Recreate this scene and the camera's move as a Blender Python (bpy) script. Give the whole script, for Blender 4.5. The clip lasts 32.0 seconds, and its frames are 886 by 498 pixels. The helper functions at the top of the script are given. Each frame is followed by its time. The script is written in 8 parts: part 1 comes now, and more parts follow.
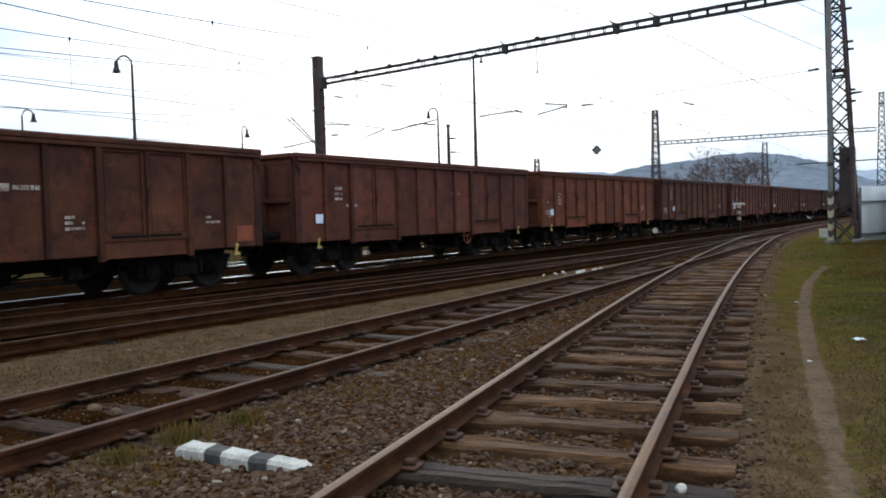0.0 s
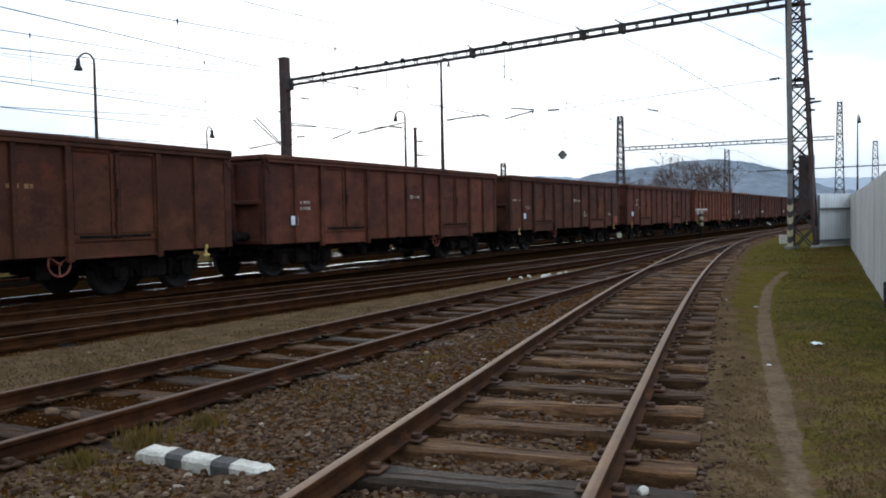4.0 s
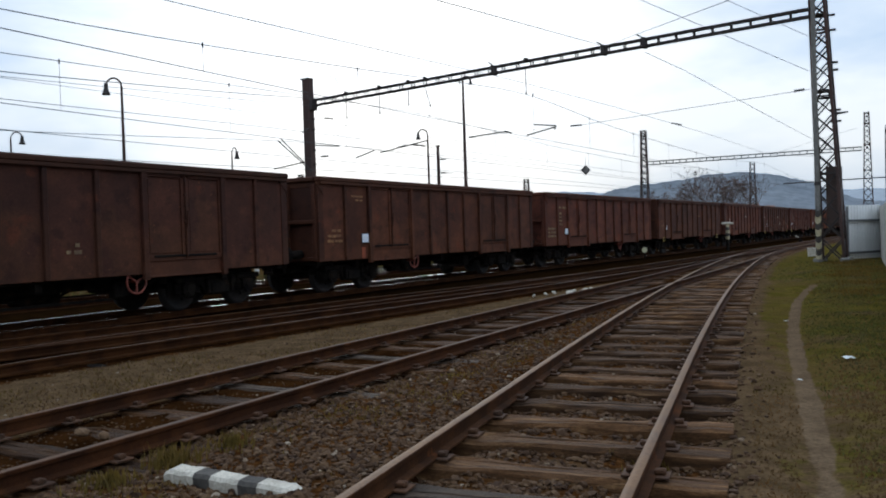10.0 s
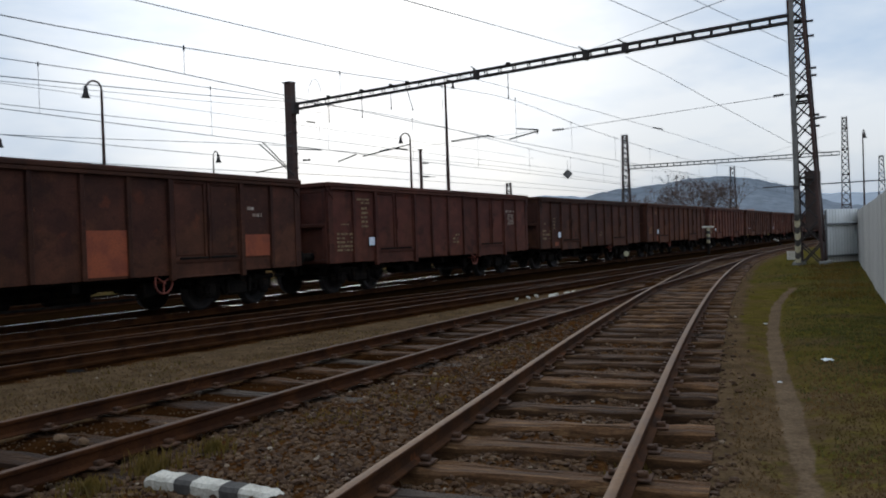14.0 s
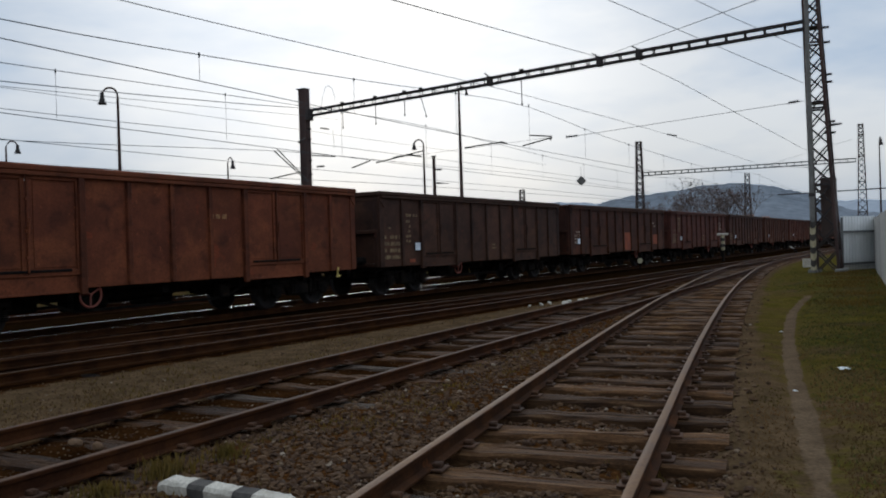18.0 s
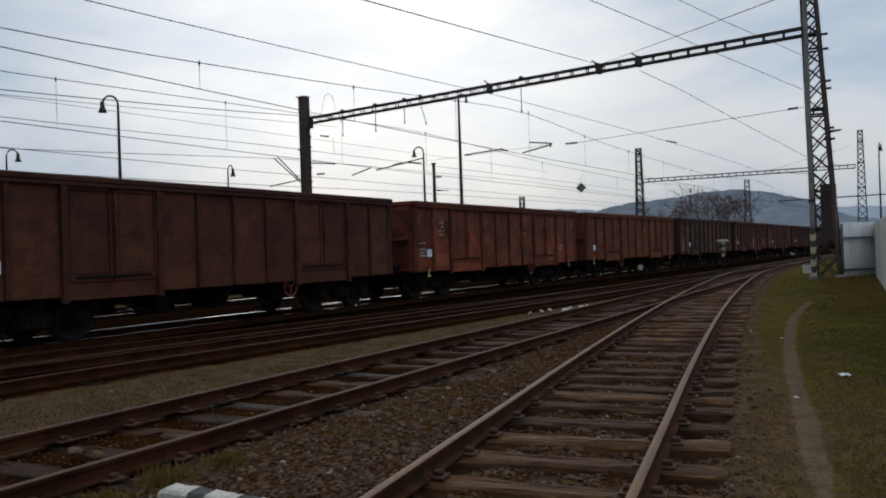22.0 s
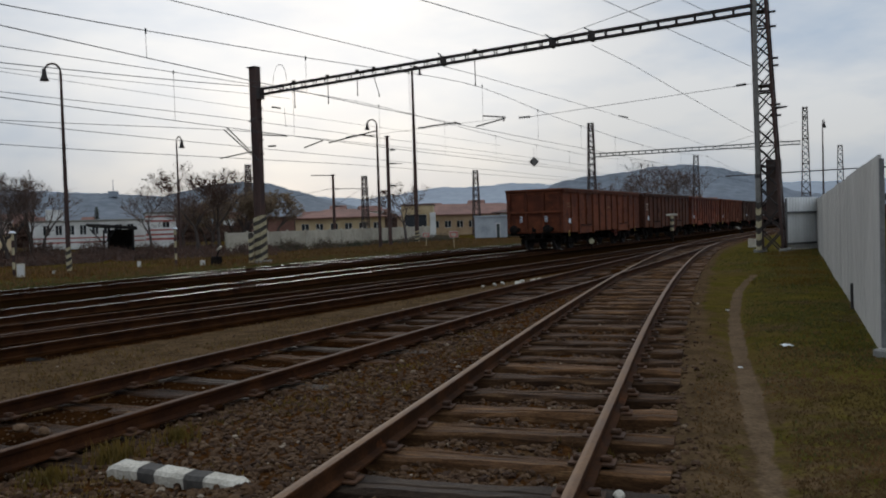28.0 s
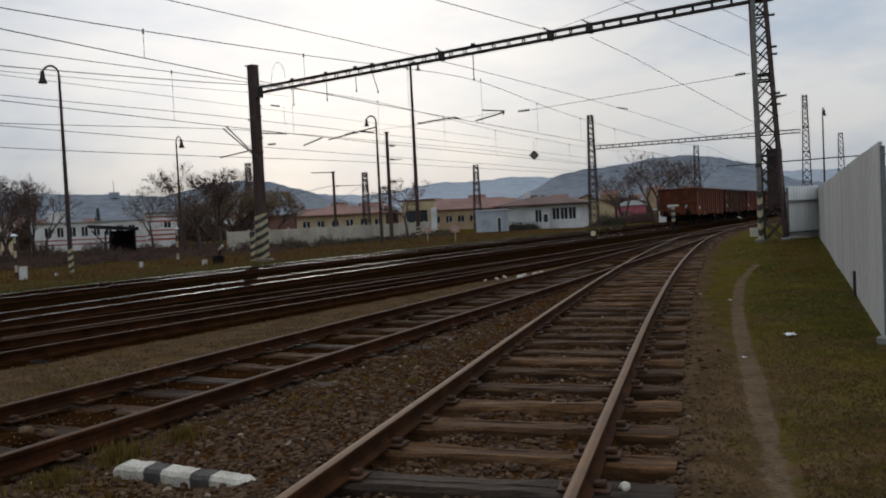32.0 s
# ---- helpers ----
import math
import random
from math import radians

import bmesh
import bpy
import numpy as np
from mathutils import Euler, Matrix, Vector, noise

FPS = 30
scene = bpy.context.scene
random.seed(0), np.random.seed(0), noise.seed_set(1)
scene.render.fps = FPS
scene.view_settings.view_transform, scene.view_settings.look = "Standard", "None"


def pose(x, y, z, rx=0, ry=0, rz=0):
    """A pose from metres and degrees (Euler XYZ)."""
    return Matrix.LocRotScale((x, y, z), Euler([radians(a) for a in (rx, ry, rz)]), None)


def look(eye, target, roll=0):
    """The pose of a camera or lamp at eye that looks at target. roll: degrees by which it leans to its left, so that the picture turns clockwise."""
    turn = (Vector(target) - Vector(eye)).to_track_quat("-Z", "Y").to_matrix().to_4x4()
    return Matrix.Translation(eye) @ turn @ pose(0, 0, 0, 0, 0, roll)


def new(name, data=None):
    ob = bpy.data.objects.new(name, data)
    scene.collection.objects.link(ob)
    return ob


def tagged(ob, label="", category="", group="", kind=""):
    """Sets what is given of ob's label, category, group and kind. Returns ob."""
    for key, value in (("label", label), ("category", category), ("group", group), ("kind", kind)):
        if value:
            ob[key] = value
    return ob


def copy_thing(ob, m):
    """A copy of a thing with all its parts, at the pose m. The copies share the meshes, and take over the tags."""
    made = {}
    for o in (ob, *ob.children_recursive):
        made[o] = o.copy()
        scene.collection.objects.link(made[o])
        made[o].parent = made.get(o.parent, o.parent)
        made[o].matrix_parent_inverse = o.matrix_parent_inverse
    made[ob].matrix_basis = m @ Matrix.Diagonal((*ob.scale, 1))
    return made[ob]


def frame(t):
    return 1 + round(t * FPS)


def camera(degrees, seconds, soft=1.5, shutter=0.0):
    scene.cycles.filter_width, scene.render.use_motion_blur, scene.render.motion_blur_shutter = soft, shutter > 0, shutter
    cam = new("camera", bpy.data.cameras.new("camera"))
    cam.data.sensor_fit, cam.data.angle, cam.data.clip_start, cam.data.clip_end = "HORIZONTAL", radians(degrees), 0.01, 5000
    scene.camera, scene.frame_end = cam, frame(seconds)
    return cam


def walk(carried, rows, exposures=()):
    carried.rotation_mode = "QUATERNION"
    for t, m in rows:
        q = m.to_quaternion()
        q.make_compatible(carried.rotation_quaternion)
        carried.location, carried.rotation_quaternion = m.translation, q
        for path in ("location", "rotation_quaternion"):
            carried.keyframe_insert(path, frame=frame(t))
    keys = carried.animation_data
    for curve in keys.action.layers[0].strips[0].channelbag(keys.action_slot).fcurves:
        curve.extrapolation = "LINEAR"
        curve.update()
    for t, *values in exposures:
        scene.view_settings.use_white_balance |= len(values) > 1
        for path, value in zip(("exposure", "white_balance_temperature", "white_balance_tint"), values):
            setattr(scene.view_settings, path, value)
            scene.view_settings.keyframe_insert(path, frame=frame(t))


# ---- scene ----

import itertools

# ---------------------------------------------------------------- camera and its walk
cam = camera(57.0, 32.0, soft=1.9)
EYE_Z = 1.595
WALK = [(0, 87.60, 1.59, -0.13), (0.5, 87.70, 1.73, -0.52), (1, 87.96, 1.67, -0.86), (1.5, 87.96, 1.75, -1.26), (2, 87.81, 1.95, -1.70), (2.5, 87.71, 1.84, -1.90), (3, 87.72, 1.38, -2.03), (3.5, 87.70, 1.01, -2.34), (5.5, 88.16, 1.56, -3.06), (6, 88.17, 1.65, -2.81), (6.5, 88.23, 1.72, -2.70), (7, 88.36, 1.68, -2.59), (7.5, 88.27, 1.66, -2.48), (8, 88.56, 1.62, -2.26), (8.5, 88.77, 1.75, -1.95), (9, 88.83, 1.74, -1.37), (9.5, 88.85, 1.82, -0.75), (10, 89.02, 1.84, -0.82), (10.5, 89.22, 1.90, -0.61), (11, 89.42, 1.88, -0.45), (11.5, 89.40, 1.69, -1.19), (12, 89.37, 1.67, -2.60), (12.5, 89.30, 1.81, -3.10), (13, 89.26, 1.87, -2.91), (13.5, 89.25, 1.78, -2.50), (14, 89.25, 1.88, -2.04), (14.5, 89.24, 1.73, -1.66), (16.5, 89.38, 1.58, -1.38), (17, 89.45, 1.61, -1.24), (17.5, 89.51, 1.69, -1.18), (18, 89.73, 1.72, -1.12), (18.5, 89.82, 1.66, -1.08), (19, 89.84, 1.62, -1.04), (19.5, 89.95, 1.66, -1.06), (20, 90.28, 1.65, -1.19), (20.5, 90.43, 1.85, -1.08), (21, 90.46, 1.91, -0.96), (21.5, 90.37, 1.94, -1.09), (22, 90.23, 1.86, -1.11), (22.5, 90.24, 1.81, -1.20), (23, 90.24, 1.77, -1.33), (23.5, 90.34, 1.86, -1.41), (24, 90.48, 2.04, -1.90), (24.5, 90.50, 2.14, -2.31), (25, 90.22, 2.24, -2.53), (25.5, 90.02, 2.33, -2.65), (27.5, 88.87, 2.47, -4.19), (28, 88.27, 1.75, -4.38), (28.5, 88.19, 2.13, -4.24), (29, 88.00, 2.62, -4.23), (29.5, 88.00, 2.44, -4.47), (30, 88.09, 2.51, -4.73), (30.5, 87.98, 2.60, -4.71), (31, 87.95, 2.59, -4.46), (31.5, 87.83, 2.47, -4.44), (32, 87.93, 2.79, -4.30)]
walk(cam, [(t, pose(0, 0, EYE_Z, rx, ry, rz)) for t, rx, ry, rz in WALK],
     exposures=[(0, -0.66, 6200, 9), (3.5, -0.70, 6180, 9), (9, -1.02, 6220, 9), (14, -1.32, 6320, 10), (19, -1.57, 6400, 10), (25, -1.64, 6480, 10), (32, -1.60, 6850, 12)])

# ---------------------------------------------------------------- sky and sun (overcast, low sun behind the cloud)
SUN_AZ, SUN_EL = -4.0, 17.0


def make_sky():
    world = bpy.data.worlds.new("overcast_sky")
    scene.world = world
    world.use_nodes = True
    nt = world.node_tree
    nt.nodes.clear()
    out = nt.nodes.new("ShaderNodeOutputWorld")
    bg = nt.nodes.new("ShaderNodeBackground")
    sky = nt.nodes.new("ShaderNodeTexSky")
    sky.sky_type, sky.sun_disc = "NISHITA", False
    sky.sun_elevation, sky.sun_rotation = radians(SUN_EL), radians(SUN_AZ)
    sky.air_density, sky.dust_density = 1.0, 1.0
    tint = nt.nodes.new("ShaderNodeVectorMath")
    tint.operation = "SCALE"
    tint.inputs["Scale"].default_value = SKY_CLEAR
    nt.links.new(sky.outputs[0], tint.inputs[0])
    co = nt.nodes.new("ShaderNodeTexCoord")
    mp = nt.nodes.new("ShaderNodeMapping")
    mp.inputs["Scale"].default_value = (1.0, 1.0, 3.2)
    mp.inputs["Rotation"].default_value = (0.25, 0.15, 0.6)
    nt.links.new(co.outputs["Generated"], mp.inputs[0])
    n1 = nt.nodes.new("ShaderNodeTexNoise")
    n1.inputs["Scale"].default_value, n1.inputs["Detail"].default_value, n1.inputs["Roughness"].default_value = 1.7, 6.0, 0.55
    nt.links.new(mp.outputs[0], n1.inputs["Vector"])
    ramp = nt.nodes.new("ShaderNodeValToRGB")
    ramp.color_ramp.elements[0].position, ramp.color_ramp.elements[1].position = 0.40, 0.72
    ramp.color_ramp.elements[0].color = CLOUD_DARK
    ramp.color_ramp.elements[1].color = CLOUD_LIGHT
    add = nt.nodes.new("ShaderNodeVectorMath")
    add.operation = "ADD"
    nt.links.new(ramp.outputs[0], add.inputs[0])
    nt.links.new(tint.outputs[0], add.inputs[1])
    # the sun's glow through the cloud
    az, el = radians(SUN_AZ), radians(SUN_EL)
    dot = nt.nodes.new("ShaderNodeVectorMath")
    dot.operation = "DOT_PRODUCT"
    dot.inputs[1].default_value = (math.sin(az) * math.cos(el), math.cos(az) * math.cos(el), math.sin(el))
    nt.links.new(co.outputs["Generated"], dot.inputs[0])
    # the cloud is thicker towards the sun and breaks up away from it
    thick = nt.nodes.new("ShaderNodeMapRange")
    thick.interpolation_type = "SMOOTHSTEP"
    thick.inputs[1].default_value, thick.inputs[2].default_value = 0.78, 0.98
    thick.inputs[3].default_value, thick.inputs[4].default_value = -0.02, 0.10
    nt.links.new(dot.outputs["Value"], thick.inputs[0])
    dense = nt.nodes.new("ShaderNodeMath")
    dense.operation = "ADD"
    nt.links.new(n1.outputs[0], dense.inputs[0])
    nt.links.new(thick.outputs[0], dense.inputs[1])
    n2 = nt.nodes.new("ShaderNodeTexNoise")
    n2.inputs["Scale"].default_value, n2.inputs["Detail"].default_value, n2.inputs["Roughness"].default_value = 4.6, 6.0, 0.6
    nt.links.new(mp.outputs[0], n2.inputs["Vector"])
    wisp = nt.nodes.new("ShaderNodeMath")
    wisp.operation = "MULTIPLY_ADD"
    wisp.inputs[1].default_value, wisp.inputs[2].default_value = 0.60, -0.30
    nt.links.new(n2.outputs[0], wisp.inputs[0])
    streaky = nt.nodes.new("ShaderNodeMath")
    streaky.operation = "ADD"
    nt.links.new(dense.outputs[0], streaky.inputs[0])
    nt.links.new(wisp.outputs[0], streaky.inputs[1])
    nt.links.new(streaky.outputs[0], ramp.inputs[0])
    lobe = nt.nodes.new("ShaderNodeMapRange")
    lobe.interpolation_type = "SMOOTHSTEP"
    lobe.inputs[1].default_value, lobe.inputs[2].default_value = 0.92, 1.0
    nt.links.new(dot.outputs["Value"], lobe.inputs[0])
    glow = nt.nodes.new("ShaderNodeVectorMath")
    glow.operation = "SCALE"
    glow.inputs[0].default_value = GLOW
    nt.links.new(lobe.outputs[0], glow.inputs["Scale"])
    both = nt.nodes.new("ShaderNodeVectorMath")
    both.operation = "ADD"
    nt.links.new(add.outputs[0], both.inputs[0])
    nt.links.new(glow.outputs[0], both.inputs[1])
    # an overcast sky is brightest overhead
    sz = nt.nodes.new("ShaderNodeSeparateXYZ")
    nt.links.new(co.outputs["Generated"], sz.inputs[0])
    high = nt.nodes.new("ShaderNodeMapRange")
    high.interpolation_type = "SMOOTHSTEP"
    high.inputs[1].default_value, high.inputs[2].default_value, high.inputs[3].default_value, high.inputs[4].default_value = 0.30, 0.95, 1.0, 1.75
    nt.links.new(sz.outputs["Z"], high.inputs[0])
    lift = nt.nodes.new("ShaderNodeVectorMath")
    lift.operation = "SCALE"
    nt.links.new(both.outputs[0], lift.inputs[0])
    nt.links.new(high.outputs[0], lift.inputs["Scale"])
    # and thickest towards the horizon
    low = nt.nodes.new("ShaderNodeMapRange")
    low.interpolation_type = "SMOOTHSTEP"
    low.inputs[1].default_value, low.inputs[2].default_value, low.inputs[3].default_value, low.inputs[4].default_value = 0.02, 0.20, 0.84, 1.0
    nt.links.new(sz.outputs["Z"], low.inputs[0])
    murk = nt.nodes.new("ShaderNodeVectorMath")
    murk.operation = "SCALE"
    nt.links.new(lift.outputs[0], murk.inputs[0])
    nt.links.new(low.outputs[0], murk.inputs["Scale"])
    nt.links.new(murk.outputs[0], bg.inputs[0])
    bg.inputs[1].default_value = 1.0
    nt.links.new(bg.outputs[0], out.inputs[0])


SKY_CLEAR = 0.02
CLOUD_DARK = (1.08, 1.37, 1.76, 1)
CLOUD_LIGHT = (1.92, 2.02, 2.12, 1)
GLOW = (0.80, 0.76, 0.69)
make_sky()
sun = new("sun", bpy.data.lights.new("sun", "SUN"))
sun.data.energy, sun.data.angle, sun.data.color = 0.9, radians(18), (1.0, 0.94, 0.86)
_az, _el = radians(SUN_AZ), radians(SUN_EL)
sun.matrix_world = look((0, 0, 50), (-math.sin(_az) * math.cos(_el), -math.cos(_az) * math.cos(_el), 50 - math.sin(_el)))

# ---------------------------------------------------------------- materials


def material(name, dark, light, rough=0.8, metal=0.0, scale=3.0, fine=40.0, bump=0.3, stretch=(1, 1, 1), third=None,
             third_at=(0.58, 0.7), vary=0.0, bump_d=0.01, spec=0.4, mottled=0.25, tint=(1, 1, 1)):
    """Procedural surface: two tones at a broad scale, grain at a fine one, and a third tone in patches."""
    dark, light, third = (c and tuple(v * k for v, k in zip(c, tint)) for c in (dark, light, third))
    m = bpy.data.materials.new(name)
    m.use_nodes = True
    nt = m.node_tree
    bsdf = nt.nodes["Principled BSDF"]
    link = nt.links.new
    co = nt.nodes.new("ShaderNodeTexCoord")
    mp = nt.nodes.new("ShaderNodeMapping")
    mp.inputs["Scale"].default_value = stretch
    link(co.outputs["Object"], mp.inputs[0])
    info = nt.nodes.new("ShaderNodeObjectInfo")
    off = nt.nodes.new("ShaderNodeVectorMath")
    off.operation = "MULTIPLY_ADD"
    off.inputs[1].default_value = (1, 1, 1)
    rnd = nt.nodes.new("ShaderNodeMath")
    rnd.operation = "MULTIPLY"
    rnd.inputs[1].default_value = 37.0
    link(info.outputs["Random"], rnd.inputs[0])
    link(mp.outputs[0], off.inputs[0])
    link(rnd.outputs[0], off.inputs[2])

    def tex(sc, detail=5.0, rough_=0.6):
        n = nt.nodes.new("ShaderNodeTexNoise")
        n.inputs["Scale"].default_value, n.inputs["Detail"].default_value, n.inputs["Roughness"].default_value = sc, detail, rough_
        link(off.outputs[0], n.inputs["Vector"])
        return n

    def mix(fac, a, b):
        n = nt.nodes.new("ShaderNodeMix")
        n.data_type = "RGBA"
        for value, sock in ((fac, n.inputs[0]), (a, n.inputs[6]), (b, n.inputs[7])):
            if isinstance(value, (tuple, float, int)):
                sock.default_value = (*value, 1) if isinstance(value, tuple) else value
            else:
                link(value, sock)
        return n.outputs[2]

    def ramp(src, a, b):
        n = nt.nodes.new("ShaderNodeMapRange")
        n.interpolation_type = "SMOOTHSTEP"
        n.inputs[1].default_value, n.inputs[2].default_value = a, b
        link(src, n.inputs[0])
        return n.outputs[0]

    broad, grain = tex(scale), tex(fine, 3.0)
    col = mix(ramp(broad.outputs[0], 0.35, 0.65), dark, light)
    if third:
        patch = tex(scale * 0.83 + 0.37, 6.0, 0.65)
        col = mix(ramp(patch.outputs[0], *third_at), col, third)
    g = nt.nodes.new("ShaderNodeMix")
    g.data_type, g.blend_type = "RGBA", "MULTIPLY"
    g.inputs[0].default_value = 1.0
    tone = nt.nodes.new("ShaderNodeMapRange")
    tone.inputs[1].default_value, tone.inputs[2].default_value = 0.3, 0.7
    tone.inputs[3].default_value, tone.inputs[4].default_value = 1 - mottled, 1 + mottled
    link(grain.outputs[0], tone.inputs[0])
    link(col, g.inputs[6])
    link(tone.outputs[0], g.inputs[7])
    col = g.outputs[2]
    if vary:
        v = nt.nodes.new("ShaderNodeHueSaturation")
        mr = nt.nodes.new("ShaderNodeMapRange")
        mr.inputs[3].default_value, mr.inputs[4].default_value = 1 - vary, 1 + vary
        link(info.outputs["Random"], mr.inputs[0])
        link(mr.outputs[0], v.inputs["Value"])
        link(col, v.inputs["Color"])
        col = v.outputs[0]
    link(col, bsdf.inputs["Base Color"])
    rr = nt.nodes.new("ShaderNodeMapRange")
    spread = min(0.12, rough * 0.4)
    rr.inputs[3].default_value, rr.inputs[4].default_value = max(rough - spread, 0.03), min(rough + spread, 1.0)
    link(broad.outputs[0], rr.inputs[0])
    link(rr.outputs[0], bsdf.inputs["Roughness"])
    bsdf.inputs["Metallic"].default_value = metal
    bsdf.inputs["Specular IOR Level"].default_value = spec
    if bump:
        b = nt.nodes.new("ShaderNodeBump")
        b.inputs["Strength"].default_value, b.inputs["Distance"].default_value = bump, bump_d
        link(grain.outputs[0], b.inputs["Height"])
        link(b.outputs[0], bsdf.inputs["Normal"])
    return m


def plain(name, colour, rough=0.7, metal=0.0):
    m = bpy.data.materials.new(name)
    m.use_nodes = True
    b = m.node_tree.nodes["Principled BSDF"]
    b.inputs["Base Color"].default_value = (*colour, 1)
    b.inputs["Roughness"].default_value, b.inputs["Metallic"].default_value = rough, metal
    return m


M = {}
EARTH = (1.25, 0.88, 0.53)   # warm tint shared by the colours of what lies on the ground


def wagon_paint(name, base, light, patch, amount):
    """Old wagon paint: soft broad tones, a washed-out lower band, orange rust patches, grimy smears and small scabs."""
    m = bpy.data.materials.new(name)
    m.use_nodes = True
    nt, link = m.node_tree, m.node_tree.links.new
    bsdf = nt.nodes["Principled BSDF"]
    co = nt.nodes.new("ShaderNodeTexCoord")
    info = nt.nodes.new("ShaderNodeObjectInfo")
    rnd = nt.nodes.new("ShaderNodeMath")
    rnd.operation = "MULTIPLY"
    rnd.inputs[1].default_value = 53.0
    link(info.outputs["Random"], rnd.inputs[0])
    place = nt.nodes.new("ShaderNodeVectorMath")
    place.operation = "ADD"
    link(co.outputs["Object"], place.inputs[0])
    link(rnd.outputs[0], place.inputs[1])

    def tone(sc, detail, lo, hi, a, b, stretch=(1, 1, 1), rough=0.55):
        mp = nt.nodes.new("ShaderNodeMapping")
        mp.inputs["Scale"].default_value = stretch
        link(place.outputs[0], mp.inputs[0])
        n = nt.nodes.new("ShaderNodeTexNoise")
        n.inputs["Scale"].default_value, n.inputs["Detail"].default_value, n.inputs["Roughness"].default_value = sc, detail, rough
        link(mp.outputs[0], n.inputs["Vector"])
        r = nt.nodes.new("ShaderNodeMapRange")
        r.interpolation_type = "SMOOTHSTEP"
        r.inputs[1].default_value, r.inputs[2].default_value, r.inputs[3].default_value, r.inputs[4].default_value = lo, hi, a, b
        link(n.outputs[0], r.inputs[0])
        return r.outputs[0]

    def mix(fac, a, b, blend="MIX"):
        n = nt.nodes.new("ShaderNodeMix")
        n.data_type, n.blend_type = "RGBA", blend
        for value, sock in ((fac, n.inputs[0]), (a, n.inputs[6]), (b, n.inputs[7])):
            if isinstance(value, (tuple, float, int)):
                sock.default_value = (*value, 1) if isinstance(value, tuple) else value
            else:
                link(value, sock)
        return n.outputs[2]

    col = mix(tone(0.75, 3.0, 0.35, 0.65, 0.0, 1.0), base, light)
    col = mix(tone(1.25, 4.5, amount[0], amount[1], 0.0, 0.85), col, patch)
    # the load has scoured the sheet up to an uneven tide line
    height = nt.nodes.new("ShaderNodeSeparateXYZ")
    link(co.outputs["Object"], height.inputs[0])
    wob = nt.nodes.new("ShaderNodeMath")
    wob.operation = "ADD"
    link(height.outputs["Z"], wob.inputs[0])
    link(tone(1.1, 4.0, 0.2, 0.8, -0.75, 0.75), wob.inputs[1])
    tide = nt.nodes.new("ShaderNodeMapRange")
    tide.interpolation_type = "SMOOTHSTEP"
    tide.inputs[1].default_value, tide.inputs[2].default_value, tide.inputs[3].default_value, tide.inputs[4].default_value = 0.55, 0.80, 0.42, 0.0
    link(wob.outputs[0], tide.inputs[0])
    col = mix(tide.outputs[0], col, patch)
    col = mix(1.0, col, tone(1.0, 3.0, 0.3, 0.7, 0.93, 1.06, (5, 5, 0.7)), "MULTIPLY")
    col = mix(1.0, col, tone(1.6, 4.0, 0.3, 0.7, 0.80, 1.18, (1, 1, 1.6), 0.6), "MULTIPLY")
    col = mix(tone(2.1, 4.5, 0.53, 0.68, 0.0, 0.55, (1, 1, 1.2), 0.62), col, tuple(v * 0.40 for v in base))
    col = mix(tone(1.7, 4.0, 0.62, 0.70, 0.0, 0.55), col, (patch[0] * 1.25, patch[1] * 0.85, patch[2] * 0.8))
    col = mix(tone(9.0, 2.0, 0.70, 0.73, 0.0, 0.55), col, tuple(min(1, v * 1.5) for v in patch))
    grain = tone(26.0, 3.0, 0.3, 0.7, 0.86, 1.12)
    col = mix(1.0, col, grain, "MULTIPLY")
    hv = nt.nodes.new("ShaderNodeHueSaturation")
    mr = nt.nodes.new("ShaderNodeMapRange")
    mr.inputs[3].default_value, mr.inputs[4].default_value = 0.80, 1.18
    link(info.outputs["Random"], mr.inputs[0])
    link(mr.outputs[0], hv.inputs["Value"])
    link(col, hv.inputs["Color"])
    link(hv.outputs[0], bsdf.inputs["Base Color"])
    bsdf.inputs["Roughness"].default_value = 0.75
    bsdf.inputs["Specular IOR Level"].default_value = 0.2
    bp = nt.nodes.new("ShaderNodeBump")
    bp.inputs["Strength"].default_value, bp.inputs["Distance"].default_value = 0.2, 0.003
    link(grain, bp.inputs["Height"])
    link(bp.outputs[0], bsdf.inputs["Normal"])
    return m


PAINTS = {  # dark tone, light tone, rust patches, how much of them
    "rust": ((0.104, 0.0265, 0.0112), (0.145, 0.0375, 0.0150), (0.178, 0.050, 0.0185), (0.48, 0.70)),
    "scab": ((0.080, 0.0205, 0.0115), (0.122, 0.0315, 0.0160), (0.215, 0.050, 0.019), (0.46, 0.62)),
    "dark": ((0.0437, 0.0144, 0.0082), (0.0655, 0.0207, 0.0113), (0.0936, 0.0335, 0.0140), (0.54, 0.76)),
    "umber": ((0.0576, 0.0174, 0.0085), (0.0839, 0.0256, 0.0118), (0.1058, 0.0349, 0.0137), (0.52, 0.75)),
    "grey": ((0.043, 0.0185, 0.0115), (0.064, 0.0270, 0.0160), (0.085, 0.036, 0.018), (0.56, 0.76)),
    "red": ((0.0644, 0.0179, 0.0115), (0.0938, 0.0262, 0.0161), (0.1012, 0.0331, 0.0166), (0.56, 0.78)),
    "brick": ((0.0735, 0.0207, 0.0117), (0.1078, 0.0297, 0.0156), (0.1298, 0.0408, 0.0179), (0.52, 0.75)),
}
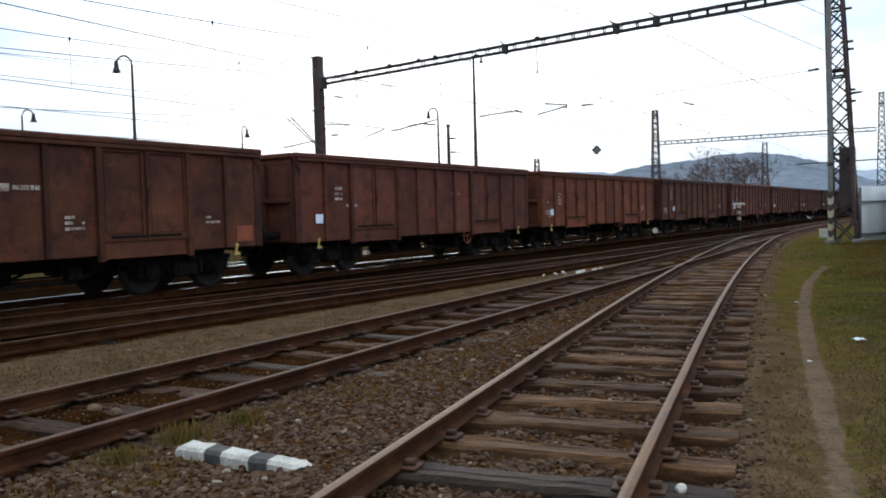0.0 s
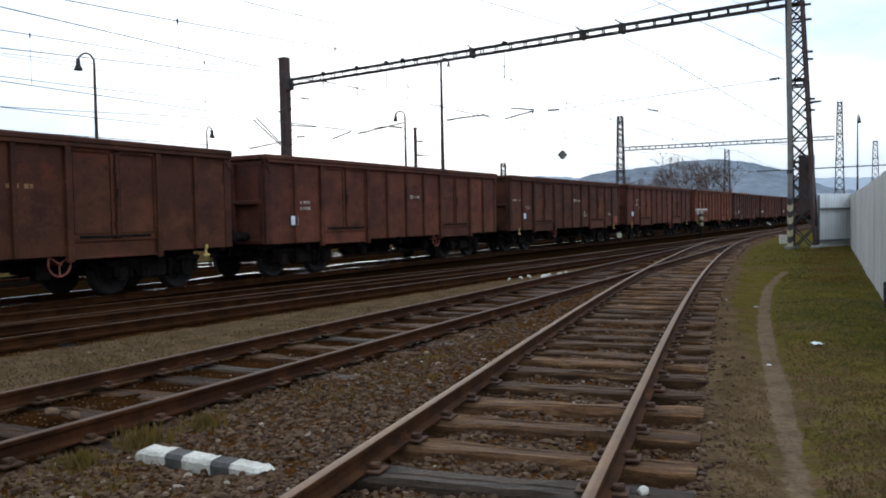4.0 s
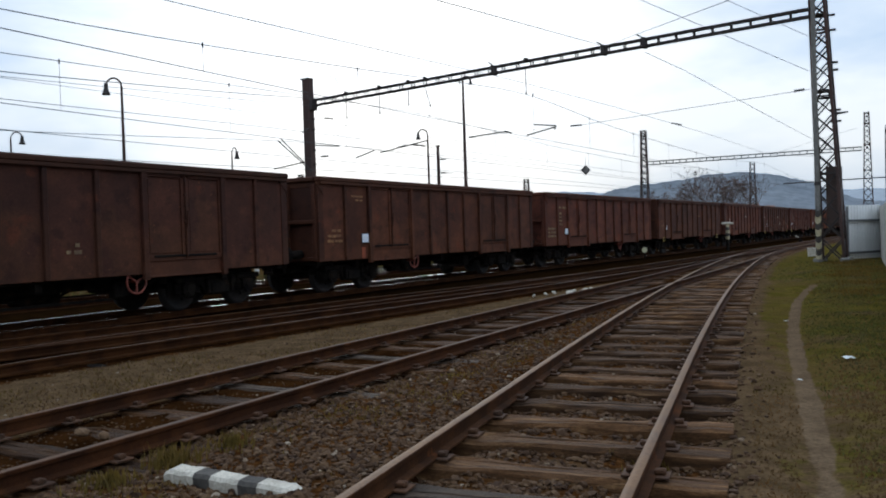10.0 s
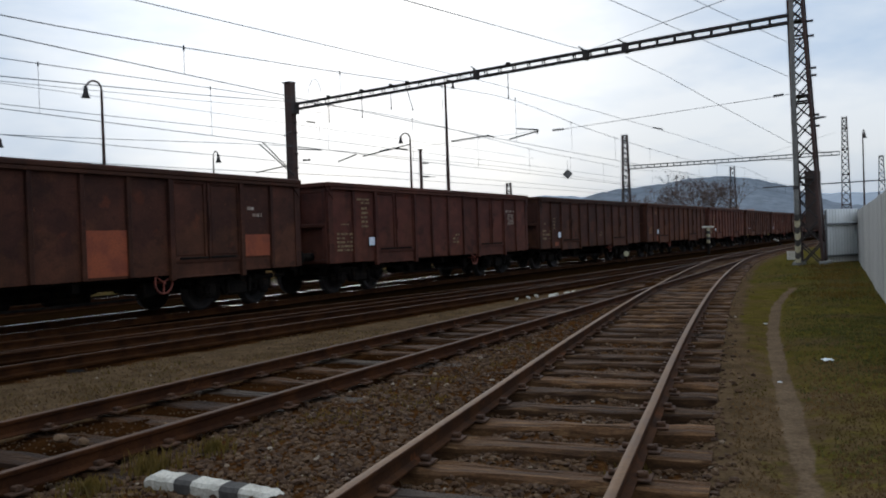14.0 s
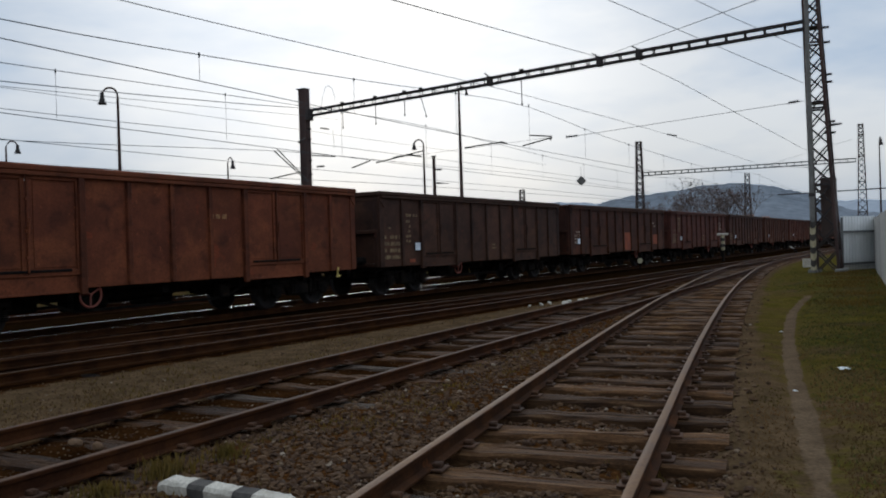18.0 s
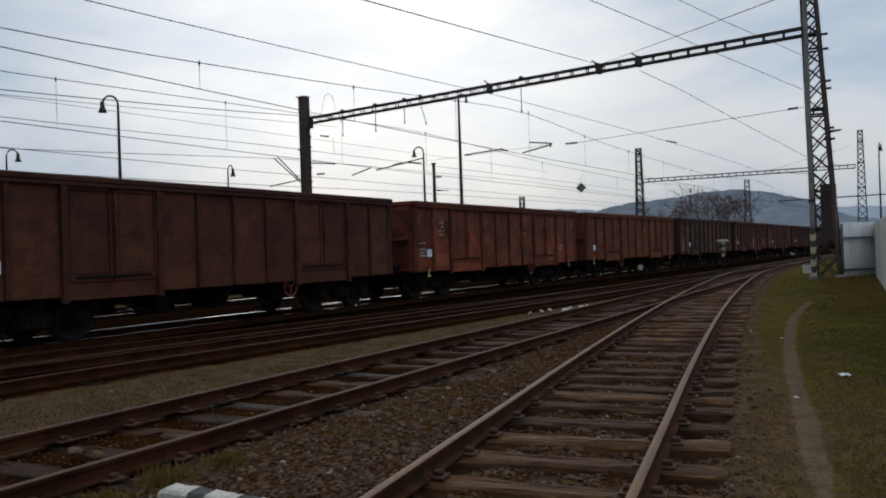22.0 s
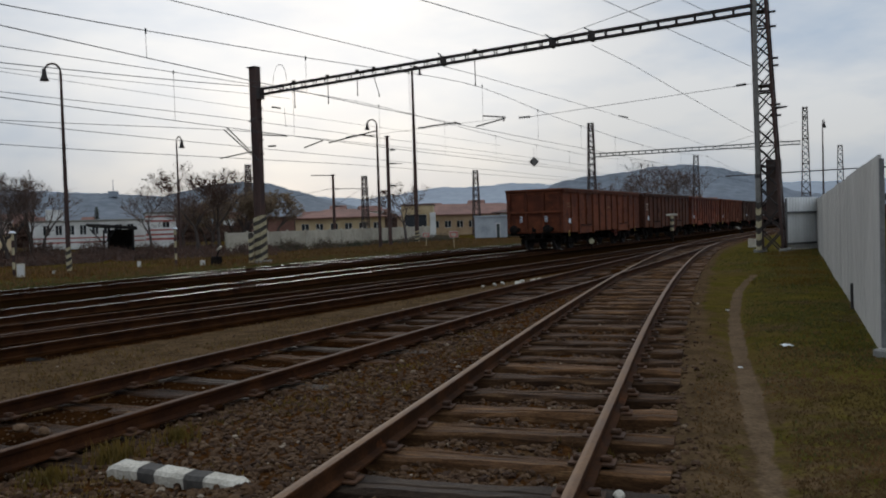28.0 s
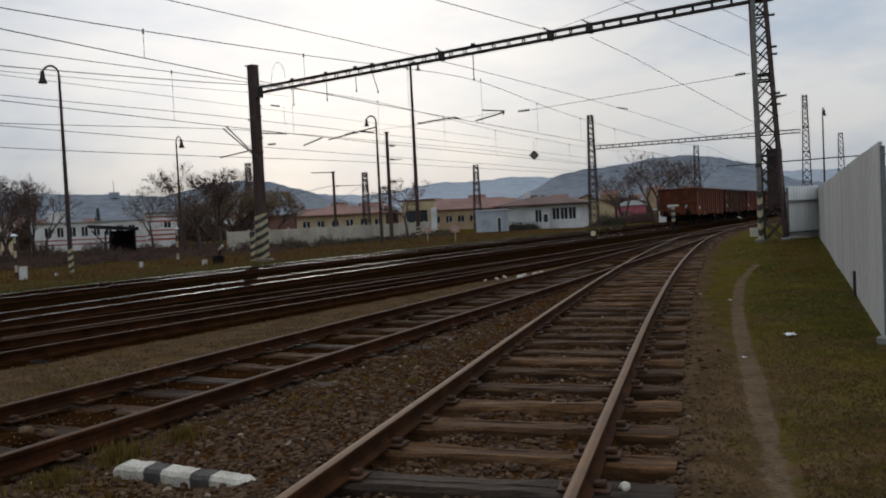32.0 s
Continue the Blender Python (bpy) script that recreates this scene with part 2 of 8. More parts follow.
for key, (a, b, c, at_) in PAINTS.items():
    M["paint_" + key] = wagon_paint("wagon_paint_" + key, a, b, c, at_)
    # frames, posts and end walls repeat the paint darker: shade put into the colour
    M["frame_" + key] = wagon_paint("wagon_shaded_frame_" + key, tuple(v * 0.68 for v in a), tuple(v * 0.74 for v in b), tuple(v * 0.72 for v in c), at_)
    M["end_" + key] = wagon_paint("wagon_shaded_paint_" + key, tuple(v * 0.72 for v in a), tuple(v * 0.80 for v in b), tuple(v * 0.8 for v in c), at_)
# near-black tones for running gear, wheels, small fittings and far sleepers
M["dull_black"] = material("blackened_running_gear", (0.008, 0.0065, 0.006), (0.018, 0.014, 0.011), 0.9, 0.0, 4.0, 40.0, 0.3, third=(0.030, 0.017, 0.010), spec=0.05)
M["wheel"] = material("blackened_wheel_steel", (0.009, 0.007, 0.006), (0.019, 0.013, 0.010), 0.9, 0.0, 5.0, 40.0, 0.2)
M["placard"] = material("white_placard", (0.62, 0.64, 0.68), (0.78, 0.79, 0.82), 0.5, 0.0, 5.0, 60.0, 0.0, mottled=0.06)
M["letter"] = material("faded_white_lettering", (0.20, 0.13, 0.09), (0.46, 0.37, 0.30), 0.7, 0.0, 7.0, 60.0, 0.0, mottled=0.3)
M["letter_orange"] = material("faded_orange_lettering", (0.15, 0.060, 0.022), (0.27, 0.125, 0.045), 0.7, 0.0, 7.0, 60.0, 0.0)
M["letter_yellow"] = material("faded_yellow_lettering", (0.11, 0.062, 0.030), (0.25, 0.165, 0.080), 0.7, 0.0, 6.0, 60.0, 0.0, mottled=0.3)
M["primer"] = material("orange_primer_patch", (0.20, 0.040, 0.014), (0.28, 0.062, 0.020), 0.7, 0.0, 3.0, 40.0, 0.1)
M["yellow"] = material("yellow_lever_paint", (0.42, 0.30, 0.07), (0.58, 0.42, 0.12), 0.6, 0.0, 8.0, 50.0, 0.1)
M["handwheel"] = material("red_handwheel_paint", (0.14, 0.035, 0.022), (0.22, 0.05, 0.03), 0.6, 0.0, 8.0, 50.0, 0.1)
M["rail_side"] = material("rusty_rail_side", (0.022, 0.0108, 0.0065), (0.048, 0.0235, 0.0125), 0.85, 0.0, 3.0, 60.0, 0.4, third=(0.078, 0.038, 0.019), bump_d=0.004, spec=0.1, tint=EARTH)
M["rail_dark"] = material("dark_brown_rail_side", (0.024, 0.013, 0.008), (0.052, 0.028, 0.016), 0.85, 0.0, 3.0, 50.0, 0.4, third=(0.080, 0.036, 0.017), bump_d=0.004, spec=0.1, tint=EARTH)
M["rail_oily"] = material("oily_brown_rail", (0.018, 0.0095, 0.0055), (0.038, 0.020, 0.011), 0.85, 0.0, 3.0, 50.0, 0.3, bump_d=0.004, spec=0.06, tint=EARTH)
M["rail_dull"] = material("dull_rail_head", (0.076, 0.050, 0.032), (0.118, 0.083, 0.056), 0.62, 0.15, 2.0, 40.0, 0.1, spec=0.3, tint=EARTH)
M["rail_brown"] = material("rusted_rail_head", (0.036, 0.0215, 0.0135), (0.066, 0.041, 0.026), 0.75, 0.0, 2.0, 40.0, 0.1, tint=EARTH)
M["rail_bright"] = material("polished_rail_head", (0.90, 0.89, 0.88), (0.96, 0.95, 0.94), 0.10, 1.0, 2.0, 40.0, 0.0)
M["rail_worn"] = material("worn_brown_rail_head", (0.10, 0.066, 0.046), (0.17, 0.115, 0.082), 0.55, 0.35, 2.0, 40.0, 0.0)
M["sleeper"] = material("weathered_sleeper_wood", (0.030, 0.0195, 0.0125), (0.088, 0.060, 0.040), 0.78, 0.0, 2.2, 30.0, 0.7, (1.0, 9.0, 6.0),
                        (0.18, 0.145, 0.110), (0.56, 0.72), 0.42, 0.008, 0.14, 0.5, tint=EARTH)
# wet timber; its small pale patches are sky glints put into the colour
M["sleeper_wet"] = material("wet_sleeper_wood", (0.024, 0.0145, 0.009), (0.058, 0.037, 0.023), 0.72, 0.0, 2.4, 34.0, 0.9, (1.0, 9.0, 6.0), (0.14, 0.118, 0.100), (0.60, 0.72), 0.45, 0.012, 0.12, 0.6, tint=EARTH)
M["sleeper_sodden"] = material("sodden_sleeper_wood", (0.024, 0.0145, 0.009), (0.058, 0.037, 0.023), 0.66, 0.0, 2.0, 26.0, 0.7, (1.0, 7.0, 6.0), (0.12, 0.10, 0.085), (0.60, 0.72), 0.1, 0.014, 0.13, 0.6)
M["iron"] = material("rusty_fastening_iron", (0.034, 0.020, 0.012), (0.066, 0.038, 0.023), 0.8, 0.1, 6.0, 50.0, 0.3, tint=EARTH)
M["stone"] = material("ballast_stone", (0.060, 0.046, 0.036), (0.125, 0.098, 0.076), 0.9, 0.0, 9.0, 60.0, 0.4, third=(0.085, 0.055, 0.036), bump_d=0.004, tint=EARTH)
M["steel_dark"] = material("dark_weathered_steel", (0.026, 0.020, 0.018), (0.055, 0.041, 0.035), 0.7, 0.1, 2.0, 40.0, 0.2)
M["steel_rust"] = material("rusty_mast_steel", (0.046, 0.024, 0.019), (0.080, 0.042, 0.032), 0.75, 0.1, 1.5, 40.0, 0.25, (1, 1, 0.3))
M["cabinet_brown"] = material("dull_brown_cabinet_paint", (0.058, 0.034, 0.026), (0.082, 0.050, 0.038), 0.7, 0.0, 1.2, 30.0, 0.1)
M["steel_grey"] = material("galvanised_grey_steel", (0.13, 0.12, 0.105), (0.20, 0.185, 0.165), 0.6, 0.3, 1.5, 40.0, 0.15)
M["blade_dry"] = material("dry_grass_blades", (0.080, 0.066, 0.040), (0.128, 0.100, 0.064), 0.9, 0.0, 0.8, 6.0, 0.0, third=(0.070, 0.069, 0.022), third_at=(0.50, 0.64), mottled=0.35, tint=EARTH)
M["wire"] = plain("dull_copper_wire", (0.035, 0.034, 0.035), 0.6, 0.3)
M["insulator"] = plain("brown_glazed_insulator", (0.030, 0.018, 0.014), 0.3)
M["stripe_pale"] = material("pale_stripe_paint", (0.33, 0.27, 0.15), (0.45, 0.38, 0.24), 0.8, 0.0, 5.0, 40.0, 0.2)
M["stripe_dark"] = material("dark_stripe_paint", (0.035, 0.028, 0.022), (0.06, 0.048, 0.036), 0.8, 0.0, 5.0, 40.0, 0.2)
M["white_chip"] = material("chipped_white_paint", (0.38, 0.335, 0.265), (0.54, 0.485, 0.395), 0.85, 0.0, 6.0, 50.0, 0.4, third=(0.16, 0.13, 0.10), third_at=(0.60, 0.68), bump_d=0.006)
M["black_chip"] = material("chipped_black_paint", (0.040, 0.034, 0.028), (0.075, 0.064, 0.052), 0.85, 0.0, 6.0, 50.0, 0.4, bump_d=0.006)
M["concrete"] = material("grey_concrete", (0.17, 0.16, 0.14), (0.26, 0.245, 0.21), 0.9, 0.0, 1.2, 30.0, 0.3, third=(0.12, 0.105, 0.085), vary=0.12)
M["concrete_pale"] = material("pale_weathered_concrete", (0.36, 0.315, 0.24), (0.48, 0.425, 0.33), 0.9, 0.0, 0.5, 20.0, 0.2, third=(0.22, 0.19, 0.14), vary=0.1)
M["sheet"] = material("grey_painted_sheet_metal", (0.37, 0.345, 0.305), (0.46, 0.435, 0.39), 0.55, 0.0, 0.8, 24.0, 0.08, (1, 1, 0.3), (0.34, 0.33, 0.31), (0.6, 0.85), 0.05, mottled=0.06)
# the fence sheet again, paler: brightness for its backlit face is in the colour
M["sheet_brightened"] = material("brightened_sheet_metal", (0.70, 0.69, 0.66), (0.80, 0.79, 0.76), 0.5, 0.0, 0.8, 24.0, 0.08, (1, 1, 0.3), (0.46, 0.44, 0.41), (0.6, 0.85), 0.05, mottled=0.06)
M["sheet_dark"] = material("grey_fence_rail", (0.12, 0.12, 0.115), (0.18, 0.178, 0.17), 0.6, 0.2, 2.0, 30.0, 0.1)
M["rust_sheet"] = material("rusty_brown_sheet", (0.055, 0.030, 0.019), (0.095, 0.046, 0.026), 0.8, 0.0, 1.0, 30.0, 0.2)
M["bark"] = material("dark_bark", (0.048, 0.036, 0.030), (0.088, 0.066, 0.054), 0.95, 0.0, 6.0, 40.0, 0.4)
M["twig"] = material("brown_twigs", (0.095, 0.063, 0.050), (0.165, 0.112, 0.088), 0.95, 0.0, 2.0, 20.0, 0.0)
M["leaf_brown"] = material("withered_brown_leaves", (0.058, 0.031, 0.021), (0.120, 0.062, 0.040), 0.9, 0.0, 1.0, 12.0, 0.0)
M["willow"] = material("tawny_dry_foliage", (0.15, 0.105, 0.064), (0.24, 0.165, 0.10), 0.95, 0.0, 0.7, 9.0, 0.0)
M["leaf_green"] = material("dull_green_foliage", (0.022, 0.028, 0.014), (0.05, 0.055, 0.025), 0.9, 0.0, 1.0, 10.0, 0.0)
M["blade"] = material("short_grass_blades", (0.052, 0.062, 0.013), (0.098, 0.100, 0.028), 0.85, 0.0, 0.5, 6.0, 0.0, third=(0.115, 0.082, 0.040), third_at=(0.48, 0.66), mottled=0.35)
M["scrub"] = material("brown_green_scrub", (0.055, 0.045, 0.022), (0.110, 0.085, 0.045), 0.95, 0.0, 1.0, 10.0, 0.0)
M["weed"] = material("pale_weed_leaves", (0.075, 0.072, 0.018), (0.125, 0.108, 0.034), 0.8, 0.0, 2.0, 10.0, 0.0, third=(0.16, 0.14, 0.08), tint=EARTH)
M["wall_white"] = material("off_white_plaster", (0.55, 0.53, 0.49), (0.68, 0.66, 0.62), 0.9, 0.0, 0.5, 14.0, 0.1, mottled=0.08)
M["wall_yellow"] = material("faded_yellow_plaster", (0.42, 0.305, 0.165), (0.54, 0.41, 0.24), 0.9, 0.0, 0.4, 14.0, 0.1, mottled=0.1)
M["wall_ochre"] = material("dull_ochre_plaster", (0.31, 0.205, 0.115), (0.42, 0.29, 0.17), 0.9, 0.0, 0.4, 14.0, 0.1, mottled=0.1)
M["wall_pink"] = material("bright_pink_plaster", (0.50, 0.13, 0.15), (0.62, 0.18, 0.20), 0.9, 0.0, 0.4, 14.0, 0.1, mottled=0.08)
M["wall_grey"] = material("grey_shed_boards", (0.30, 0.32, 0.33), (0.41, 0.43, 0.44), 0.8, 0.0, 0.6, 14.0, 0.1)
M["roof_brown"] = material("brown_roof_sheet", (0.085, 0.045, 0.034), (0.130, 0.068, 0.050), 0.8, 0.0, 0.5, 10.0, 0.2)
M["roof_red"] = material("dull_red_roof_tiles", (0.165, 0.080, 0.058), (0.24, 0.12, 0.088), 0.85, 0.0, 0.4, 10.0, 0.2)
M["timber_black"] = material("blackened_timber", (0.014, 0.012, 0.011), (0.030, 0.025, 0.022), 0.9, 0.0, 1.0, 20.0, 0.2)
M["glass"] = plain("dark_window_glass", (0.02, 0.022, 0.025), 0.12)
M["red"] = plain("signal_red_paint", (0.42, 0.06, 0.04), 0.6)
M["red_band"] = material("red_brown_band", (0.30, 0.075, 0.06), (0.38, 0.10, 0.08), 0.85, 0.0, 1.0, 12.0, 0.1)
M["door_green"] = plain("dark_green_door", (0.03, 0.045, 0.04), 0.6)
M["yellow_disc"] = plain("pale_yellow_lens", (0.62, 0.55, 0.34), 0.5)
M["paper"] = plain("white_litter_paper", (0.72, 0.72, 0.70), 0.8)
# distance haze is mixed into the blue-grey colours of both hills
M["hill_near"] = material("near_hill_with_haze", (0.118, 0.133, 0.150), (0.150, 0.166, 0.182), 1.0, 0.0, 0.006, 0.05, 0.0)
M["hill_far"] = material("far_hill_with_haze", (0.27, 0.295, 0.325), (0.30, 0.325, 0.35), 1.0, 0.0, 0.004, 0.03, 0.0, mottled=0.1)


def let_light_through(m, share=0.45):
    """Thin leaves: part of the light that falls on one side leaves on the other."""
    nt = m.node_tree
    bsdf = nt.nodes["Principled BSDF"]
    thin, both = nt.nodes.new("ShaderNodeBsdfTranslucent"), nt.nodes.new("ShaderNodeMixShader")
    nt.links.new(bsdf.inputs["Base Color"].links[0].from_socket, thin.inputs[0])
    both.inputs[0].default_value = share
    nt.links.new(bsdf.outputs[0], both.inputs[1])
    nt.links.new(thin.outputs[0], both.inputs[2])
    nt.links.new(both.outputs[0], nt.nodes["Material Output"].inputs[0])


for key in ("blade", "blade_dry", "weed", "leaf_brown", "willow", "leaf_green", "scrub"):
    let_light_through(M[key])


def ground_material():
    """Gravel, dirt and short grass, told apart by what grows or lies where."""
    m = bpy.data.materials.new("yard_ground")
    m.use_nodes = True
    nt, link = m.node_tree, m.node_tree.links.new
    bsdf = nt.nodes["Principled BSDF"]
    co = nt.nodes.new("ShaderNodeTexCoord")

    def noise_tex(sc, detail=5.0, rough=0.6):
        n = nt.nodes.new("ShaderNodeTexNoise")
        n.inputs["Scale"].default_value, n.inputs["Detail"].default_value, n.inputs["Roughness"].default_value = sc, detail, rough
        link(co.outputs["Object"], n.inputs["Vector"])
        return n.outputs[0]

    def mix(fac, a, b, blend="MIX"):
        n = nt.nodes.new("ShaderNodeMix")
        n.data_type, n.blend_type = "RGBA", blend
        for value, sock in ((fac, n.inputs[0]), (a, n.inputs[6]), (b, n.inputs[7])):
            if isinstance(value, (tuple, float, int)):
                sock.default_value = (*value, 1) if isinstance(value, tuple) else value
            else:
                link(value, sock)
        return n.outputs[2]

    def rng(src, a, b, lo=0.0, hi=1.0):
        n = nt.nodes.new("ShaderNodeMapRange")
        n.interpolation_type = "SMOOTHSTEP"
        n.inputs[1].default_value, n.inputs[2].default_value, n.inputs[3].default_value, n.inputs[4].default_value = a, b, lo, hi
        link(src, n.inputs[0])
        return n.outputs[0]

    def attr(name):
        n = nt.nodes.new("ShaderNodeAttribute")
        n.attribute_name = name
        return n.outputs["Fac"]

    def math_(op, a, b):
        n = nt.nodes.new("ShaderNodeMath")
        n.operation = op
        for value, sock in ((a, n.inputs[0]), (b, n.inputs[1])):
            if isinstance(value, (float, int)):
                sock.default_value = value
            else:
                link(value, sock)
        return n.outputs[0]

    vor = nt.nodes.new("ShaderNodeTexVoronoi")
    vor.inputs["Scale"].default_value = 17.0
    link(co.outputs["Object"], vor.inputs["Vector"])
    sep = nt.nodes.new("ShaderNodeSeparateColor")
    link(vor.outputs["Color"], sep.inputs[0])
    broad, mid, fine = noise_tex(0.35), noise_tex(2.6), noise_tex(34.0, 3.0)
    gravel = mix(sep.outputs[0], (0.036, 0.022, 0.014), (0.098, 0.064, 0.042))
    gravel = mix(rng(broad, 0.4, 0.65), gravel, (0.058, 0.037, 0.022))
    gravel = mix(rng(vor.outputs["Distance"], 0.0, 0.55, 0.0, 0.6), gravel, (0.020, 0.012, 0.007))
    fines = mix(rng(mid, 0.35, 0.65), (0.051, 0.049, 0.048), (0.080, 0.076, 0.076))
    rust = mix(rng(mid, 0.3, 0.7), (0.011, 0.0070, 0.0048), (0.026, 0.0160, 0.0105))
    grass = mix(rng(mid, 0.3, 0.7), (0.044, 0.048, 0.014), (0.078, 0.076, 0.028))
    grass = mix(rng(broad, 0.46, 0.68), grass, (0.068, 0.058, 0.036))
    trail = mix(rng(mid, 0.35, 0.65), (0.084, 0.070, 0.058), (0.118, 0.100, 0.084))
    edge = math_("MULTIPLY", math_("SUBTRACT", noise_tex(5.0), 0.5), 0.9)

    def zone(name, a=0.35, b=0.65):
        return rng(math_("ADD", attr(name), edge), a, b)

    col = mix(zone("fines"), gravel, fines)
    col = mix(zone("oily"), col, rust)
    # near-black tone over the bed of the two main tracks
    col = mix(zone("blackened"), col, mix(rng(mid, 0.3, 0.7), (0.005, 0.0040, 0.0030), (0.012, 0.0085, 0.006)))
    col = mix(1.0, col, (1.30, 0.85, 0.44), "MULTIPLY")
    col = mix(zone("grass"), col, mix(1.0, grass, (1.20, 0.91, 0.52), "MULTIPLY"))
    col = mix(zone("trail"), col, mix(1.0, trail, (1.14, 0.90, 0.64), "MULTIPLY"))
    col = mix(1.0, col, rng(fine, 0.25, 0.75, 0.72, 1.28), "MULTIPLY")
    link(col, bsdf.inputs["Base Color"])
    bsdf.inputs["Roughness"].default_value = 0.95
    bsdf.inputs["Specular IOR Level"].default_value = 0.0
    b1, b2 = nt.nodes.new("ShaderNodeBump"), nt.nodes.new("ShaderNodeBump")
    b1.inputs["Strength"].default_value, b1.inputs["Distance"].default_value = 0.8, 0.03
    b1.invert = True
    link(vor.outputs["Distance"], b1.inputs["Height"])
    b2.inputs["Strength"].default_value, b2.inputs["Distance"].default_value = 0.6, 0.02
    link(fine, b2.inputs["Height"])
    link(b1.outputs[0], b2.inputs["Normal"])
    link(b2.outputs[0], bsdf.inputs["Normal"])
    return m


# ---------------------------------------------------------------- mesh helpers


class Build:
    """Collects faces for one mesh."""

    def __init__(self):
        self.v, self.f, self.smooth, self.mi = [], [], [], []

    def add(self, verts, faces, smooth=False, mi=0):
        n = len(self.v)
        self.v += [tuple(p) for p in verts]
        self.f += [tuple(i + n for i in f) for f in faces]
        self.smooth += [smooth] * len(faces)
        self.mi += [mi] * len(faces)
        return self

    def box(self, c, size, bevel=0.0, m=None, mi=0):
        hx, hy, hz = (v / 2 for v in size)
        c = Vector(c)
        if bevel <= 0 or min(hx, hy, hz) <= bevel:
            vs = [Vector((x, y, z)) for x in (-hx, hx) for y in (-hy, hy) for z in (-hz, hz)]
            fs = [(0, 1, 3, 2), (4, 6, 7, 5), (0, 4, 5, 1), (2, 3, 7, 6), (0, 2, 6, 4), (1, 5, 7, 3)]
        else:
            b, vs, idx = bevel, [], {}
            for sx, sy, sz in itertools.product((-1, 1), repeat=3):
                for ax in range(3):
                    p = [sx * (hx - b), sy * (hy - b), sz * (hz - b)]
                    p[ax] += (sx, sy, sz)[ax] * b
                    idx[(sx, sy, sz, ax)] = len(vs)
                    vs.append(Vector(p))
            fs = []
            for ax in range(3):
                o = [i for i in range(3) if i != ax]
                for s in (-1, 1):
                    ring = []
                    for a, d in ((-1, -1), (1, -1), (1, 1), (-1, 1)):
                        k = [0, 0, 0]
                        k[ax], k[o[0]], k[o[1]] = s, a, d
                        ring.append(idx[(*k, ax)])
                    flip = (s > 0) == (ax == 1)
                    fs.append(tuple(ring[::-1] if flip else ring))
                for a, d in itertools.product((-1, 1), repeat=2):
                    k0, k1 = [0, 0, 0], [0, 0, 0]
                    k0[ax], k1[ax] = -1, 1
                    k0[o[0]] = k1[o[0]] = a
                    k0[o[1]] = k1[o[1]] = d
                    q = (idx[(*k0, o[0])], idx[(*k1, o[0])], idx[(*k1, o[1])], idx[(*k0, o[1])])
                    fs.append(q if (a * d > 0) == (ax != 1) else q[::-1])
            for sx, sy, sz in itertools.product((-1, 1), repeat=3):
                t = (idx[(sx, sy, sz, 0)], idx[(sx, sy, sz, 1)], idx[(sx, sy, sz, 2)])
                fs.append(t if sx * sy * sz > 0 else t[::-1])
        if m is not None:
            vs = [m @ p for p in vs]
        return self.add([p + c for p in vs], fs, False, mi)

    def tube(self, p0, p1, r0, r1=None, n=8, caps=True, mi=0):
        p0, p1 = Vector(p0), Vector(p1)
        r1 = r0 if r1 is None else r1
        d = p1 - p0
        if d.length < 1e-6:
            return self
        q = d.to_track_quat("Z", "Y").to_matrix()
        ring = [Vector((math.cos(2 * math.pi * i / n), math.sin(2 * math.pi * i / n), 0)) for i in range(n)]
        vs = [p0 + q @ (r * r0) for r in ring] + [p1 + q @ (r * r1) for r in ring]
        self.add(vs, [(i, (i + 1) % n, n + (i + 1) % n, n + i) for i in range(n)], n > 4, mi)
        if caps:
            self.add(vs, [tuple(range(n - 1, -1, -1)), tuple(range(n, 2 * n))], False, mi)
        return self

    def bar(self, p0, p1, w, h=None, mi=0, up=(0, 0, 1)):
        """A square bar from p0 to p1."""
        p0, p1 = Vector(p0), Vector(p1)
        h = w if h is None else h
        d = (p1 - p0)
        x = d.normalized()
        u = Vector(up)
        if abs(x.dot(u)) > 0.95:
            u = Vector((1, 0, 0))
        y = u.cross(x).normalized()
        z = x.cross(y)
        return self.box((p0 + p1) / 2, (d.length, w, h), 0, Matrix((x, y, z)).transposed(), mi)

    def lathe(self, profile, n=16, m=None, mi=0):
        """Profile of (radius, height) turned about z."""
        vs = []
        for r, z in profile:
            vs += [Vector((r * math.cos(2 * math.pi * i / n), r * math.sin(2 * math.pi * i / n), z)) for i in range(n)]
        fs = [(k * n + i, k * n + (i + 1) % n, (k + 1) * n + (i + 1) % n, (k + 1) * n + i) for k in range(len(profile) - 1) for i in range(n)]
        if m is not None:
            vs = [m @ p for p in vs]
        return self.add(vs, fs, True, mi)

    def sweep(self, profile, pts, closed=True, mi=0, caps=True):
        """Profile of (side, up) carried along level points; side is to the right of the way."""
        n, vs = len(profile), []
        for i, p in enumerate(pts):
            a, b = Vector(pts[max(i - 1, 0)]), Vector(pts[min(i + 1, len(pts) - 1)])
            d = b - a
            side = Vector((d.y, -d.x, 0)).normalized()
            vs += [Vector(p) + side * s + Vector((0, 0, u)) for s, u in profile]
        rng = range(n) if closed else range(n - 1)
        fs = [(k * n + i, k * n + (i + 1) % n, (k + 1) * n + (i + 1) % n, (k + 1) * n + i) for k in range(len(pts) - 1) for i in rng]
        mis = [mi(i) if callable(mi) else mi for _ in range(len(pts) - 1) for i in rng]
        start = len(self.f)
        self.add(vs, fs, False, 0)
        self.mi[start:] = mis
        if caps and closed:
            last = (len(pts) - 1) * n
            self.add([vs[i] for i in range(n)], [tuple(range(n - 1, -1, -1))])
